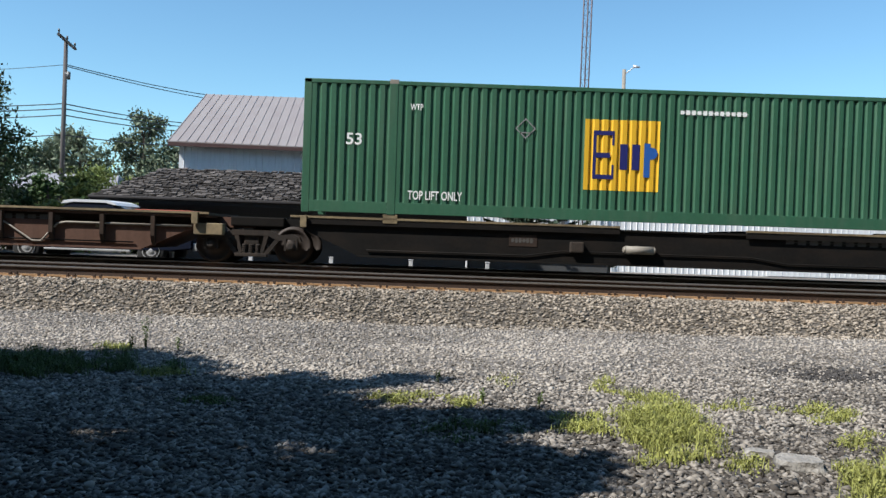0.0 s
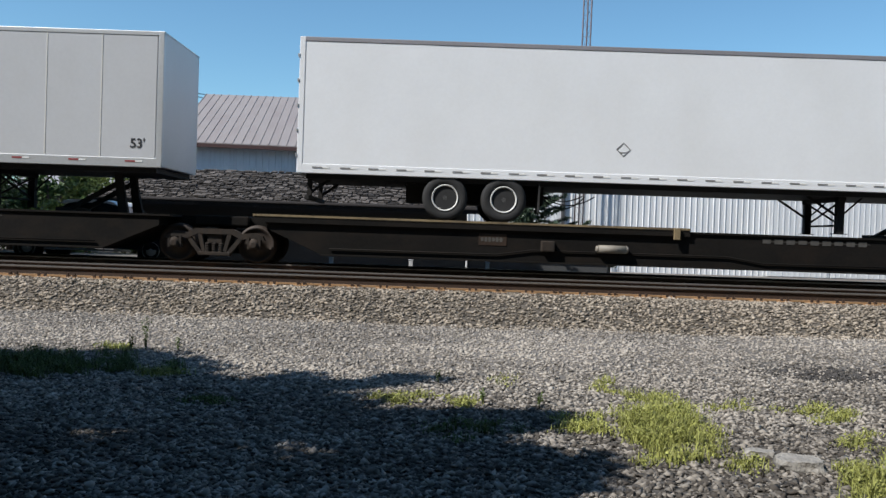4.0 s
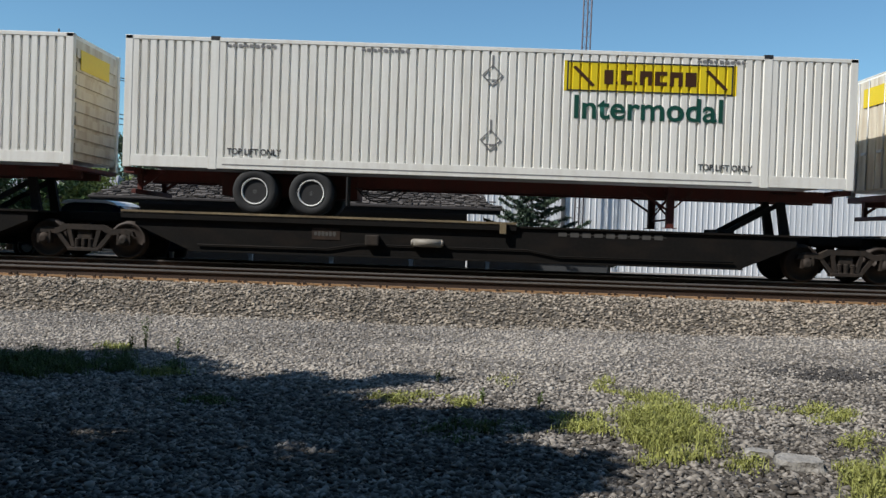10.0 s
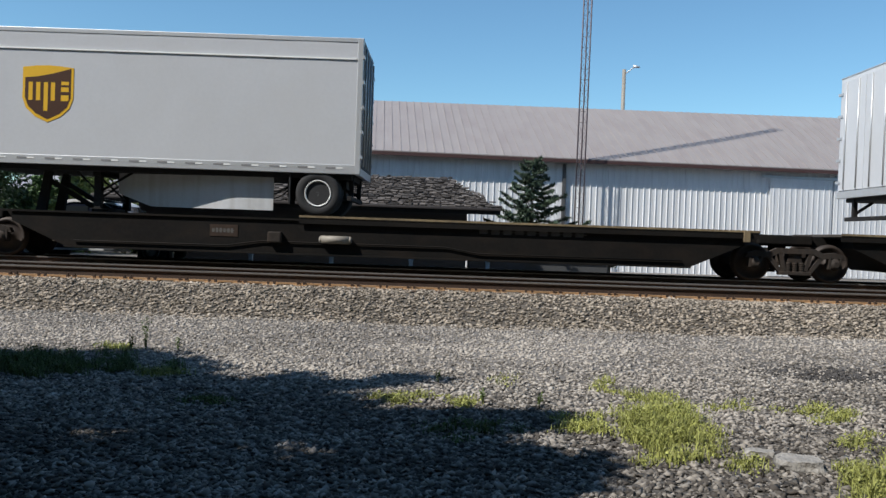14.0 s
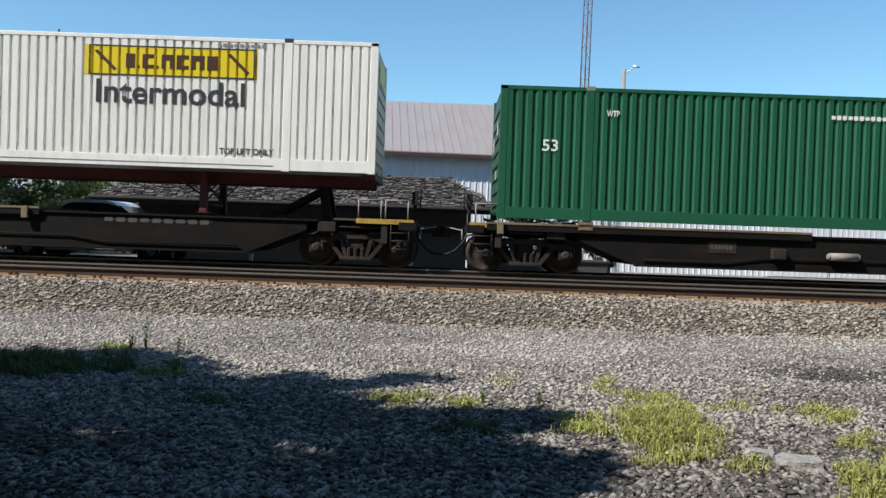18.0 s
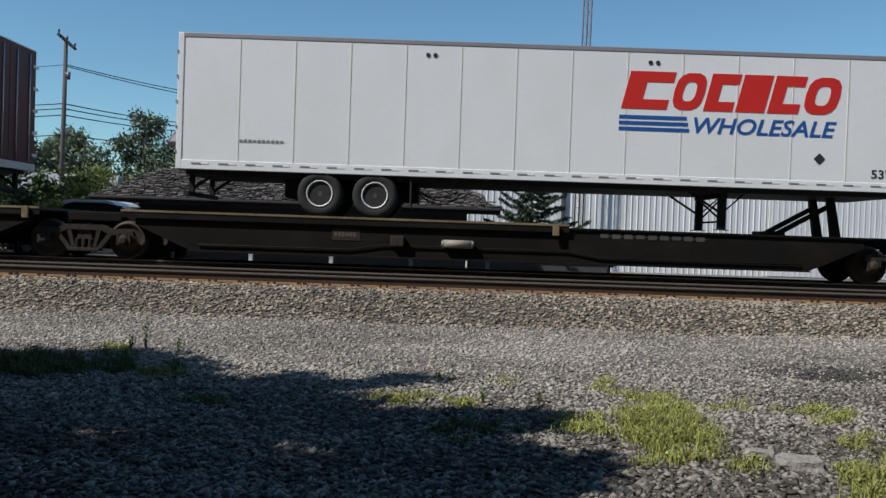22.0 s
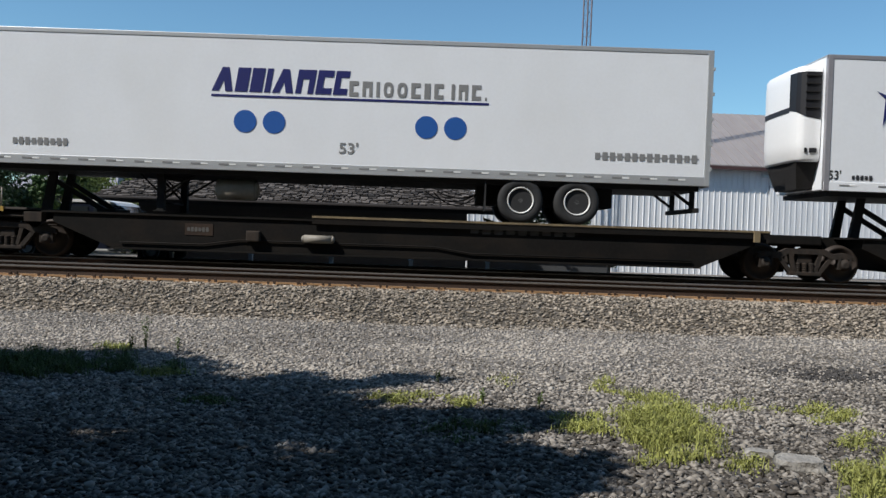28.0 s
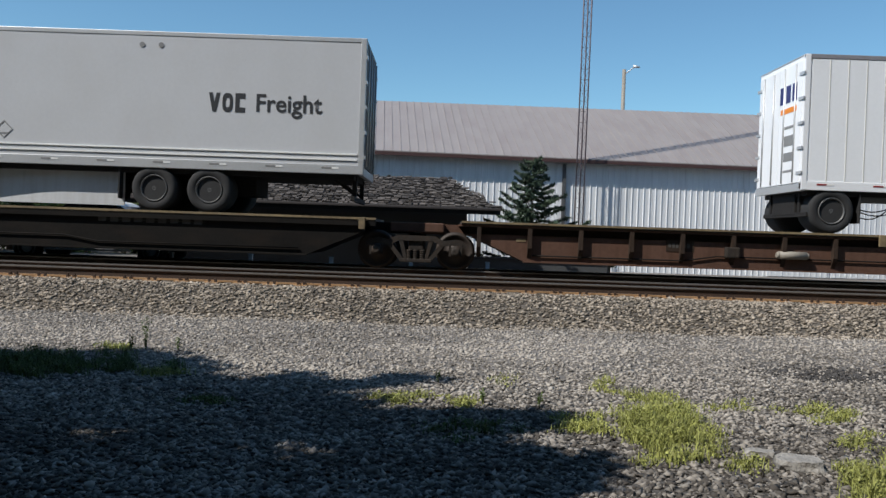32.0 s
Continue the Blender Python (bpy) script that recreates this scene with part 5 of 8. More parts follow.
def end_platform(car, u, d, paint):
    """Coupler end: draft sill, platform, grab rails, steps, brake stand, coupler and hose."""
    X = lambda a: u + d * a
    bx = lambda a, b, *r: bmbox(min(X(a), X(b)), max(X(a), X(b)), *r)
    part("end_sill", bx(0.55, 0.95, -1.25, 1.25, 0.86, 1.04, 0.015), paint, car)
    pl = part("end_platform", bx(0.6, 2.4, -1.2, 1.2, 1.045, 1.09), DECKTOP, car)
    part("yellow_edge", bx(0.62, 1.9, -1.225, -1.202, 0.99, 1.10), SAFETY, pl, "safety-yellow platform edge")
    for a in (0.75, 1.35):
        bm = bmesh.new()
        for b in (a, a + 0.5):
            rod(bm, (X(b), -1.21, 1.05), (X(b), -1.21, 1.52), 0.016, 6)
        rod(bm, (X(a), -1.21, 1.52), (X(a + 0.5), -1.21, 1.52), 0.016, 6)
        part("grab_rail", bm, RIMGREY, car, "grey steel grab rail")
    bm = bmesh.new()
    for b in (0.72, 1.12):
        rod(bm, (X(b), -1.22, 1.0), (X(b), -1.22, 0.42), 0.016, 6)
    for z in (0.44, 0.62, 0.80):
        rod(bm, (X(0.72), -1.22, z), (X(1.12), -1.22, z), 0.016, 6)
    part("step_ladder", bm, DARKSTEEL, car)
    bm = bmesh.new()
    rod(bm, (X(0.62), -0.7, 1.05), (X(0.62), -0.7, 1.62), 0.04, 8)
    box(bm, X(0.62) - 0.07, X(0.62) + 0.07, -0.78, -0.62, 1.45, 1.75, 0.01)
    stand = part("brake_stand", bm, DARKSTEEL, car)
    bm = bmesh.new()
    ring = [(X(0.50), -0.70 + 0.24 * math.cos(k * math.tau / 16), 1.60 + 0.24 * math.sin(k * math.tau / 16)) for k in range(17)]
    for p, q in zip(ring, ring[1:]):
        rod(bm, p, q, 0.016, 6)
    for k in (0, 4, 8, 12):
        rod(bm, ring[k], (X(0.50), -0.70, 1.60), 0.011, 5)
    rod(bm, (X(0.48), -0.70, 1.60), (X(0.64), -0.70, 1.60), 0.03, 8)
    part("brake_wheel", bm, DARKSTEEL, stand, "spoked hand brake wheel")
    bm = bmesh.new()
    lever = [(0.12, -0.25, 0.98), (0.42, -0.55, 0.92), (0.46, -1.10, 0.92), (0.46, -1.20, 0.70)]
    tube(bm, [(X(p), y, z) for p, y, z in lever], 0.014)
    part("uncoupling_lever", bm, RIMGREY, car, "bent grey uncoupling lever")
    bm = bmesh.new()
    pipe = [(0.62, 0.80), (0.95, 0.90), (2.5, 0.90), (2.85, 0.72), (3.3, 0.72)]
    tube(bm, [(X(p), -1.13, z) for p, z in pipe], 0.02)
    part("air_pipe", bm, RUSTSTEEL, car)
    part("valve_box", bx(2.35, 2.75, -1.22, -0.98, 0.78, 1.0, 0.015), RUSTSTEEL, car, "rusty valve box")
    part("side_bearing", bx(1.55, 2.25, -1.05, 1.05, 0.86, 0.985, 0.02), DARKSTEEL, car)
    part("slack_adjuster", bx(1.2, 1.34, -1.2, -1.02, 0.55, 1.0, 0.01), RUSTSTEEL, car)
    bm = bmesh.new()
    box(bm, min(X(0.06), X(0.6)), max(X(0.06), X(0.6)), -0.1, 0.1, 0.82, 0.98, 0.02)
    box(bm, min(X(-0.05), X(0.22)), max(X(-0.05), X(0.22)), -0.19, 0.19, 0.74, 1.02, 0.03)
    part("coupler", bm, RUSTSTEEL, car)
    bm = bmesh.new()
    pts = [(0.6, 0.82), (0.5, 0.62), (0.33, 0.44), (0.16, 0.36), (0.0, 0.34)]
    tube(bm, [(X(p), -0.35, z) for p, z in pts], 0.026)
    part("air_hose", bm, RUBBER, car)


# -- road wheels --


def tyre_mesh(bm):
    lathe(bm, [(0.29, -0.10), (0.33, -0.135), (0.44, -0.14), (0.49, -0.11), (0.505, -0.05), (0.505, 0.42), (0.49, 0.5), (0.30, 0.5)], 28)


def rim_mesh(bm):
    lathe(bm, [(0.03, 0.02), (0.10, 0.02), (0.13, 0.035), (0.165, 0.04), (0.185, 0.02), (0.215, -0.03), (0.262, -0.095), (0.274, -0.128), (0.286, -0.142), (0.297, -0.12), (0.297, 0.0)], 28)


def hub_mesh(bm):
    lathe(bm, [(0.05, -0.10), (0.08, -0.095), (0.092, -0.02), (0.135, 0.015), (0.14, 0.04)], 18)


def axle_wheels(parent, x, rim):
    for side in (-1, 1):
        w = piece("wheel", cached("road_tyre", tyre_mesh, RUBBER), parent, pose(x, side * 1.14, DECK + 0.507, 0, 0, 0 if side < 0 else 180))
        piece("rim", cached(("road_rim", rim.name), rim_mesh, rim), w, None, "painted steel rim")
        piece("hub", cached("road_hub", hub_mesh, RIMDARK), w)


def corrugated(bm, x0, x1, z0, z1, y, pitch=0.206, depth=0.034, steps=(0.46, 0.62, 0.84)):
    """A pressed steel wall: flat ridges and narrow grooves."""
    n = max(1, round((x1 - x0) / pitch))
    p = (x1 - x0) / n
    prof = []
    for k in range(n):
        a = x0 + k * p
        prof += [(a + 0.0, 0), (a + p * steps[0], 0), (a + p * steps[1], 1), (a + p * steps[2], 1)]
    prof.append((x1, 0))
    va = [bm.verts.new((x, y + depth * d, z0)) for x, d in prof]
    vb = [bm.verts.new((x, y + depth * d, z1)) for x, d in prof]
    for i in range(len(prof) - 1):
        bm.faces.new((va[i], va[i + 1], vb[i + 1], vb[i]))


NARROW = (0.66, 0.74, 0.93)      # wide flats, narrow grooves


def container(s, base, top, paint, label, art, front="L", post=WHITE, reefer_end="", chassis=None, smooth=False, pitch=0.206, name="shipping_container", doors=None):
    """A 53-foot container; with chassis it rides on a wheeled frame that is part of the same load."""
    L = 16.15
    ob = rolling(name, s, label, "shipping container" if not chassis else "container", "loads on the train")
    e0, e1 = (1.0 if reefer_end == "L" else 0.0), (L - 1.0 if reefer_end == "R" else L)
    part("shell", bmbox(e0 + 0.06, e1 - 0.06, -HALF + 0.045, HALF - 0.005, base + 0.12, top - 0.02, 0.0), paint, ob)
    p40 = (1.98, L - 1.98)
    endpaint = BOXEND if paint is BOXWHITE else DOORGREEN if paint is BOXGREEN else paint
    spans = ((e0 + 0.17, p40[0] - 0.09), (p40[0] + 0.09, p40[1] - 0.09), (p40[1] + 0.09, e1 - 0.17))
    zb, zt = base + (0.27 if not smooth else 0.2), top - 0.09
    for a, b in spans:
        if smooth:
            k = max(1, round((b - a) / 1.22))
            w = (b - a) / k
            me = cached(("cpanel", round(w, 3), paint.name, base), lambda bm: box(bm, 0.008, w - 0.008, -HALF + 0.006, -HALF + 0.03, zb, zt, 0.003), paint)
            st = cached(("cseam", base), lambda bm: box(bm, -0.012, 0.012, -HALF + 0.001, -HALF + 0.02, zb, zt), SEAM)
            for i in range(k):
                piece("side_panel", me, ob, pose(a + i * w, 0, 0))
                if i:
                    piece("panel_seam", st, ob, pose(a + i * w, 0, 0))
        else:
            bm = bmesh.new()
            corrugated(bm, a, b, zb, zt, -HALF + 0.004, pitch, 0.034, NARROW if paint is BOXWHITE else (0.46, 0.62, 0.84))
            part("side_wall", bm, paint, ob)
        part("bottom_rail", bmbox(a, b, -HALF, -HALF + 0.05, base + 0.02, zb + 0.004, 0.008), post, ob)
    part("top_rail", bmbox(0.0, L, -HALF - 0.004, -HALF + 0.05, zt, top, 0.01), post, ob)
    part("roof", bmbox(e0 + 0.05, e1 - 0.05, -HALF + 0.05, HALF, top - 0.025, top - 0.004), paint, ob)
    for x in (p40[0], p40[1]):
        po = part("lift_post", bmbox(x - 0.09, x + 0.09, -HALF - 0.006, -HALF + 0.05, base, top - 0.02, 0.008), post, ob)
        part("corner_casting", bmbox(x - 0.1, x + 0.1, -HALF - 0.008, -HALF + 0.12, top - 0.07, top + 0.03, 0.01), INK if post is BOXWHITE else RIMGREY, po)
    for x in (0.0, L - 0.17):
        for y0 in (-HALF - 0.004, HALF - 0.13):
            part("corner_post", bmbox(x, x + 0.17, y0, y0 + 0.13, base, top, 0.012), post, ob)
    # ends: ribbed wall, or doors with lock rods
    for x, d, rear in ((0.0, -1, front != "L"), (L, 1, front != "R")):
        if (reefer_end == "L" and d < 0) or (reefer_end == "R" and d > 0):
            reefer_box(ob, x, d, base, top)
            continue
        if rear:
            for y0, y1 in ((-1.16, -0.01), (0.01, 1.16)):
                dr = part("door", bmbox(min(x - d * 0.06, x - d * 0.01), max(x - d * 0.06, x - d * 0.01), y0, y1, base + 0.15, top - 0.1, 0.005), doors or endpaint, ob)
                bm = bmesh.new()
                for f in (0.3, 0.7):
                    y = y0 + (y1 - y0) * f
                    rod(bm, (x + d * 0.01, y, base + 0.16), (x + d * 0.01, y, top - 0.11), 0.02, 6)
                    box(bm, min(x, x + d * 0.05), max(x, x + d * 0.05), y - 0.02, y + 0.22, base + 1.0, base + 1.06)
                part("lock_rod", bm, ALU, dr)
        else:
            part("end_wall", bmbox(min(x - d * 0.06, x - d * 0.04), max(x - d * 0.06, x - d * 0.04), -1.16, 1.16, base + 0.15, top - 0.1), endpaint, ob)
            er = cached(("end_rib", paint.name), lambda bm: box(bm, -0.025, 0.025, -1.1, 1.1, 0.0, 0.2, 0.01), endpaint)
            for k in range(8):
                piece("end_rib", er, ob, pose(x - d * 0.025, 0, base + 0.3 + k * (top - base - 0.5) / 8))
    art(ob, base, top)
    if chassis:
        running_gear(ob, L, front, base, chassis, rim=RIM, tandem=(2.93, 4.18))
    return ob


def reefer_box(ob, x, d, base, top):
    """Open end frame with a refrigeration unit standing in it."""
    X = lambda a: x - d * a
    bx = lambda a, b, *r: bmbox(min(X(a), X(b)), max(X(a), X(b)), *r)
    part("unit_body", bx(0.18, 0.9, -0.95, 0.95, base + 0.75, top - 0.2, 0.08), UNITWHITE, ob, "white refrigeration unit")
    part("unit_grille", bx(0.14, 0.6, -0.8, 0.8, top - 1.35, top - 0.3, 0.05), PLASTIC, ob, "black louvred grille")
    part("side_grille", bx(0.2, 0.88, -0.966, -0.952, top - 1.75, top - 0.28), PLASTIC, ob, "black grille on the unit's side")
    part("unit_tank", bx(0.2, 0.9, -0.9, 0.9, base + 0.1, base + 0.6, 0.06), RIMGREY, ob)
    bm = bmesh.new()
    rod(bm, (X(0.15), -1.24, base + 0.25), (X(0.85), -1.24, base + 1.3), 0.022, 6)
    rod(bm, (X(0.85), -1.24, base + 1.3), (X(0.15), -1.24, top - 0.2), 0.022, 6)
    part("end_brace", bm, PALEINK, ob)
    part("front_sill", bx(0.0, 1.0, -HALF, HALF, base, base + 0.1), SIGNWHITE, ob)


def running_gear(ob, L, front, base, paint, rim=RIM, tandem=(2.93, 4.18), landing=3.9, beams=True, single=False):
    """Chassis beams, axles, landing gear, rear bumper. tandem: from the rear end."""
    X = (lambda a: a) if front == "L" else (lambda a: L - a)
    bx = lambda a, b, *r: bmbox(min(X(a), X(b)), max(X(a), X(b)), *r)
    if beams:
        for y in (-0.55, 0.45):
            part("chassis_beam", bx(0.1, L - 0.05, y, y + 0.1, base - 0.26, base), paint, ob, "")
        part("rear_bolster", bx(L - 0.25, L - 0.02, -1.25, 1.25, base - 0.14, base, 0.01), paint, ob)
        part("front_bolster", bx(0.0, 0.3, -1.2, 1.2, base - 0.10, base, 0.01), paint, ob)
    for t in (tandem if not single else tandem[:1]):
        axle_wheels(ob, X(L - t), rim)
    t0, t1 = (tandem[0] - 0.9, tandem[-1] + 0.95) if not single else (tandem[0] - 0.55, tandem[0] + 0.8)
    part("axle_frame", bx(L - t1, L - t0, -0.62, 0.62, DECK + 0.42, base - 0.06, 0.02), DARKSTEEL if not beams else paint, ob)
    part("mud_flap", bx(L - t1 + 0.15, L - t1 + 0.18, -1.25, -0.6, DECK + 0.25, base - 0.05), RUBBER, ob)
    lg = part("landing_gear", bx(landing - 0.08, landing + 0.08, -0.95, 0.95, base - 0.2, base - 0.02), DARKSTEEL if not beams else paint, ob)
    for y in (-0.9, 0.74):
        part("landing_leg", bx(landing - 0.08, landing + 0.08, y, y + 0.16, DECK + 0.02, base - 0.1, 0.01), DARKSTEEL if not beams else paint, lg)
    for y in (-0.82, 0.82):
        for reach, r in ((0.75, 0.028), (-0.5, 0.02)):
            bm = bmesh.new()
            rod(bm, (X(landing), y, DECK + 0.38), (X(landing + reach), y, base - 0.1), r, 6)
            part("brace", bm, DARKSTEEL if not beams else paint, lg)
    for z0, z1 in ((DECK + 0.24, base - 0.22), (base - 0.22, DECK + 0.24), (DECK + 0.2, DECK + 0.2)):
        bm = bmesh.new()
        rod(bm, (X(landing), -0.78, z0), (X(landing), 0.78, z1), 0.024, 6)
        part("cross_brace", bm, DARKSTEEL if not beams else paint, lg)
    for y in (-0.9, 0.74):
        part("sand_shoe", bx(landing - 0.14, landing + 0.14, y - 0.04, y + 0.2, DECK + 0.004, DECK + 0.02), DARKSTEEL if not beams else paint, lg)
    # slack air hoses in front of the axles
    for y, drop, reach in ((-0.5, 0.22, 1.25), (-0.35, 0.30, 1.05), (-0.62, 0.14, 0.95)):
        bm = bmesh.new()
        x0 = L - t1 + 0.05
        tube(bm, [(X(x0 - reach * k / 8), y, base - 0.27 - drop * (1 - (2 * k / 8 - 1) ** 2)) for k in range(9)], 0.014)
        part("air_hose", bm, RUBBER, ob)
    bm = bmesh.new()
    box(bm, min(X(L - 0.28), X(L - 0.18)), max(X(L - 0.28), X(L - 0.18)), -1.2, 1.2, base - 0.58, base - 0.48, 0.01)
    for y in (-0.8, 0.8):
        box(bm, min(X(L - 0.28), X(L - 0.18)), max(X(L - 0.28), X(L - 0.18)), y - 0.05, y + 0.05, base - 0.5, base - 0.02)
        prism(bm, [(X(L - 0.2), base - 0.48), (X(L - 0.2), base - 0.4), (X(L - 0.75), base - 0.02), (X(L - 0.85), base - 0.02)], y - 0.03, y + 0.03)
    part("rear_guard", bm, DARKSTEEL if not beams else paint, ob)


def trailer(s, L, front, paint, label, art=None, seams=1.22, ribs="v", reefer=False, skirt=None, tandem=(2.9, 4.2), single=False, rim=RIM,
            top=5.06, base=2.06, top_rail=ALU, bottom_rail=None, tape=None, landing=3.9, endpaint=None, name="semi_trailer"):
    """A box trailer on its own wheels. front: the end over the hitch."""
    ob = rolling(name, s, label, "trailer", "loads on the train")
    X = (lambda a: a) if front == "L" else (lambda a: L - a)
    bx = lambda a, b, *r: bmbox(min(X(a), X(b)), max(X(a), X(b)), *r)
    # endpaint also carries the shade painted into some right-hand ends
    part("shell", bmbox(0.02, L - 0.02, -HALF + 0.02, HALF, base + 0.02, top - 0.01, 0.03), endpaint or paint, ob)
    zb, zt = base + 0.20, top - 0.10
    bottom_rail = bottom_rail or (paint if paint is WHITE else ALU)
    if ribs == "v" and seams:
        n = round((L - 0.3) / seams)
        w = (L - 0.3) / n
        me = cached(("panel", round(w, 3), paint.name, zb, zt), lambda bm: box(bm, 0.007, w - 0.007, -HALF + 0.002, -HALF + 0.03, zb, zt, 0.004), paint)
        st = cached(("seam", zb, zt), lambda bm: box(bm, -0.011, 0.011, -HALF - 0.005, -HALF + 0.004, zb, zt), SEAM)
        for k in range(n):
            piece("side_panel", me, ob, pose(0.15 + k * w, 0, 0))
            if k:
                piece("panel_seam", st, ob, pose(0.15 + k * w, 0, 0))
    elif ribs == "h":
        n = 17
        h = (zt - zb) / n
        me = cached(("hpanel", L, paint.name), lambda bm: prism_yz(bm, 0.12, L - 0.12, h), paint)
        for k in range(n):
            piece("side_panel", me, ob, pose(0, 0, zb + k * h))
    elif ribs == "wavy":
        bm = bmesh.new()
        nx, nz = 120, 24
        rows = [[bm.verts.new((0.15 + (L - 0.3) * i / nx, -HALF + 0.004 + 0.012 * noise.noise((i * 0.33 + s, k * 0.22, 1.7)) , zb + (zt - zb) * k / nz)) for i in range(nx + 1)] for k in range(nz + 1)]
        for k in range(nz):
            for i in range(nx):
                f = bm.faces.new((rows[k][i], rows[k][i + 1], rows[k + 1][i + 1], rows[k + 1][i]))
                f.smooth = True
        part("side_wall", bm, paint, ob)
    else:
        bm = bmesh.new()
        nx = 80
        a = [bm.verts.new((0.13 + (L - 0.26) * i / nx, -HALF + 0.002 + 0.003 * noise.noise((i * 0.25 + s, 0.0, 0.5)), zb)) for i in range(nx + 1)]
        b = [bm.verts.new((0.13 + (L - 0.26) * i / nx, -HALF + 0.002 + 0.003 * noise.noise((i * 0.25 + s, 1.3, 0.5)), zt)) for i in range(nx + 1)]
        for i in range(nx):
            f = bm.faces.new((a[i], a[i + 1], b[i + 1], b[i]))
            f.smooth = True
        part("side_wall", bm, paint, ob)
    part("top_rail", bmbox(0.0, L, -HALF - 0.008, -HALF + 0.05, zt, top, 0.012), top_rail, ob)
    part("bottom_rail", bmbox(0.0, L, -HALF - 0.008, -HALF + 0.05, base, zb + 0.005, 0.012), bottom_rail, ob)
    part("roof", bmbox(0.01, L - 0.01, -HALF + 0.05, HALF, top - 0.02, top + 0.004), ALU, ob)
    for u in (0.0, L - 0.13):
        part("corner_post", bmbox(u, u + 0.13, -HALF - 0.01, -HALF + 0.1, base, top, 0.015), top_rail if X(0.0) == u else bottom_rail, ob)
    # rear doors
    xr, d = X(L), (1 if front == "L" else -1)
    part("rear_frame", bmbox(min(xr - d * 0.1, xr), max(xr - d * 0.1, xr), -HALF, HALF, base - 0.02, base + 0.16, 0.01), ALU, ob)
    for y0, y1 in ((-1.2, -0.01), (0.01, 1.2)):
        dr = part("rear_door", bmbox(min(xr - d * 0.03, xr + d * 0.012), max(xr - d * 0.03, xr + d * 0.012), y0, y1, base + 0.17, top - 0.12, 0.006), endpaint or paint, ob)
        bm = bmesh.new()
        for f in (0.25, 0.75):
            y = y0 + (y1 - y0) * f
            rod(bm, (xr + d * 0.03, y, base + 0.2), (xr + d * 0.03, y, top - 0.15), 0.018, 6)
        part("lock_rod", bm, ALU, dr)
        bm = bmesh.new()
        for k in range(5):
            z = base + 0.35 + k * 0.55
            ye = y0 if y0 < -0.5 else y1
            box(bm, min(xr, xr + d * 0.03), max(xr, xr + d * 0.03), ye - 0.12, ye + 0.12, z, z + 0.07)
        part("hinge", bm, ALU, dr)
    # floor frame
    part("floor_frame", bx(0.15, L - 0.2, -1.18, 1.18, base - 0.11, base + 0.0), DARKSTEEL, ob)
    if tape != 0:
        tp = tape or 1.25
        red = cached(("tape_red", tape is None), lambda bm: box(bm, 0, 0.22, -HALF - 0.0145, -HALF - 0.0070, 0, 0.036), TAPERED if tape is None else GREYINK)
        wht = cached("tape_white", lambda bm: box(bm, 0.225, 0.38, -HALF - 0.0145, -HALF - 0.0070, 0, 0.036), SIGNWHITE)
        u = 0.35
        while u < L - 0.6:
            piece("reflector_strip", red, ob, pose(u, 0, base + 0.11))
            piece("reflector_strip", wht, ob, pose(u, 0, base + 0.11))
            u += tp
    running_gear(ob, L, front, base, DARKSTEEL, rim, tandem, landing, False, single)
    if skirt:
        u0, u1, sm = skirt
        bm = bmesh.new()
        z0 = DECK + 0.10
        yy = lambda u: -HALF + 0.26 + 0.34 * max(0.0, 1 - (u - u0) / (0.75 * (u1 - u0)))
        us = [u0 + (u1 - u0) * k / 14 for k in range(15)]
        va = [bm.verts.new((X(u), yy(u), base - 0.02)) for u in us]
        vb = [bm.verts.new((X(u), yy(u), z0 + (0.28 * (1 - (u - u0) / 0.8) if u - u0 < 0.8 else 0.0))) for u in us]
        vc = [bm.verts.new((v.co.x, v.co.y + 0.02, v.co.z)) for v in vb]
        vd = [bm.verts.new((v.co.x, v.co.y + 0.02, v.co.z)) for v in va]
        for r0, r1 in ((va, vb), (vb, vc), (vc, vd)):
            for k in range(14):
                bm.faces.new((r0[k], r0[k + 1], r1[k + 1], r1[k]))
        part("side_skirt", bm, sm, ob, "aerodynamic side skirt")
    if reefer:
        xf, e = X(0.0), (-1 if front == "L" else 1)
        bx2 = lambda a, b, *r: bmbox(min(xf + e * a, xf + e * b), max(xf + e * a, xf + e * b), *r)
        cooling_unit(ob, xf, e, base, top)
        bm = bmesh.new()
        lathe_x(bm, 0.24, 0.85)
        part("fuel_tank", bm, RIMGREY, ob, "", pose(X(5.6), -0.75, base - 0.4))
    if art:
        art(ob, base, top)
    return ob


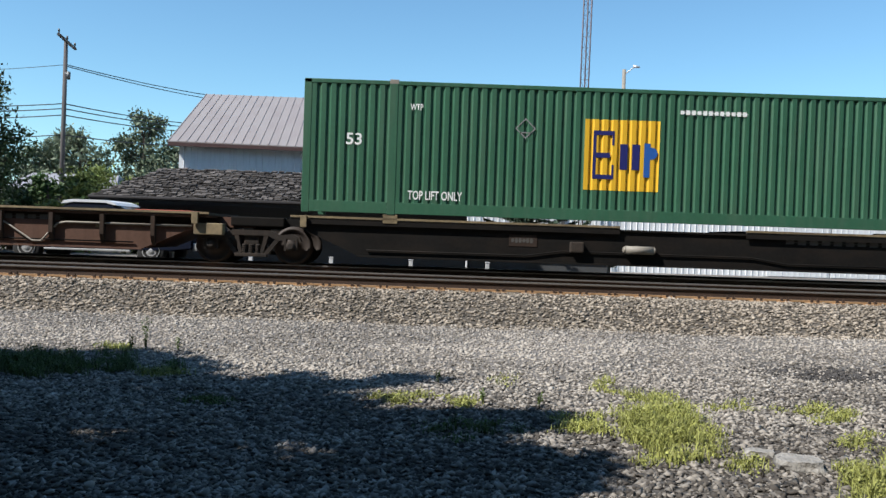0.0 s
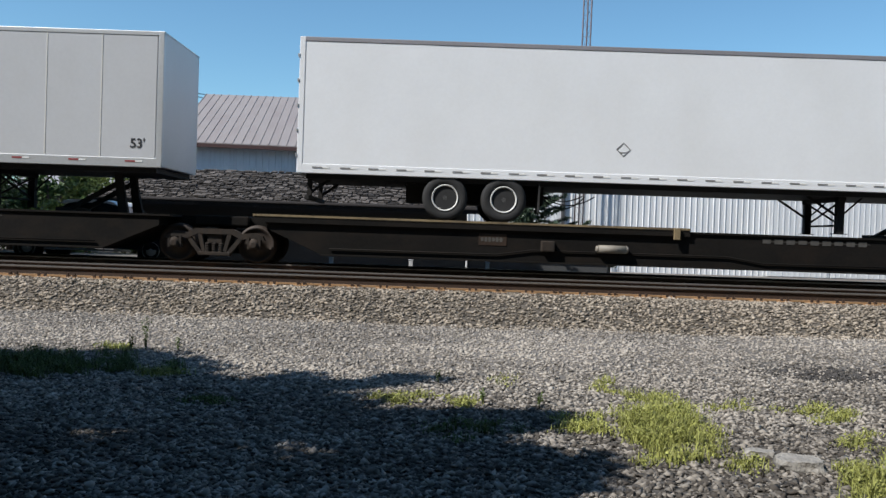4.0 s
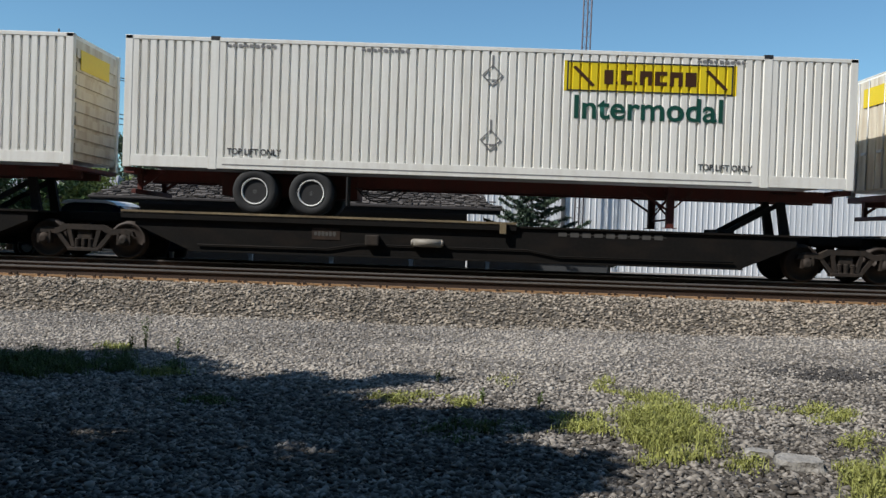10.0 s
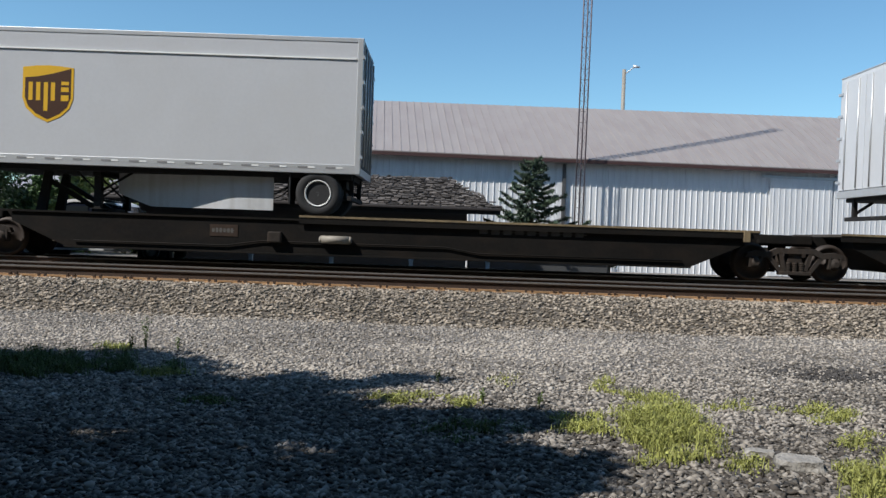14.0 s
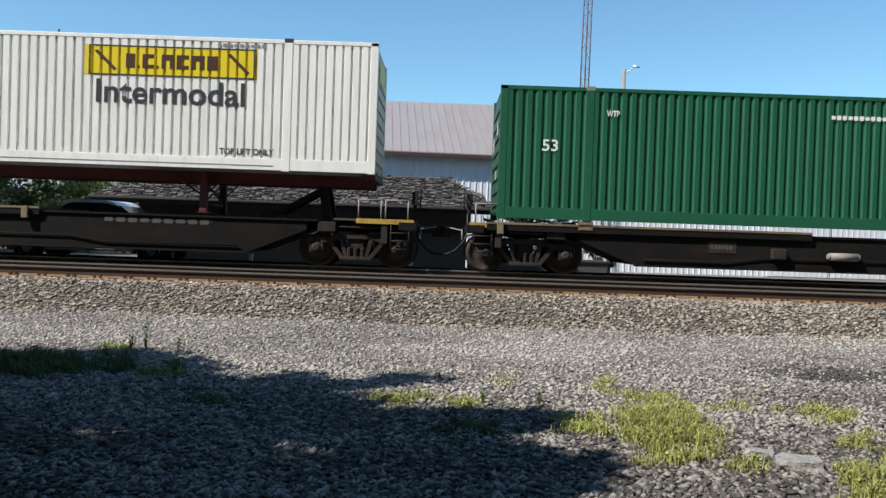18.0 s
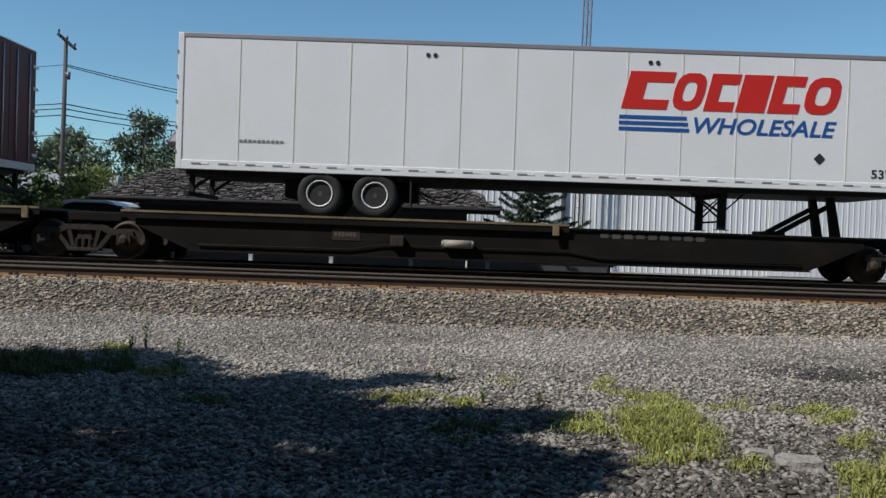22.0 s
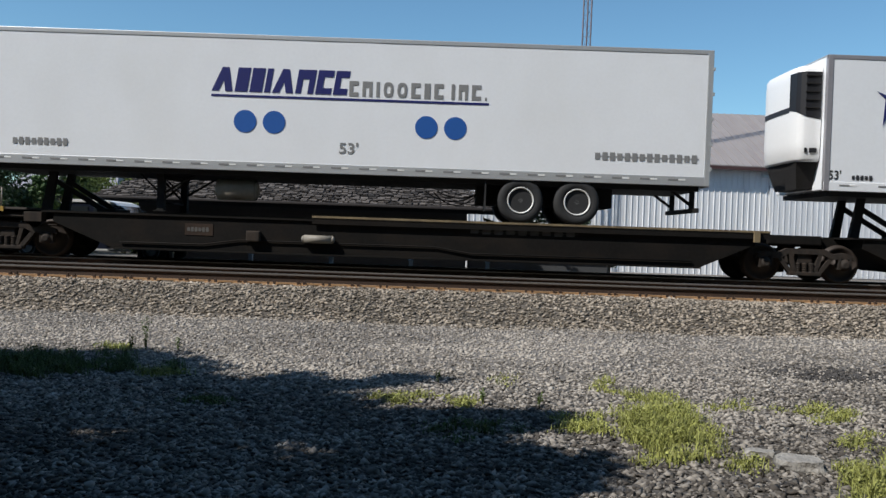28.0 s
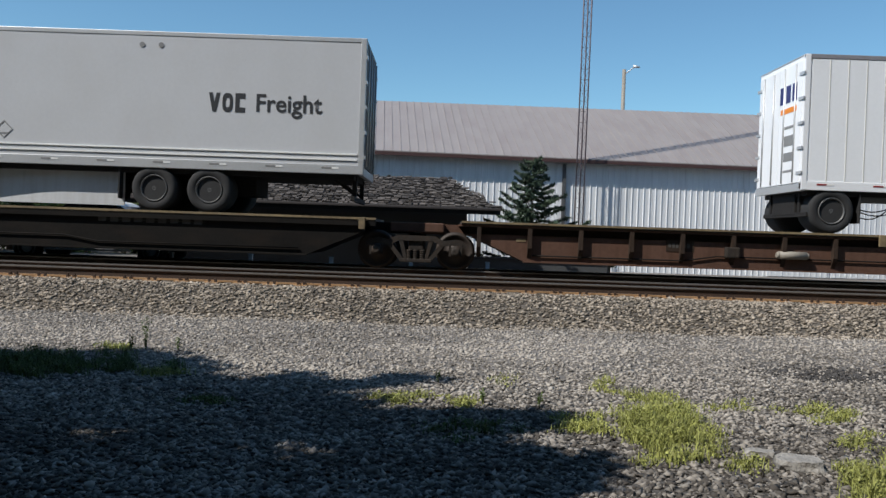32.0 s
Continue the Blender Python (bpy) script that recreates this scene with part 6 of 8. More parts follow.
def cooling_unit(ob, xf, e, base, top):
    """Refrigeration unit on a trailer's nose: rounded white shell, black louvred sides, dark tapered box below."""
    plan = [(0.0, -1.06), (0.34, -1.06), (0.44, -1.0), (0.49, -0.88), (0.52, -0.6), (0.53, 0.0)]
    plan += [(a, -y) for a, y in plan[-2::-1]]
    levels = [(base + 0.66, 0.90), (base + 0.72, 0.97), (base + 1.1, 1.0), (top - 0.46, 1.0), (top - 0.28, 0.98), (top - 0.20, 0.90)]
    bm = bmesh.new()
    rings = [[bm.verts.new((xf + e * a * k, y * (0.5 + 0.5 * k), z)) for a, y in plan] for z, k in levels]
    for p, q in zip(rings, rings[1:]):
        for i in range(len(plan) - 1):
            bm.faces.new((p[i], p[i + 1], q[i + 1], q[i])).smooth = True
    bm.faces.new(rings[0])
    bm.faces.new(rings[-1])
    shell = part("cooling_unit", bm, UNITWHITE, ob, "white refrigeration unit")

    def wrap(name, i0, i1, zlo, zhi, out, mat):
        bm = bmesh.new()
        lo = [bm.verts.new((xf + e * (plan[i][0] + (out if i > 1 else 0.01)), plan[i][1] - out * (1 if i < 4 else 0), zlo(i))) for i in range(i0, i1)]
        hi = [bm.verts.new((v.co.x, v.co.y, zhi)) for v in lo]
        for k in range(len(lo) - 1):
            bm.faces.new((lo[k], lo[k + 1], hi[k + 1], hi[k]))
        return part(name, bm, mat, shell)

    wrap("unit_grille", 0, 5, lambda i: top - 1.40 + 0.06 * i, top - 0.34, 0.008, PLASTIC)
    wrap("unit_band", 4, len(plan) - 2, lambda i: top - 1.20, top - 1.08, 0.008, PLASTIC)
    for k in range(5):
        z = top - 1.16 + k * 0.18
        part("louvre", bmbox(min(xf + e * 0.04, xf + e * 0.37), max(xf + e * 0.04, xf + e * 0.37), -1.095, -1.06, z, z + 0.03, 0.006), DARKSTEEL, shell)
    for a, w in ((0.08, 0.16), (0.30, 0.05)):
        part("unit_slot", bmbox(min(xf + e * a, xf + e * (a + w)), max(xf + e * a, xf + e * (a + w)), -1.072, -1.05, base + 0.86, base + 0.96), PLASTIC, shell)
    bm = bmesh.new()
    lo = [bm.verts.new((xf + e * a, y, base + 0.06)) for a, y in ((0.0, -0.7), (0.30, -0.6), (0.30, 0.6), (0.0, 0.7))]
    hi = [bm.verts.new((xf + e * a, y, base + 0.70)) for a, y in ((0.0, -0.98), (0.44, -0.86), (0.44, 0.86), (0.0, 0.98))]
    for i in range(4):
        bm.faces.new((lo[i], lo[(i + 1) % 4], hi[(i + 1) % 4], hi[i]))
    bm.faces.new(lo)
    bm.faces.new(hi)
    part("unit_lower_box", bm, DARKSTEEL, shell)


def prism_yz(bm, x0, x1, h):
    """One horizontal pressing of a ribbed wall."""
    pts = [(-HALF + 0.03, 0.0), (-HALF + 0.022, 0.004), (-HALF + 0.002, 0.03), (-HALF + 0.002, h - 0.02), (-HALF + 0.022, h)]
    a = [bm.verts.new((x0, y, z)) for y, z in pts]
    b = [bm.verts.new((x1, y, z)) for y, z in pts]
    for i in range(len(pts) - 1):
        bm.faces.new((a[i], b[i], b[i + 1], a[i + 1]))

# -- well car units --
def well_rib(bm):
    prism(bm, [(-0.055, 0.34), (0.055, 0.34), (0.055, 1.42), (-0.055, 1.42)], -1.47, -1.31)


GRIMYELLOW = material("grimy_yellow_paint", (0.20, 0.115, 0.03), 0.7, var=0.3, dirt=(0.05, 0.035, 0.02), streak=0.8, spec=0.25)
RAILPALE = material("pale_rail_paint", (0.30, 0.25, 0.17), 0.6, var=0.2)
SAFETYDULL = material("end_box_yellow", (0.42, 0.25, 0.04), 0.6, var=0.2, dirt=(0.12, 0.075, 0.035), streak=0.75)


def well_unit(sl, sr, left, right, c0, marks):
    """A yellow double-stack well between two joints; c0: start of the container bay."""
    n = sr - sl
    car = rolling("well_car_unit", sl, "weathered yellow steel well car unit with ribbed sides", "railway car", "well car units of the train")
    a, b = c0 - sl - 0.12, c0 - sl + 16.27            # the well
    part("side_sheet", bmbox(a, b, -1.33, -1.30, 0.34, 1.45), YELLOWCAR, car)
    part("far_side_sheet", bmbox(a, b, 1.30, 1.33, 0.34, 1.45), YELLOWCAR, car)
    part("floor", bmbox(a, b, -1.3, 1.3, 0.29, 0.34), YELLOWCAR, car)
    part("bottom_sill", bmbox(a + 0.3, b - 0.3, -1.42, -1.30, 0.27, 0.36, 0.01), YELLOWCAR, car)
    part("top_chord", bmbox(a + 1.9, b - 1.9, -1.53, -1.29, 1.44, 1.66, 0.015), YELLOWCAR, car)
    part("far_top_chord", bmbox(a - 0.4, b + 0.4, 1.29, 1.46, 1.44, 1.60, 0.015), YELLOWCAR, car)
    for x0, x1 in ((a - 0.45, a + 1.9), (b - 1.9, b + 0.45)):
        part("end_chord", bmbox(x0, x1, -1.53, -1.27, 1.40, 1.56, 0.015), YELLOWCAR, car)
    rib = cached("well_rib", well_rib, YELLOWCAR)
    u = a + 0.95
    while u < b - 0.4:
        piece("rib", rib, car, pose(u, 0, 0))
        u += 1.03
    for x in (a + 0.10 + 1.98, b - 0.1 - 1.98):
        lt = part("lock_post", bmbox(x - 0.12, x + 0.12, -1.50, -1.30, 0.36, 1.45, 0.01), YELLOWCAR, car)
        part("box_guide", bmbox(x - 0.07, x + 0.07, -1.54, -1.33, 1.62, 1.80, 0.015), PALEINK, lt, "pale container guide")
        for z in (1.2, 1.02):
            bars(lt, x - 0.06, x + 0.06, z, z + 0.09, INK, 2, -1.508)
    for x in (a + 1.15, b - 2.0):
        part("stencil_panel", bmprism(rect(x, x + 0.85, 0.36, 0.50), -1.334, -1.331), BRICKRED, car)
    # black end panels and figures
    letter(car, "53", b - 1.82, b - 1.22, 0.60, 0.98, INK, -1.336)
    if marks != "I":
        part("data_panel", bmprism(rect(a + 0.04, a + 0.92, 0.50, 1.43), -1.336, -1.332), INK, car, "black data panel")
        letter(car, "125T", a + 0.08, a + 0.8, 0.56, 0.80, SIGNWHITE, -1.340)
        bars(car, a + 0.12, a + 0.24, 1.02, 1.12, GREYINK, 2, -1.340)
        bars(car, a + 0.66, a + 0.78, 1.02, 1.12, GREYINK, 2, -1.340)
        for q in (a + 0.04, b - 0.95):
            part("stencil_panel", bmprism(rect(q, q + 0.88, 0.36, 0.497), -1.334, -1.331), BRICKRED, car)
        part("data_panel", bmprism(rect(b - 0.95, b - 0.03, 0.50, 1.43), -1.336, -1.332), INK, car, "black data panel")
        for z in (0.62, 0.74, 0.86, 1.0):
            bars(car, b - 0.68, b - 0.25, z, z + 0.05, SIGNWHITE, 5, -1.340)
    for x, w in ((a + 2.5, 0.5), (a + 3.5, 0.55), (a + 4.6, 0.5)):
        for z in (0.78, 0.92):
            bars(car, x, x + w, z, z + 0.06, INK, 6, -1.336)
    part("notice_plate", bmprism(rect(a + 5.45, a + 5.9, 0.72, 0.98), -1.337, -1.331), SIGNWHITE, car)
    if marks == "H":
        blocks(car, [1, 1, 1.1], a + 9.3, a + 11.3, 0.52, 1.06, BRICKRED, 0.0, 0.25, -1.336, kinds="TTV")
        part("check_mark", bmprism([(a + 6.6, 1.0), (a + 6.75, 1.02), (a + 6.9, 0.86), (a + 7.25, 1.06), (a + 6.95, 0.76)], -1.336, -1.332), SIGNWHITE, car)
    else:
        x = a + (11.4 if marks == "G" else 2.6)
        part("number_panel", bmprism(rect(x, x + 1.7, 0.80, 1.0), -1.335, -1.332), INK, car)
        bars(car, x + 0.1, x + 1.6, 0.83, 0.97, SIGNWHITE, 9, -1.339)
        bars(car, a + 6.5, a + 7.1, 0.80, 0.92, BRICKRED, 4, -1.336)
    if marks == "I":
        for q in ((5.6, 0.55), (5.85, 0.58), (6.1, 0.55)):
            bm = bmesh.new()
            for i in range(14):
                t0, t1 = i * math.tau / 14, (i + 1) * math.tau / 14
                rod(bm, (a + q[0] + 0.1 * math.cos(t0), -1.34, q[1] + 0.3 + 0.11 * math.sin(t0)), (a + q[0] + 0.1 * math.cos(t1), -1.34, q[1] + 0.3 + 0.11 * math.sin(t1)), 0.018, 4)
            part("paint_scrawl", bm, SIGNWHITE, car)
    # ends: sloping side over the truck, platform, ladder and rails
    for end, u, d, e in ((left, 0.0, 1, a), (right, n, -1, b)):
        X = lambda q: u + d * q
        g = abs(e - u)
        bm = bmesh.new()
        curve = [(g, 0.36), (g - 0.10, 0.54), (g - 0.26, 0.74), (g - 0.50, 0.88), (g - 0.80, 0.94), (g - 1.05, 0.95)]
        prism(bm, [(X(q), z) for q, z in curve] + [(X(g - 1.05), 1.12), (X(g - 0.3), 1.42), (X(g), 1.44)], -1.32, -1.28)
        part("end_gusset", bm, YELLOWCAR, car)
        bm = bmesh.new()
        for (q0, z0), (q1, z1) in zip(curve, curve[1:]):
            prism(bm, [(X(q0), z0), (X(q1), z1), (X(q1), z1 + 0.05), (X(q0) + d * 0.04, z0 + 0.05)], -1.47, -1.27)
        part("wheel_arch_flange", bm, YELLOWCAR, car)
        bm = bmesh.new()
        prism(bm, [(X(g + 0.02), 0.34), (X(g + 0.02), 1.42), (X(g - 0.12), 1.42), (X(g - 0.12), 0.34)], -1.28, 1.28)
        part("bulkhead", bm, YELLOWCAR, car)
        part("bolster_box", bmbox(min(X(0.15), X(g)), max(X(0.15), X(g)), -0.55, 0.55, 0.84, 1.10, 0.02), DARKSTEEL, car)
        out = 0.3 if end == "A" else g - 1.75
        part("end_box", bmbox(min(X(out), X(g - 0.3)), max(X(out), X(g - 0.3)), -1.42, -0.9, 1.14, 1.46, 0.02), SAFETYDULL, car)
        part("yellow_cap", bmbox(min(X(out + 0.05), X(g - 0.4)), max(X(out + 0.05), X(g - 0.4)), -1.43, -0.9, 1.46, 1.485, 0.008), SAFETY, car)
        part("end_leg", bmbox(min(X(out), X(out + 0.18)), max(X(out), X(out + 0.18)), -1.40, -1.2, 0.72, 1.14, 0.01), SAFETYDULL, car)
        bm = bmesh.new()
        for q in (g - 1.35, g - 0.95):
            rod(bm, (X(q), -1.38, 0.45), (X(q), -1.38, 1.15 if end == "A" else 2.05), 0.014, 6)
        for z in (0.46, 0.70, 0.92, 1.1):
            rod(bm, (X(g - 1.35), -1.38, z), (X(g - 0.95), -1.38, z), 0.012, 6)
        part("ladder", bm, RAILPALE, car, "pale grey ladder")
        part("end_deck", bmbox(min(X(0.7), X(g - 0.3)), max(X(0.7), X(g - 0.3)), -1.35, 1.35, 1.08, 1.14, 0.01), GRIMYELLOW, car)
        for q in (g - 1.5, g - 1.0):
            bm = bmesh.new()
            rod(bm, (X(q), -1.30, 1.1), (X(q), -1.30, 2.35), 0.011, 6)
            rod(bm, (X(q), -0.7, 1.1), (X(q), -0.7, 2.35), 0.011, 6)
            rod(bm, (X(q), -1.30, 2.35), (X(q), -0.7, 2.35), 0.011, 6)
            part("hand_rail", bm, RAILPALE, car, "pale grey hand rail")
        if end == "A":
            if d > 0:
                truck(car, 0.0, DARKSTEEL)
        else:
            truck(car, X(2.0), DARKSTEEL)
            for q in (0.75, 1.25):
                bm = bmesh.new()
                tube(bm, [(X(q), -1.3, 1.1), (X(q), -1.3, 1.95), (X(q + 0.38), -1.3, 1.95), (X(q + 0.38), -1.3, 1.1)], 0.012)
                part("hand_rail", bm, RAILPALE, car, "pale grey hand rail")
            part("brake_stand", bmbox(min(X(0.6), X(0.78)), max(X(0.6), X(0.78)), -0.78, -0.58, 1.1, 1.8, 0.02), DARKSTEEL, car)
            part("brake_box", bmbox(min(X(0.9), X(1.6)), max(X(0.9), X(1.6)), -1.1, -0.4, 1.14, 1.34, 0.03), RUSTSTEEL, car, "rusty brake gear box")
            part("side_sill", bmbox(min(X(0.6), X(g - 1.0)), max(X(0.6), X(g - 1.0)), -1.36, -1.28, 0.92, 1.08, 0.01), GRIMYELLOW, car)
            bm = bmesh.new()
            box(bm, min(X(0.06), X(0.8)), max(X(0.06), X(0.8)), -0.1, 0.1, 0.82, 0.98, 0.02)
            box(bm, min(X(-0.05), X(0.22)), max(X(-0.05), X(0.22)), -0.19, 0.19, 0.74, 1.02, 0.03)
            part("coupler", bm, RUSTSTEEL, car)
    return car


RUSTPALE = material("rust_pale", (0.60, 0.44, 0.20), 0.7, var=0.25, big=2)


# -- painted markings of the loads --
def on_ridges(bm, x, w, z0, z1, pitch):
    """Paint that follows the pressings of the middle bay of a container's side."""
    n = round(12.01 / pitch)
    p = 12.01 / n
    k0, k1 = round((x - 2.07) / p), round((x + w - 2.07) / p)
    corrugated(bm, 2.07 + k0 * p, 2.07 + k1 * p, z0, z1, -HALF - 0.001, p, 0.034, NARROW if pitch == 0.2 else (0.46, 0.62, 0.84))


def top_lift(ob, base, mat, xs=((2.3, 3.5), (12.7, 13.9))):
    for x0, x1 in xs:
        letter(ob, "TOP LIFT ONLY", x0, x1, base + 0.34, base + 0.48, mat)


def green_box_art(x, z, w, h, tag_x, tag_r, side=True, top_text=8.3):
    def art(ob, base, top):
        bm = bmesh.new()
        on_ridges(bm, x, w, base + z, base + z + h, 0.206)
        part("yellow_panel", bm, GOLD, ob, "yellow painted panel with a plain mark")
        y = -HALF - 0.006
        for r0, r1, q0, q1 in ((0.08, 0.12, 0.16, 0.84), (0.122, 0.36, 0.78, 0.84), (0.122, 0.36, 0.16, 0.22), (0.122, 0.31, 0.46, 0.53), (0.332, 0.36, 0.222, 0.36), (0.332, 0.36, 0.64, 0.778)):
            plate(ob, rect(x + r0 * w, x + r1 * w, base + z + q0 * h, base + z + q1 * h), NAVY, y, "logo_shape")
        for f in (0.44, 0.60):
            plate(ob, rect(x + f * w, x + (f + 0.1) * w, base + z + 0.3 * h, base + z + 0.66 * h), NAVY if z < 1 else BLUE, y, "logo_shape")
        plate(ob, rect(x + 0.76 * w, x + 0.84 * w, base + z + 0.2 * h, base + z + 0.68 * h), BLUE, y, "logo_shape")
        plate(ob, disc(x + 0.86 * w, base + z + 0.54 * h, 0.08 * w, 12), BLUE, y - 0.002, "logo_shape")
        letter(ob, "53", 0.95, 1.30, base + 1.52, base + 1.78, SIGNWHITE)
        if side:
            letter(ob, "53", 15.0, 15.35, base + 1.52, base + 1.78, SIGNWHITE)
            bars(ob, 14.65, 15.85, base + 2.05, base + 2.2, SIGNWHITE, 10)
        diamond(ob, tag_x, base + tag_r, 0.23, PALEINK if z < 1 else SIGNWHITE)
        for q in (2.35, 13.55):
            letter(ob, "WTP", q, q + 0.28, base + 2.32, base + 2.46, SIGNWHITE)
        bars(ob, top_text, top_text + 1.5, base + 2.42, base + 2.52, SIGNWHITE, 12)
        if z < 1:
            letter(ob, "TOP LIFT ONLY", 2.35, 3.55, base + 0.35, base + 0.55, SIGNWHITE)
        # placards on the end doors
        for yy, zz, hh in ((-0.85, 1.9, 0.3), (0.35, 1.6, 0.35), (-0.7, 0.9, 0.2)):
            part("end_print", bmbox(-0.014, -0.004, yy, yy + 0.3, base + zz, base + zz + hh), PALEINK, ob)
    return art


def yellow_panel_art(x, ink, rust=False, placards=((8.1, 2.27), (8.1, 0.85))):
    def art(ob, base, top):
        bm = bmesh.new()
        on_ridges(bm, x, 3.66, base + 2.0, base + 2.66, 0.2)
        part("yellow_panel", bm, LOGOYELLOW, ob, "yellow panel with plain black marks")
        y = -HALF - 0.006
        for z in (2.0, 2.63):
            plate(ob, rect(x, x + 3.66, base + z, base + z + 0.03), INK, y, "panel_border")
        for q in (x, x + 3.63):
            plate(ob, rect(q, q + 0.03, base + 2.0, base + 2.66), INK, y, "panel_border")
        blocks(ob, [0.7, 0.15, 0.9, 0.15, 0.95, 0.95, 1.0, 0.85], x + 0.82, x + 2.85, base + 2.17, base + 2.48, BROWN, 0.0, 0.22, y, kinds="BDZDNZNB")
        for q in (0.12, 3.05):
            plate(ob, [(x + q, base + 2.52), (x + q + 0.07, base + 2.55), (x + q + 0.5, base + 2.14), (x + q + 0.44, base + 2.1)], BROWN, y, "logo_shape")
        letter(ob, "Intermodal", x + 0.18, x + 3.46, base + 1.39, base + 1.91, ink, y)
        top_lift(ob, base, INK)
        for px, pz in placards:
            diamond(ob, px, base + pz, 0.24, PALEINK, -HALF - 0.0130)
            plate(ob, rect(px - 0.02, px + 0.02, base + pz + 0.2, base + pz + 0.45), GREYINK, -HALF - 0.0060, "holder_stem")
        for q in (2.25, 5.2, 12.6):
            bars(ob, q, q + 1.1, base + 2.70, base + 2.77, GREYINK, 9)
        part("rail_slot", bmbox(2.2, 13.9, -HALF - 0.004, -HALF, base + 0.10, base + 0.125), GREYINK, ob)
        if rust:
            bm = bmesh.new()
            on_ridges(bm, 5.7, 2.2, base + 0.27, base + 2.81, 0.2)
            part("rust_run", bm, RUSTRUN, ob, "broad run of orange rust that fades to one side")
            part("rust_run", bmbox(5.0, 8.2, -HALF - 0.004, -HALF + 0.02, base + 0.03, base + 0.265), RUSTRUN, ob)
            part("rust_run", bmbox(5.4, 7.6, -HALF - 0.008, -HALF + 0.02, base + 2.83, base + 2.895), RUSTRUN, ob)
            part("rust_run", bmbox(2.0, 2.25, -HALF - 0.008, -HALF, base + 0.02, base + 0.26), RUSTPALE, ob)
        # yellow panel on the gable end
        part("end_panel", bmbox(-0.014, -0.004, -0.95, 0.6, base + 2.15, base + 2.6), LOGOYELLOW, ob)
        part("end_panel", bmbox(16.154, 16.164, -0.95, 0.6, base + 2.15, base + 2.6), LOGOYELLOW, ob)
    return art


def striped_head_art(ob, base, top):
    blocks(ob, [0.9, 0.35, 0.8, 0.85, 0.55], 5.3, 7.75, base + 1.60, base + 2.45, SIGNGREEN, 0.06, 0.2, kinds="TBRRB")
    y = -HALF - 0.0080
    # striped head as plain curved strokes
    for k, (cx, cz, r, a0, a1) in enumerate(((8.55, 1.95, 0.78, 0.3, 3.0), (8.6, 1.9, 0.55, 0.5, 2.8), (8.7, 1.95, 0.36, 0.2, 2.6), (9.1, 1.75, 0.32, 3.6, 6.0), (8.0, 2.3, 0.9, 3.5, 4.9), (9.2, 2.05, 0.22, -1.2, 1.4))):
        bm = bmesh.new()
        for i in range(10):
            t0, t1 = a0 + (a1 - a0) * i / 10, a0 + (a1 - a0) * (i + 1) / 10
            w = 0.045
            p = [(cx + (r - w) * math.cos(t0), base + cz + (r - w) * 0.62 * math.sin(t0)), (cx + (r - w) * math.cos(t1), base + cz + (r - w) * 0.62 * math.sin(t1)),
                 (cx + (r + w) * math.cos(t1), base + cz + (r + w) * 0.62 * math.sin(t1)), (cx + (r + w) * math.cos(t0), base + cz + (r + w) * 0.62 * math.sin(t0))]
            prism(bm, p, y - 0.002 * k, y - 0.002 * k + 0.005)
        part("logo_shape", bm, SIGNGREEN, ob)
    blocks(ob, [0.9, 0.8, 0.8, 0.3], 5.15, 6.95, base + 0.62, base + 1.22, NAVY, 0.08, 0.2, kinds="ZRRB")
    blocks(ob, [0.85, 0.8, 0.8, 0.5, 0.75, 0.7, 0.7], 7.2, 10.35, base + 0.56, base + 1.16, NAVY, 0.08, 0.2, kinds="ZVRBRZZ")
    for z in (0.66, 0.84, 1.02):
        plate(ob, rect(10.2, 10.9 - (z - 0.66) * 0.6, base + z, base + z + 0.035), NAVY)
    top_lift(ob, base, INK)
    bars(ob, 2.3, 3.4, base + 2.65, base + 2.73, GREYINK, 9)
    bars(ob, 12.7, 13.8, base + 2.65, base + 2.73, GREYINK, 9)
    letter(ob, "WTP", 1.5, 1.8, base + 2.5, base + 2.64, INK)
    diamond(ob, 14.6 if ob.get("flip") else 1.55, base + 0.62, 0.24, GREYINK)


def shield(ob, x, z):
    """A brown and gold shield mark 1.12 m wide."""
    w, h = 1.12, 1.25
    out = [(0, 0.96), (0.25, 0.99), (0.5, 1.0), (0.75, 0.99), (1, 0.96), (1, 0.42), (0.93, 0.25), (0.75, 0.1), (0.5, 0.0), (0.25, 0.1), (0.07, 0.25), (0, 0.42)]
    plate(ob, [(x + a * w, z + b * h) for a, b in out], GOLD, -HALF - 0.0060, "logo_shape")
    inn = [(0.05, 0.78), (0.3, 0.80), (0.6, 0.86), (0.95, 0.95), (0.95, 0.43), (0.88, 0.27), (0.73, 0.15), (0.5, 0.05), (0.27, 0.15), (0.12, 0.27), (0.05, 0.43)]
    plate(ob, [(x + a * w, z + b * h) for a, b in inn], BROWN, -HALF - 0.0090, "logo_shape")
    for a, b0, b1 in ((0.12, 0.38, 0.70), (0.27, 0.38, 0.70), (0.42, 0.20, 0.70), (0.56, 0.38, 0.70), (0.76, 0.38, 0.48), (0.76, 0.54, 0.62), (0.76, 0.66, 0.72)):
        plate(ob, rect(x + a * w, x + (a + (0.08 if a < 0.7 else 0.15)) * w, z + b0 * h, z + b1 * h), GOLD, -HALF - 0.0110, "logo_shape")


def lined(ob, L, base, top, zs):
    for z in zs:
        plate(ob, rect(0.15, L - 0.15, z, z + 0.03), SIGNWHITE, -HALF - 0.02, "pressed_line", 0.02)


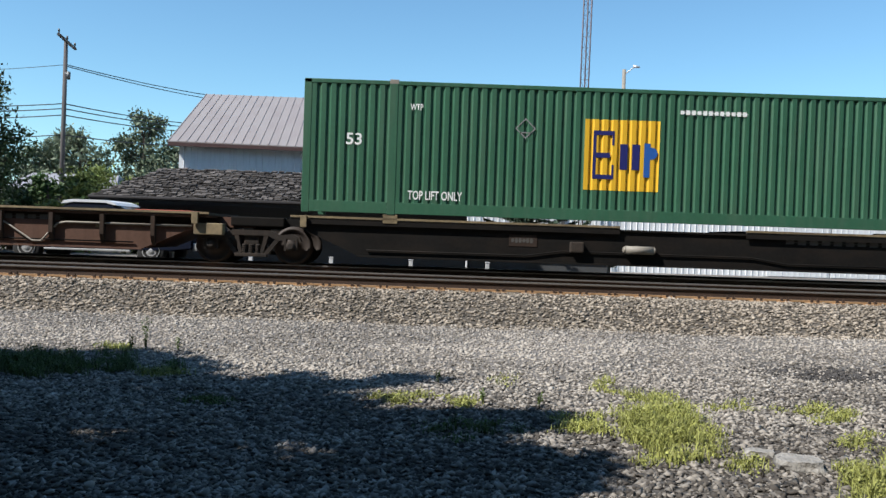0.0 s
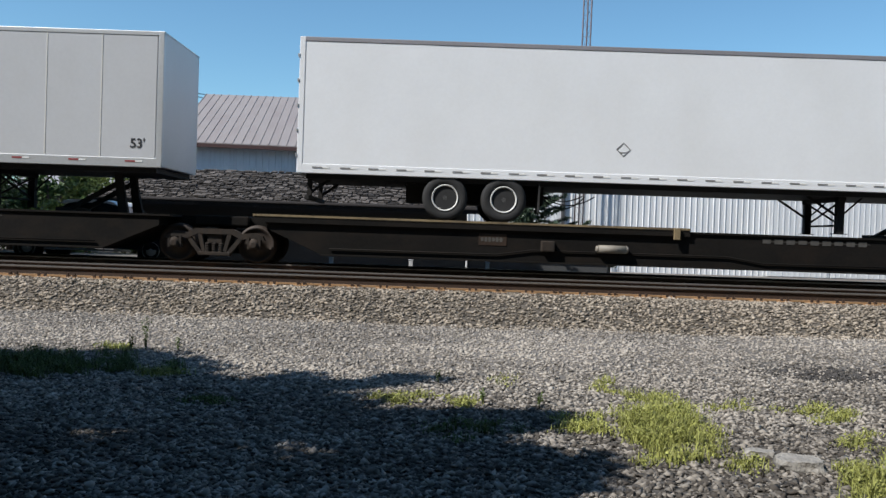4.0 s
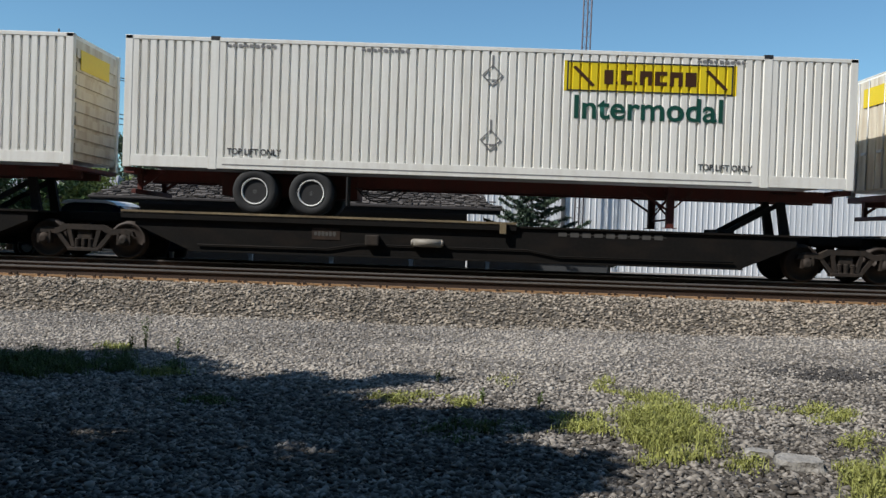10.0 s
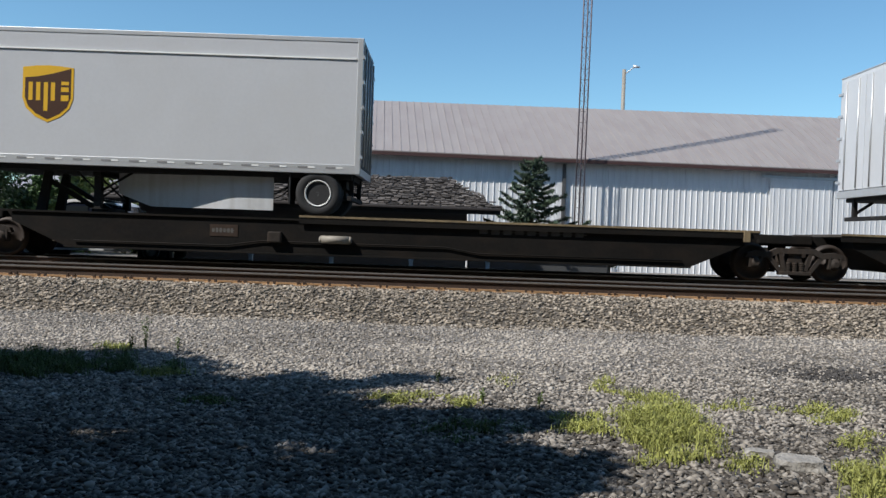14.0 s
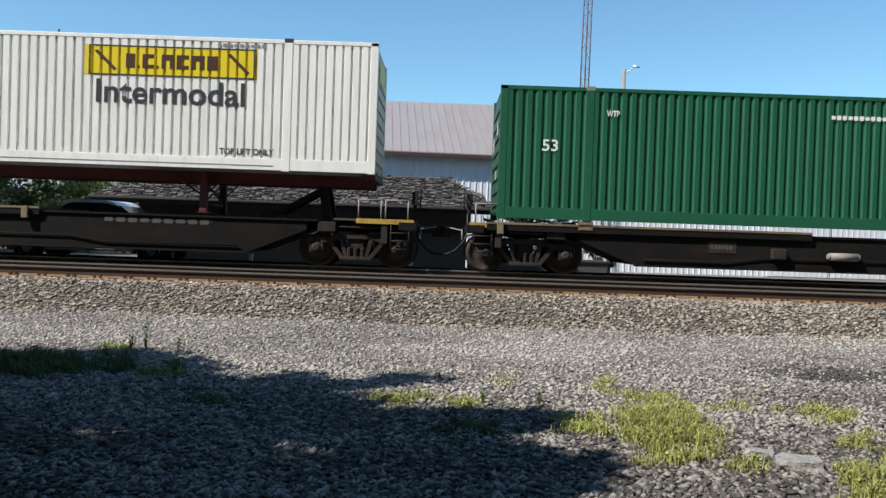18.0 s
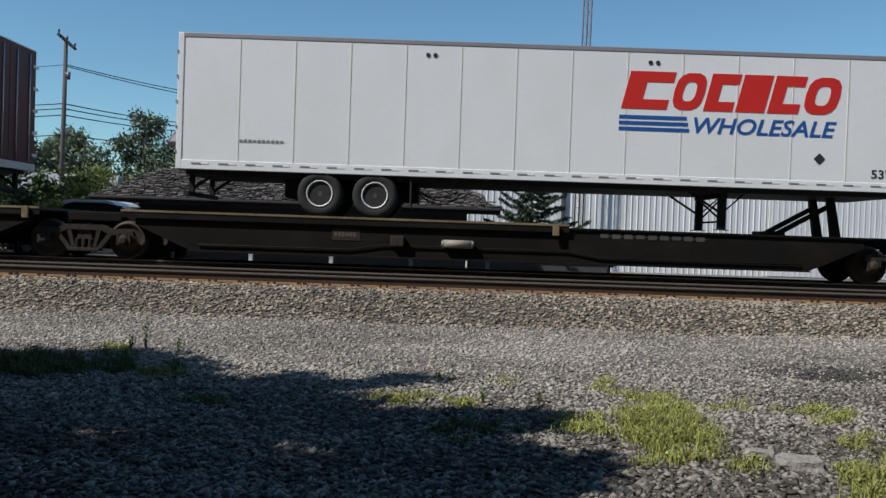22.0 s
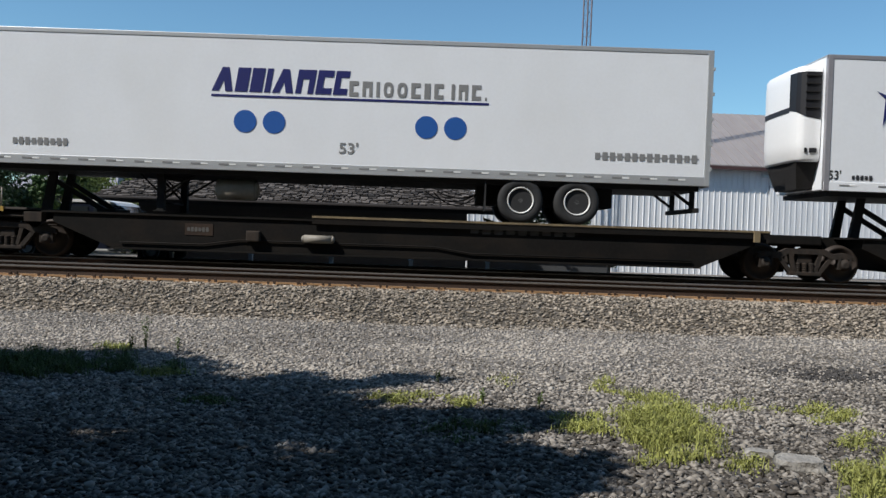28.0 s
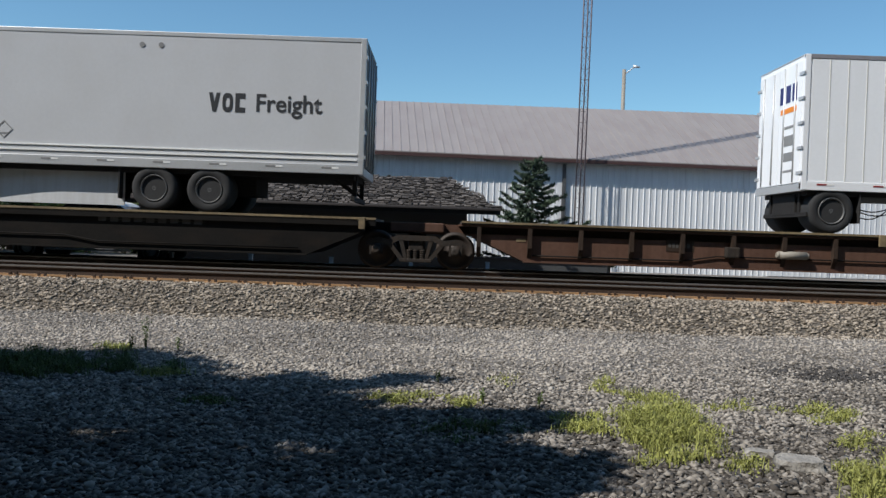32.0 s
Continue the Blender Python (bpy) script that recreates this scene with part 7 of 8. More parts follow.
def shield_long_art(tx, shield_x=None, L=16.15):
    def art(ob, base, top):
        blocks(ob, [0.9, 0.85, 0.8], tx, tx + 0.8, base + 1.28, base + 1.70, INK, 0.0, 0.2, kinds="VRZ")
        letter(ob, "Freight", tx + 1.05, tx + 2.5, base + 1.18, base + 1.70, INK)
        if shield_x is not None:
            shield(ob, shield_x, 2.98)
            letter(ob, "53", shield_x + 1.5, shield_x + 1.78, base + 0.42, base + 0.6, INK)
        lined(ob, L, base, top, (base + 0.42, base + 0.30))
        for q in (4.2, 9.1):
            for k in (0, 0.42):
                plate(ob, disc(6.3 + q - 4.2 + k, top - 0.30, 0.06, 12), GREYINK, -HALF - 0.01, "vent")
        diamond(ob, 7.7, base + 0.72, 0.2, LOGOYELLOW)
        diamond(ob, 8.2, base + 0.74, 0.2, PALEINK)
    return art


def shield_short_art(ob, base, top):
    shield(ob, 1.06, 2.98)
    lined(ob, 8.55, base, top, (top - 0.48,))


def red_blue_art(ob, base, top):
    blocks(ob, [1.25, 0.85, 0.8, 0.8, 0.85, 0.95], 9.78, 14.5, 3.72, 4.55, RED, 0.2, 0.08, kinds="ZRZBZR")
    for k in range(3):
        plate(ob, rect(9.75, 11.3 - 0.03 * k, 3.24 + 0.13 * k, 3.32 + 0.13 * k), BLUE)
    letter(ob, "WHOLESALE", 11.4, 14.55, 3.22, 3.58, BLUE, shear=0.25)
    letter(ob, "53'", 15.35, 15.7, base + 0.3, base + 0.5, INK)
    for q in (5.5, 10.4):
        for k in (0, 0.16):
            plate(ob, disc(q + k, top - 0.32, 0.05, 12), INK, -HALF - 0.01, "vent")
    diamond(ob, 14.2, 2.75, 0.13, INK)
    bars(ob, 1.4, 2.4, base + 0.62, base + 0.69, GREYINK, 10)


def bird(ob, x, z, d):
    """A swift as a plain dark shape; d +1: it heads right."""
    P = [(1.05, 0.78), (0.62, 0.62), (0.22, 1.0), (0.42, 0.52), (-0.05, 0.32), (0.4, 0.34), (0.72, 0.46), (0.9, 0.02), (0.86, 0.62)]
    plate(ob, [(x + d * a * 1.0, z + b * 1.0) for a, b in P], NAVY, -HALF - 0.0130, "logo_shape")


def bird_art_right(ob, base, top):
    blocks(ob, [1.1, 0.85, 0.8, 0.75, 0.7, 0.85], 1.42, 4.72, 3.12, 4.04, TEAL, 0.2, 0.12, kinds="NTNBZN")
    letter(ob, "INTERMODAL", 1.8, 4.3, 2.68, 2.98, INK, shear=0.15)
    for z0, z1, mt in ((2.78, 2.9, BLUE), (2.9, 3.06, TEAL)):
        plate(ob, rect(0.14, 1.68, z0, z1, 0.03), mt, -HALF - 0.0075)
        plate(ob, [(4.42, z0), (11.7, z0), (14.35, z0 + 1.0), (14.35, z1 + 1.06), (11.1, z1), (4.46, z1)], mt, -HALF - (0.0075 if mt is BLUE else 0.011))
    bird(ob, 13.85, 3.75, 1)
    bars(ob, 12.4, 13.6, 2.45, 2.53, GREYINK, 10)
    letter(ob, "53", 15.7, 15.95, base + 0.25, base + 0.46, INK)
    for q in (7.8, 8.25):
        diamond(ob, q, 2.52, 0.2, PALEINK)
    plate(ob, rect(13.95, 13.98, 3.0, 3.22), INK)


def bird_art_left(ob, base, top):
    bird(ob, 2.15, 3.5, -1)
    plate(ob, [(1.75, 4.2), (2.5, 3.9), (2.5, 3.3), (1.6, 3.7)], TEAL, -HALF - 0.0075)
    for z0, z1, mt in ((2.70, 2.82, BLUE), (2.82, 2.96, TEAL)):
        plate(ob, rect(6.2, 11.0, z0, z1), mt, -HALF - 0.0075)
        plate(ob, rect(14.4, 16.0, z0, z1), mt, -HALF - 0.0075)
    blocks(ob, [1.1, 0.85, 0.8, 0.75, 0.7, 0.85], 11.3, 14.5, 3.05, 3.95, TEAL, 0.2, 0.12, kinds="NTNBZN")
    letter(ob, "INTERMODAL", 11.6, 14.1, 2.62, 2.92, INK, shear=0.15)
    letter(ob, "53'", 0.1, 0.38, base + 0.25, base + 0.46, INK)
    diamond(ob, 7.7, 2.48, 0.2, PALEINK)
    plate(ob, rect(2.1, 2.14, 2.8, 3.05), INK)
    bars(ob, 0.62, 1.1, base + 0.25, base + 0.36, INK, 5)


def discs_art(x, k, circles, r, web, cap, fifty, tint=NAVY):
    """x: start of the name, k: its scale."""
    def art(ob, base, top):
        w = [1.0, 0.6, 0.6, 0.28, 1.0, 0.85, 0.75, 0.65]
        blocks(ob, w, x, x + 3.38 * k, 3.80, 3.80 + 0.6 * k, tint, 0.08, 0.1, kinds="TBBBTNZZ")
        blocks(ob, [0.7, 0.75, 0.25, 0.75, 0.75, 0.7, 0.45, 0.7, 0.0, 0.25, 0.7, 0.7, 0.15], x + 3.45 * k, x + 6.9 * k, 3.78, 3.78 + 0.38 * k, GREYINK, 0.0, 0.3, kinds="ZNBRRZBZBBNZD")
        plate(ob, rect(x, x + 6.95 * k, 3.68, 3.73), tint)
        for c in circles:
            plate(ob, disc(c, 3.15, r), BLUE if tint is NAVY else tint, name="blue_disc")
        letter(ob, "53'", fifty, fifty + 0.42, base + 0.45, base + 0.70, GREYINK)
        bars(ob, web, web + 2.3, base + 0.50, base + 0.68, GREYINK, 14)
        bars(ob, cap, cap + 1.25, base + 0.42, base + 0.58, GREYINK, 9)
    return art


SWOOSH = material("swoosh_grey", (0.47, 0.47, 0.465), 0.5, var=0.08)


def swoosh_art(ob, base, top):
    letter_w = [0.9, 0.75, 0.75, 1.2]
    blocks(ob, letter_w, 2.2, 4.45, 3.12, 3.72, INK, 0.0, 0.12, kinds="VZZN")
    bars(ob, 2.2, 4.5, 2.88, 3.0, GREYINK, 16)
    plate(ob, [(2.35, 3.86), (2.7, 4.1), (2.95, 4.15), (3.3, 3.95), (4.3, 4.0), (3.9, 3.85), (3.2, 3.85), (2.8, 3.95)], GREYINK, name="logo_shape")
    letter(ob, "Serving North America", 11.66, 15.75, 4.2, 4.58, INK)
    letter(ob, "For Over 50 Years", 12.55, 15.75, 3.68, 4.06, INK)
    for a, b, c in (((8.3, 3.30), (11.6, 3.42), (13.9, 2.32)), ((9.5, 3.5), (13.0, 3.25), (15.9, 2.35))):
        up_, lo_ = [], []
        for i in range(13):
            t = i / 12
            q = [(1 - t) ** 2 * a[j] + 2 * t * (1 - t) * b[j] + t * t * c[j] for j in (0, 1)]
            wd = 0.04 + 0.26 * t
            up_.append((q[0], q[1] + wd))
            lo_.append((q[0] - 0.3 * t, q[1] - wd * 0.6))
        plate(ob, up_ + lo_[::-1], SWOOSH, name="swoosh")
    letter(ob, "53'", 0.45, 0.75, base + 0.58, base + 0.76, INK)
    letter(ob, "13'6\"", 0.45, 0.95, base + 0.38, base + 0.55, INK)
    for q in (7.55, 8.1):
        diamond(ob, q, 2.68, 0.2, PALEINK)


def slant_art(ob, base, top):
    blocks(ob, [1.0, 0.95, 0.8], 6.85, 9.45, 3.5, 4.5, INK, 0.3, 0.12, kinds="TRZ")
    plate(ob, rect(6.65, 8.2, 3.2, 3.42, 0.1), LOGOYELLOW)
    letter(ob, "Freight", 8.36, 9.56, 3.08, 3.4, INK, shear=0.15)
    bars(ob, 6.85, 9.55, 2.62, 2.82, GREYINK, 16)
    for q in (1.08, 1.72):
        diamond(ob, q, 2.72, 0.24, SIGNWHITE)
    diamond(ob, 3.0, 2.7, 0.18, SILVER)
    plate(ob, rect(0.2, 1.3, 3.05, 3.26), LOGOYELLOW, name="number_panel")
    bars(ob, 0.28, 1.22, 3.1, 3.21, INK, 8, -HALF - 0.0130)


def band_art(ob, base, top):
    plate(ob, [(4.02, 3.90), (8.42, 3.90), (8.42, 4.46), (4.22, 4.46)], DKGREEN, name="green_band")
    blocks(ob, [1.0, 0.9, 0.8], 4.4, 5.5, 3.98, 4.38, LOGOYELLOW, 0.1, 0.1, -HALF - 0.0130, kinds="TRZ")
    for q in (3.3, 3.95, 4.6):
        diamond(ob, q, 2.78, 0.24, SIGNWHITE if q < 4.5 else PALEINK)


def wedge_art(ob, base, top):
    blocks(ob, [1.0, 0.9, 0.9], 5.62, 7.88, 3.72, 4.58, BLUE, 0.12, 0.1, kinds="VNZ")
    plate(ob, [(5.68, 3.60), (7.86, 3.62), (5.8, 3.50)], ORANGE)
    plate(ob, [(5.70, 3.46), (7.76, 3.58), (5.66, 3.12)], ORANGE, -HALF - 0.0080)
    letter(ob, "FREIGHT", 6.68, 7.88, 3.05, 3.27, INK, shear=0.15)
    # small copy of the mark on the front end
    for q in (-0.75, -0.5, -0.25):
        part("logo_shape", bmbox(8.452, 8.458, q, q + 0.17, 3.95, 4.4), BLUE, ob)
    part("logo_shape", bmbox(8.452, 8.458, -0.75, -0.2, 3.78, 3.88), ORANGE, ob)
    # the mark again on the rear doors, with grey notices below it
    for q in (-0.95, -0.62, -0.29):
        part("logo_shape", bmbox(-0.018, -0.012, q, q + 0.24, 4.1, 4.5), NAVY, ob)
    part("logo_shape", bmbox(-0.018, -0.012, -0.95, -0.1, 3.86, 3.98), ORANGE, ob)
    for z, h in ((3.5, 0.06), (3.1, 0.24), (2.75, 0.2), (2.5, 0.05)):
        part("rear_notice", bmbox(-0.018, -0.012, -0.85, -0.35, z, z + h), GREYINK, ob)
    for q in (2.95, 5.4):
        for k in (0, 0.16):
            plate(ob, disc(q + k, top - 0.34, 0.05, 12), INK, -HALF - 0.01, "vent")


def crest_art(ob, base, top):
    y = -HALF - 0.0060
    x, z = 2.62, 2.95
    plate(ob, [(x + 0.25, z + 0.75), (x + 0.85, z + 0.75), (x + 0.85, z + 0.3), (x + 0.55, z), (x + 0.25, z + 0.3)], BLUE, y, "crest_shield")
    for k in range(3):
        plate(ob, rect(x + 0.36, x + 0.74, z + 0.22 + 0.17 * k, z + 0.30 + 0.17 * k), GOLD, y - 0.004, "crest_bar")
    for d in (0, 1):
        X = lambda a: x + (a if not d else 1.1 - a)
        plate(ob, [(X(0.0), z + 0.9), (X(0.22), z + 1.12), (X(0.3), z + 0.8), (X(0.2), z + 0.35), (X(0.02), z + 0.15), (X(0.08), z + 0.5)], MAROON, y, "crest_side")
        plate(ob, [(X(0.12), z + 0.5), (X(0.22), z + 0.5), (X(0.22), z + 0.05), (X(0.14), z + 0.05)], GOLD, y - 0.003, "crest_side")
    plate(ob, disc(x + 0.55, z + 0.98, 0.2, 14), PALEINK, y - 0.002, "crest_helm")
    plate(ob, [(x + 0.4, z + 1.2), (x + 0.7, z + 1.2), (x + 0.66, z + 1.55), (x + 0.45, z + 1.5)], GOLD, y - 0.002, "crest_top")
    blocks(ob, [1.0, 0.2, 0.9, 0.2, 1.0, 0.7, 0.7, 0.3, 0.7, 0.7, 0.7], 4.12, 8.85, 3.38, 3.98, MAROON, 0.0, 0.2, kinds="ZDNDZNRBRNR")
    letter(ob, "GLOBAL TRANSPORTATION", 4.4, 8.7, 2.95, 3.18, INK)
    blocks(ob, [0.8, 0.7, 0.9, 0.7], 10.3, 11.7, 4.36, 4.62, BLUE, 0.0, 0.3, kinds="BZNR")
    blocks(ob, [0.7, 0.7, 0.8, 0.7, 0.7], 11.85, 13.45, 4.36, 4.62, GREYINK, 0.0, 0.3, kinds="ZBTZV")
    bars(ob, 10.3, 13.5, 4.2, 4.27, GREYINK, 24)
    bars(ob, 11.9, 13.6, 2.98, 3.12, INK, 11)
    letter(ob, "TOP LIFT ONLY", 13.02, 14.0, 2.42, 2.57, INK)
    letter(ob, "TOP LIFT ONLY", 2.25, 3.2, 2.42, 2.57, INK)
    letter(ob, "STACK LIMIT 2 HIGH", 2.25, 3.4, 4.72, 4.82, GREYINK)
    letter(ob, "STACK LIMIT 2 HIGH", 12.85, 14.0, 4.72, 4.82, GREYINK)
    letter(ob, "WTP", 1.4, 1.7, 4.62, 4.78, INK)
    letter(ob, "WTP", 14.55, 14.85, 4.62, 4.78, INK)
    letter(ob, "53'", 1.0, 1.25, 2.45, 2.62, INK)
    diamond(ob, 9.95, 2.8, 0.22, PALEINK)


GHOST = material("ghosted_paint", (0.71, 0.68, 0.58), 0.55, var=0.08)


def ghost_art(ob, base, top):
    plate(ob, [(8.98, 3.3), (10.1, 3.3), (10.25, 4.0), (10.0, 4.55), (8.98, 4.55)], GHOST, -HALF - 0.0006, "faded_patch")
    blocks(ob, [0.8, 0.9, 0.25, 0.9, 0.85, 0.7], 10.5, 14.75, 3.78, 4.42, GHOST, 0.0, 0.2, -HALF - 0.0012, kinds="VNBZNB")
    bars(ob, 10.5, 14.6, 3.42, 3.6, GHOST, 14, -HALF - 0.0012)


def plain53(side):
    def art(ob, base, top):
        x = 15.45 if side == "R" else 0.2
        letter(ob, "53'", x, x + 0.32, base + 0.42, base + 0.64, INK)
        diamond(ob, 7.2, base + 0.75, 0.16, PALEINK)
    return art


def blue_art(ob, base, top):
    plate(ob, rect(1.36, 3.9, 3.74, 4.68), material("older_blue_paint", (0.20, 0.36, 0.47), 0.45, var=0.08), -HALF - 0.0035, "faded_patch")
    plate(ob, rect(2.18, 2.24, 3.0, 3.32), SIGNWHITE)
    bars(ob, 0.22, 1.3, base + 0.36, base + 0.5, NAVY, 9)


def dent_art(ob, base, top):
    bm = bmesh.new()
    rod(bm, (6.5, -HALF + 0.004, 2.85), (7.8, -HALF + 0.004, 3.75), 0.02, 6)
    part("dent", bm, WHITE, ob)
    letter(ob, "53", 15.72, 15.98, base + 0.36, base + 0.58, INK)
    bars(ob, 1.4, 2.3, base + 0.42, base + 0.48, INK, 8)


# -- loads, from the head of the train to its tail --
CB, CT = 1.20, 4.15
GREEN_L = "green corrugated container with a yellow panel"
container(-3.17, CB, CT, FADEDGREEN, "faded " + GREEN_L + ", on a spine car", green_box_art(6.27, 0.70, 1.66, 1.56, 4.9, 2.0, False), post=FADEDGREEN)
container(-37.94, CB, CT, WARMWHITE, "off-white refrigerated container with green and navy lettering shapes", striped_head_art, post=WARMWHITE, reefer_end="L", smooth=True)
trailer(-72.98, 16.15, "L", BLUEGREY, "faded blue box trailer with pale seams, on a spine car", blue_art, 1.29, tandem=(3.55, 4.82), endpaint=BLUESHADED)
trailer(-92.17, 16.15, "R", WHITE, "plain white box trailer with dark top edge, on a spine car", plain53("R"), None, "s", top_rail=TOPGREY, tandem=(3.3, 4.6), tape=0.62)
trailer(-111.3, 16.15, "R", GREYPAINT, "plain grey-white box trailer, on a spine car", plain53("R"), 1.22)
trailer(-130.39, 16.15, "L", WHITE, "plain white box trailer with white side skirts", None, 1.24, top_rail=TOPGREY, skirt=(3.95, 10.75, SKIRTGREY), tandem=(2.55, 3.82))
WB0, WT0 = 0.36, 3.26
container(-151.7, WB0, WT0, BOXGREEN, GREEN_L + ", in a well car", green_box_art(10.48, 1.44, 1.49, 1.02, 4.9, 1.95), "R", BOXGREEN)
container(-171.27, WB0, WT0, BOXGREEN, GREEN_L + ", in a well car", green_box_art(10.3, 1.44, 1.42, 1.0, 12.4, 1.95), "R", BOXGREEN)
container(-190.77, WB0, WT0, BOXGREEN, GREEN_L + ", in a well car", green_box_art(10.4, 1.44, 1.40, 1.0, 12.4, 1.95), "R", BOXGREEN)
BOX_B, BOX_T = 2.07, 4.97
BOX_L = "white corrugated container with a yellow panel, on a wheeled chassis"
container(-212.02, BOX_B, BOX_T, BOXWHITE, "white corrugated container with a rust-stained side, on a wheeled chassis", yellow_panel_art(9.74, DKGREEN, True), "R", BOXWHITE, chassis=CHASSIS, pitch=0.2)
for s in (-229.29, -246.58, -263.86):
    container(s, BOX_B, BOX_T, BOXWHITE, BOX_L, yellow_panel_art(9.74, DKGREEN), "R", BOXWHITE, chassis=CHASSIS, pitch=0.2)
container(-282.0, BOX_B, BOX_T, BOXWHITE, BOX_L, yellow_panel_art(2.84, INK, placards=((8.2, 0.7),)), "L", BOXWHITE, chassis=CHASSIS, pitch=0.2)
trailer(-301.12, 16.15, "R", GREYPAINT, "light grey box trailer with brown shield and side skirts", shield_long_art(0.96, 14.05), None, "s", skirt=(3.3, 10.6, SKIRTGREY), tandem=(3.35, 4.6), rim=RIMDARK, tape=1.24)
trailer(-321.44, 8.55, "L", GREYPAINT, "short light grey trailer with a brown and gold shield", shield_short_art, None, "s", skirt=(3.0, 6.6, SKIRTGREY), tandem=(0.92, 0.92), single=True, landing=2.6, tape=0.62, endpaint=DOORSHADED)
trailer(-340.25, 16.15, "L", GREYPAINT, "grey box trailer with a rippled side and skirts", None, None, "wavy", skirt=(4.2, 10.5, SKIRTGREY), tandem=(3.25, 4.5), tape=1.24, endpaint=DOORSHADED)
trailer(-358.84, 16.15, "L", WHITE, "plain white box trailer, on a spine car", plain53("L"), 1.22, top_rail=TOPGREY)
tg = container(-377.43, CB, CT, WARMWHITE, "off-white refrigerated container with green and navy lettering shapes", striped_head_art, "R", WARMWHITE, "R", smooth=True)
container(-398.09, CB, CT, BOXGREEN, GREEN_L + ", on a spine car", green_box_art(10.25, 1.56, 1.46, 0.96, 12.33, 1.75, True, 7.3), post=BOXGREEN)
container(-416.96, BOX_B, BOX_T, BOXWHITE, BOX_L, yellow_panel_art(9.77, INK, placards=((7.55, 0.72),)), "R", BOXWHITE, chassis=CHASSIS, pitch=0.2)
trailer(-437.34, 16.15, "L", WHITE, "white trailer with horizontal ribs, grey swooshes and a cooling unit", swoosh_art, None, "h", True, (4.4, 11.2, SKIRTDARK), (3.1, 4.35), top_rail=TOPGREY)
container(-456.02, BOX_B, BOX_T, BOXWHITE, BOX_L, yellow_panel_art(2.85, INK, placards=((8.1, 0.75),)), "L", BOXWHITE, chassis=CHASSIS, pitch=0.2)
trailer(-475.03, 16.15, "R", WHITE, "plain white refrigerated trailer with a long dent", dent_art, None, "s", True, None, (2.45, 3.72), tape=0.86)
trailer(-493.42, 16.15, "R", WHITE, "white box trailer with red and blue lettering shapes", red_blue_art, 1.23, tandem=(3.2, 4.42), top_rail=TOPGREY, tape=0.6)
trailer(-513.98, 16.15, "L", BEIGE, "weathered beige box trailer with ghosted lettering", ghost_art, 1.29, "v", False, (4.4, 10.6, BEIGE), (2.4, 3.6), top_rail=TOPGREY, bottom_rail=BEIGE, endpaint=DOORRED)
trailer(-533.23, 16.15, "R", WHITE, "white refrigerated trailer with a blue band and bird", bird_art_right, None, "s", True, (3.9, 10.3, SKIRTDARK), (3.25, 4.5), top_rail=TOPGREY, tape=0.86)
trailer(-553.52, 16.15, "L", SILVER, "silver-grey box trailer with dark slanted letter shapes", slant_art, None, "s", False, (4.4, 10.6, SKIRTGREY), (2.75, 4.0), tape=0.62, endpaint=DOORSHADED)
trailer(-572.1, 16.15, "L", CREAM, "cream refrigerated trailer with blue discs", discs_art(4.55, 1.0, (5.53, 6.25, 10.17, 10.91), 0.29, 13.1, 0.75, 7.85), 1.22, "v", True, None, (2.4, 3.65), top_rail=TOPGREY, bottom_rail=CREAM, endpaint=DOORSHADED)
trailer(-590.95, 16.15, "R", GREYPAINT, "plain light grey box trailer, on a spine car", plain53("R"), 1.22)
trailer(-611.63, 16.15, "L", WHITE, "white refrigerated trailer with a blue band and bird", bird_art_left, None, "s", True, (4.5, 9.8, SKIRTDARK), (2.85, 4.1), top_rail=TOPGREY, tape=0.86)
trailer(-630.29, 16.15, "L", WHITE, "white refrigerated trailer with blue discs", discs_art(5.1, 0.88, (5.86, 6.5, 9.86, 10.5), 0.25, 13.6, 0.75, 7.95), None, "s", True, None, (2.9, 4.15), bottom_rail=ALU, tape=0.62, endpaint=DOORSHADED)
trailer(-641.98, 8.55, "R", SILVER, "short silver trailer with a dark green band", band_art, None, "s", tandem=(0.88, 0.88), single=True, landing=3.3)
trailer(-667.62, 16.15, "R", WARMWHITE, "off-white refrigerated trailer with blue discs", discs_art(4.4, 1.0, (4.88, 5.55, 10.3, 11.0), 0.29, 0.5, 14.3, 7.7), 1.22, "v", True, None, (3.4, 4.62), tape=0.62)
container(-687.85, 2.07, 5.03, WARMWHITE, "off-white refrigerated container with a crest and maroon lettering, on a chassis", crest_art, "L", WARMWHITE, reefer_end="L", chassis=DARKSTEEL, smooth=True, name="refrigerated_container", doors=DOORSHADED)
trailer(-699.55, 8.45, "R", WHITE, "short white ribbed trailer with blue and orange marks", wedge_art, 0.41, "v", False, (2.8, 5.9, SKIRTGREY), (0.72, 0.72), True, RIMDARK, top_rail=TOPGREY, landing=2.55)
trailer(-725.36, 16.15, "L", GREYPAINT, "light grey box trailer with long side skirts", shield_long_art(12.7), None, "s", False, (4.2, 10.8, SKIRTGREY), (3.4, 4.62), rim=RIMDARK, tape=1.24, endpaint=DOORSHADED)

# -- cars under the loads --
H1 = 1.25       # hitch stand from a trailer's nose


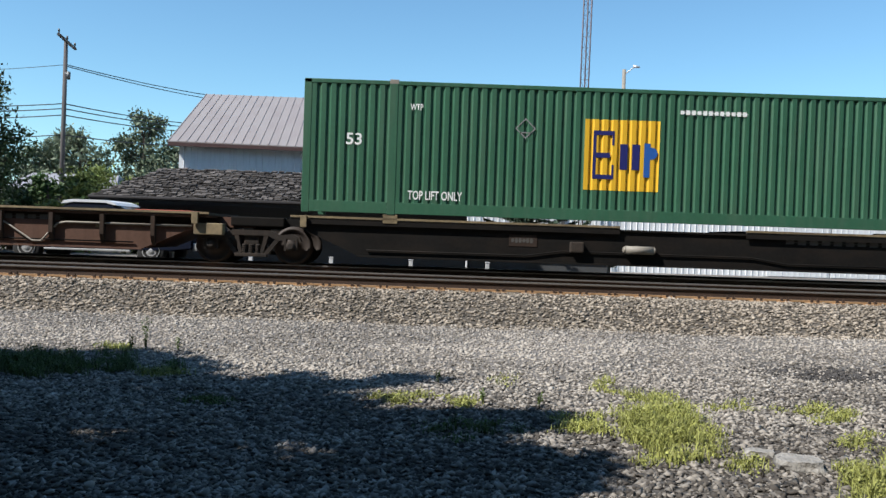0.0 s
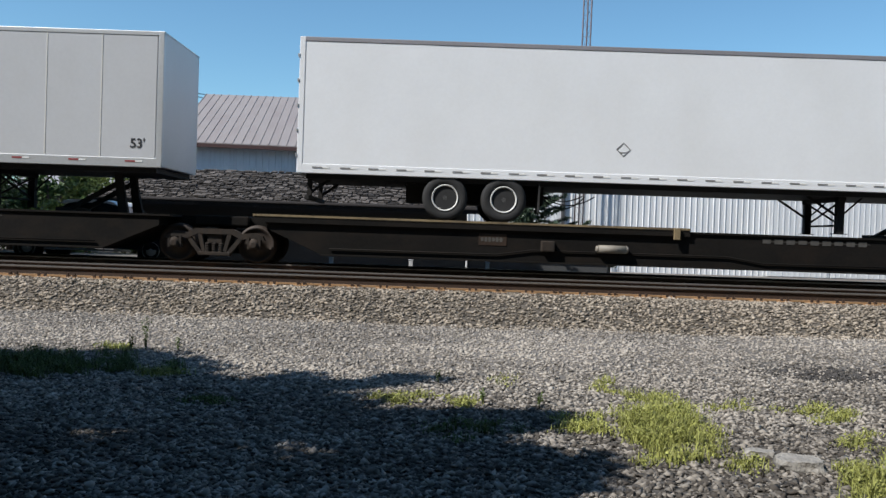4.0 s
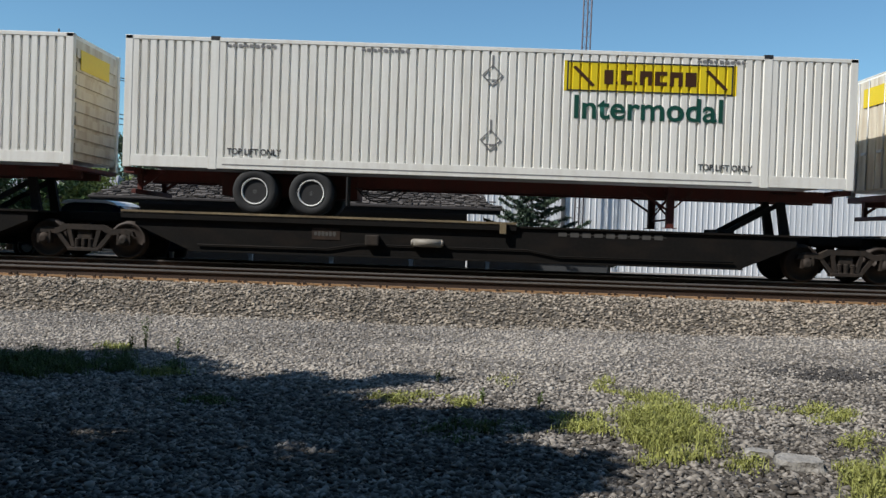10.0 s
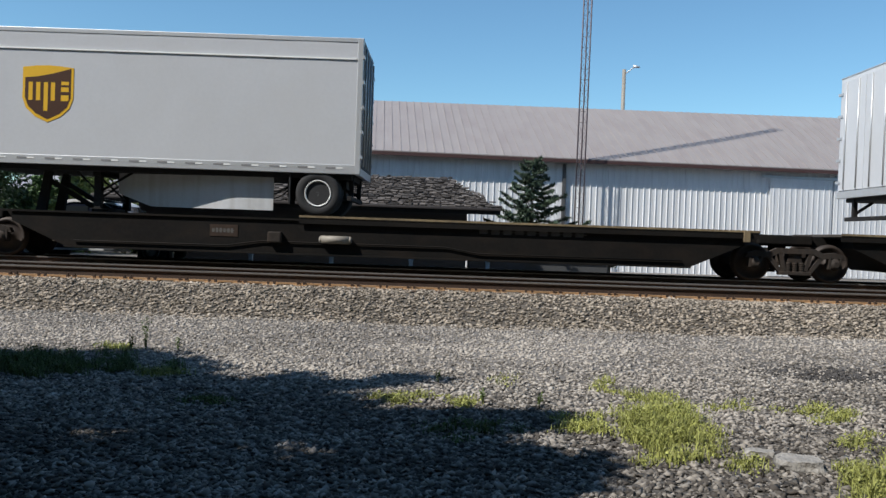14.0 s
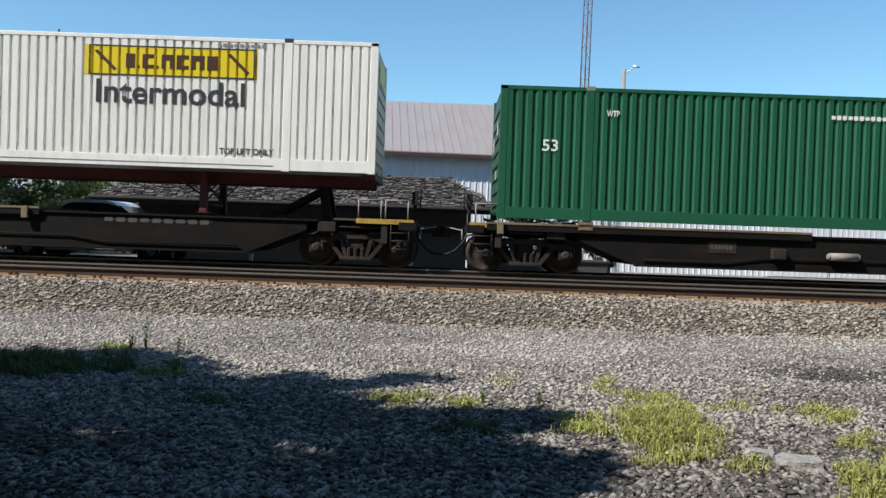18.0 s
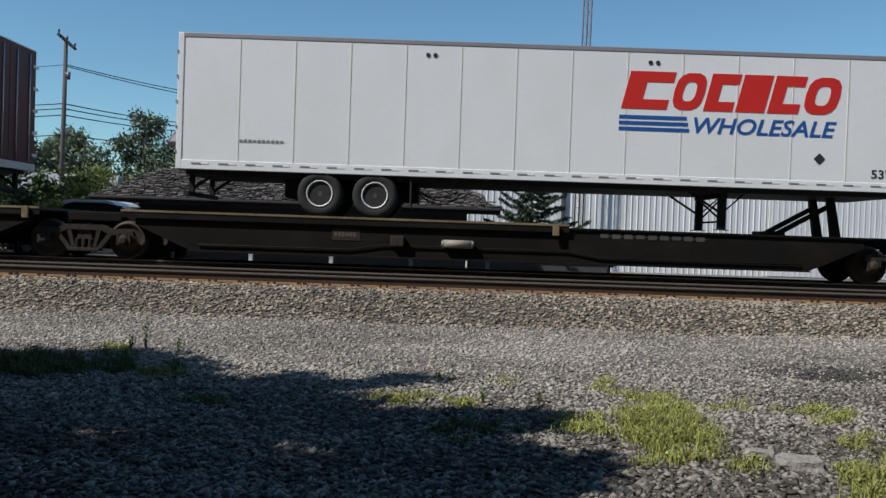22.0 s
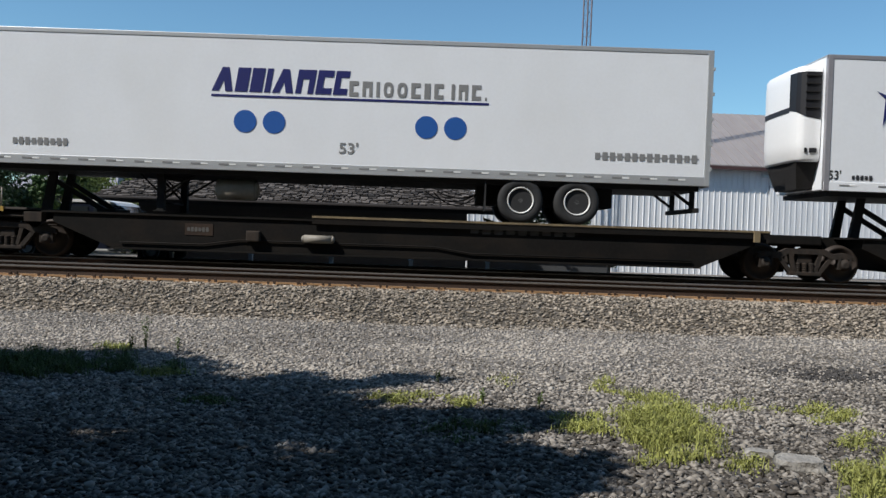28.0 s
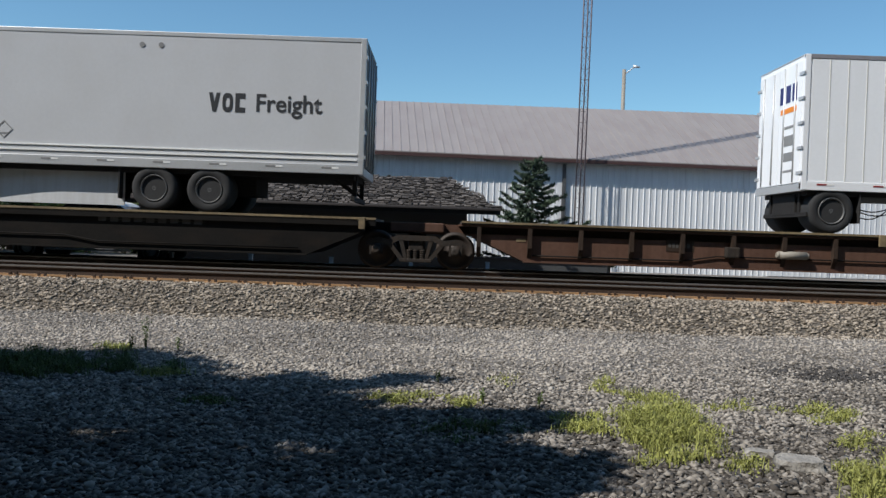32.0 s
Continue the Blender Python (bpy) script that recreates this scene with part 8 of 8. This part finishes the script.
def under(sl, sr, left, right, load=None, front="", length=16.15, paint=None, pads=None):
    paint = paint or BLACKCAR
    hs, pd = [], []
    if front == "L":
        hs = [(load + H1, 1)]
        pd = [(load + 7.4, sr - 0.9)]
    elif front == "R":
        hs = [(load + length - H1, -1)]
        pd = [(sl + 0.9, load + length - 7.4)]
    elif front == "B":
        pd = [(sl + 0.9, sl + 8.2), (sr - 8.2, sr - 0.9)]
    car = spine_unit(sl, sr, left, right, paint, hs, pads or pd, labels=("brown" if paint is BROWNCAR else "black") + " steel spine car unit on the railway track")
    if front == "B" and load is not None:
        for x in (load + 1.98, load + length - 1.98):
            for y in (-1.2, 1.2):
                piece("container_pedestal", cached("pedestal", lambda bm: box(bm, -0.16, 0.16, -0.09, 0.09, 1.0, CB, 0.01), DECKEDGE), car, pose(x - sl, y, 0))


under(-4.3, 14.9, "A", "C", -3.17, "B")
under(-21.6, -4.3, "A", "A", front="B", paint=BROWNCAR)
under(-39.0, -21.6, "A", "A", -37.94, "B")
under(-55.6, -39.0, "A", "A", front="B", paint=BROWNCAR)
under(-74.3, -55.6, "C", "A", -72.98, "L")
under(-94.0, -74.3, "A", "C", -92.17, "R")
under(-112.64, -94.0, "A", "A", -111.3, "R")
under(-132.1, -112.64, "C", "A", -130.39, "L")
well_unit(-153.3, -132.1, "A", "C", -151.7, "G")
well_unit(-172.75, -153.3, "A", "A", -171.27, "H")
well_unit(-194.4, -172.75, "C", "A", -190.77, "I")
under(-213.1, -194.4, "A", "C", -212.02, "R")
under(-230.2, -213.1, "A", "A", -229.29, "R")
under(-247.4, -230.2, "A", "A", -246.58, "R")
under(-264.7, -247.4, "A", "A", -263.86, "R")
under(-283.5, -264.7, "C", "A", -282.0, "L")
under(-303.1, -283.5, "A", "C", -301.12, "R")
under(-321.8, -303.1, "A", "A", -321.44, "L", pads=[(-314.2, -304.0)])
under(-341.6, -321.8, "C", "A", -340.25, "L")
under(-360.9, -341.6, "A", "C", -358.84, "L", pads=[(-351.5, -345.0)])
under(-379.5, -360.9, "A", "A", -377.43, "B")
under(-399.3, -379.5, "C", "A", -398.09, "B")
under(-419.0, -399.3, "A", "C", -416.96, "R")
under(-437.5, -419.0, "A", "A", -437.34, "L")
under(-457.45, -437.5, "C", "A", -456.02, "L")
under(-476.9, -457.45, "A", "C", -475.03, "R")
under(-495.5, -476.9, "A", "A", -493.42, "R")
under(-515.6, -495.5, "C", "A", -513.98, "L")
under(-535.1, -515.6, "A", "C", -533.23, "R")
under(-553.8, -535.1, "A", "A", -553.52, "L")
under(-573.3, -553.8, "C", "A", -572.1, "L")
under(-593.0, -573.3, "A", "C", -590.95, "R")
under(-611.85, -593.0, "A", "A", -611.63, "L")
under(-631.65, -611.85, "C", "A", -630.29, "L")
under(-651.0, -631.65, "A", "C", -641.98, "R", 8.55, pads=[(-650.0, -639.5)])
under(-669.5, -651.0, "A", "A", -667.62, "R")
under(-689.4, -669.5, "C", "A", -687.85, "L")
under(-708.0, -689.4, "A", "C", -699.55, "R", 8.45, BROWNCAR, [(-707.0, -697.4)])
under(-726.6, -708.0, "A", "A", -725.36, "L")


def motions():
    """The train rolls to the right past the camera."""
    for ob, s in TRAIN:
        walk(ob, [(t, pose(s + d, TRACK_Y, RAIL_Z)) for t, d in DISPLACE])


motions()
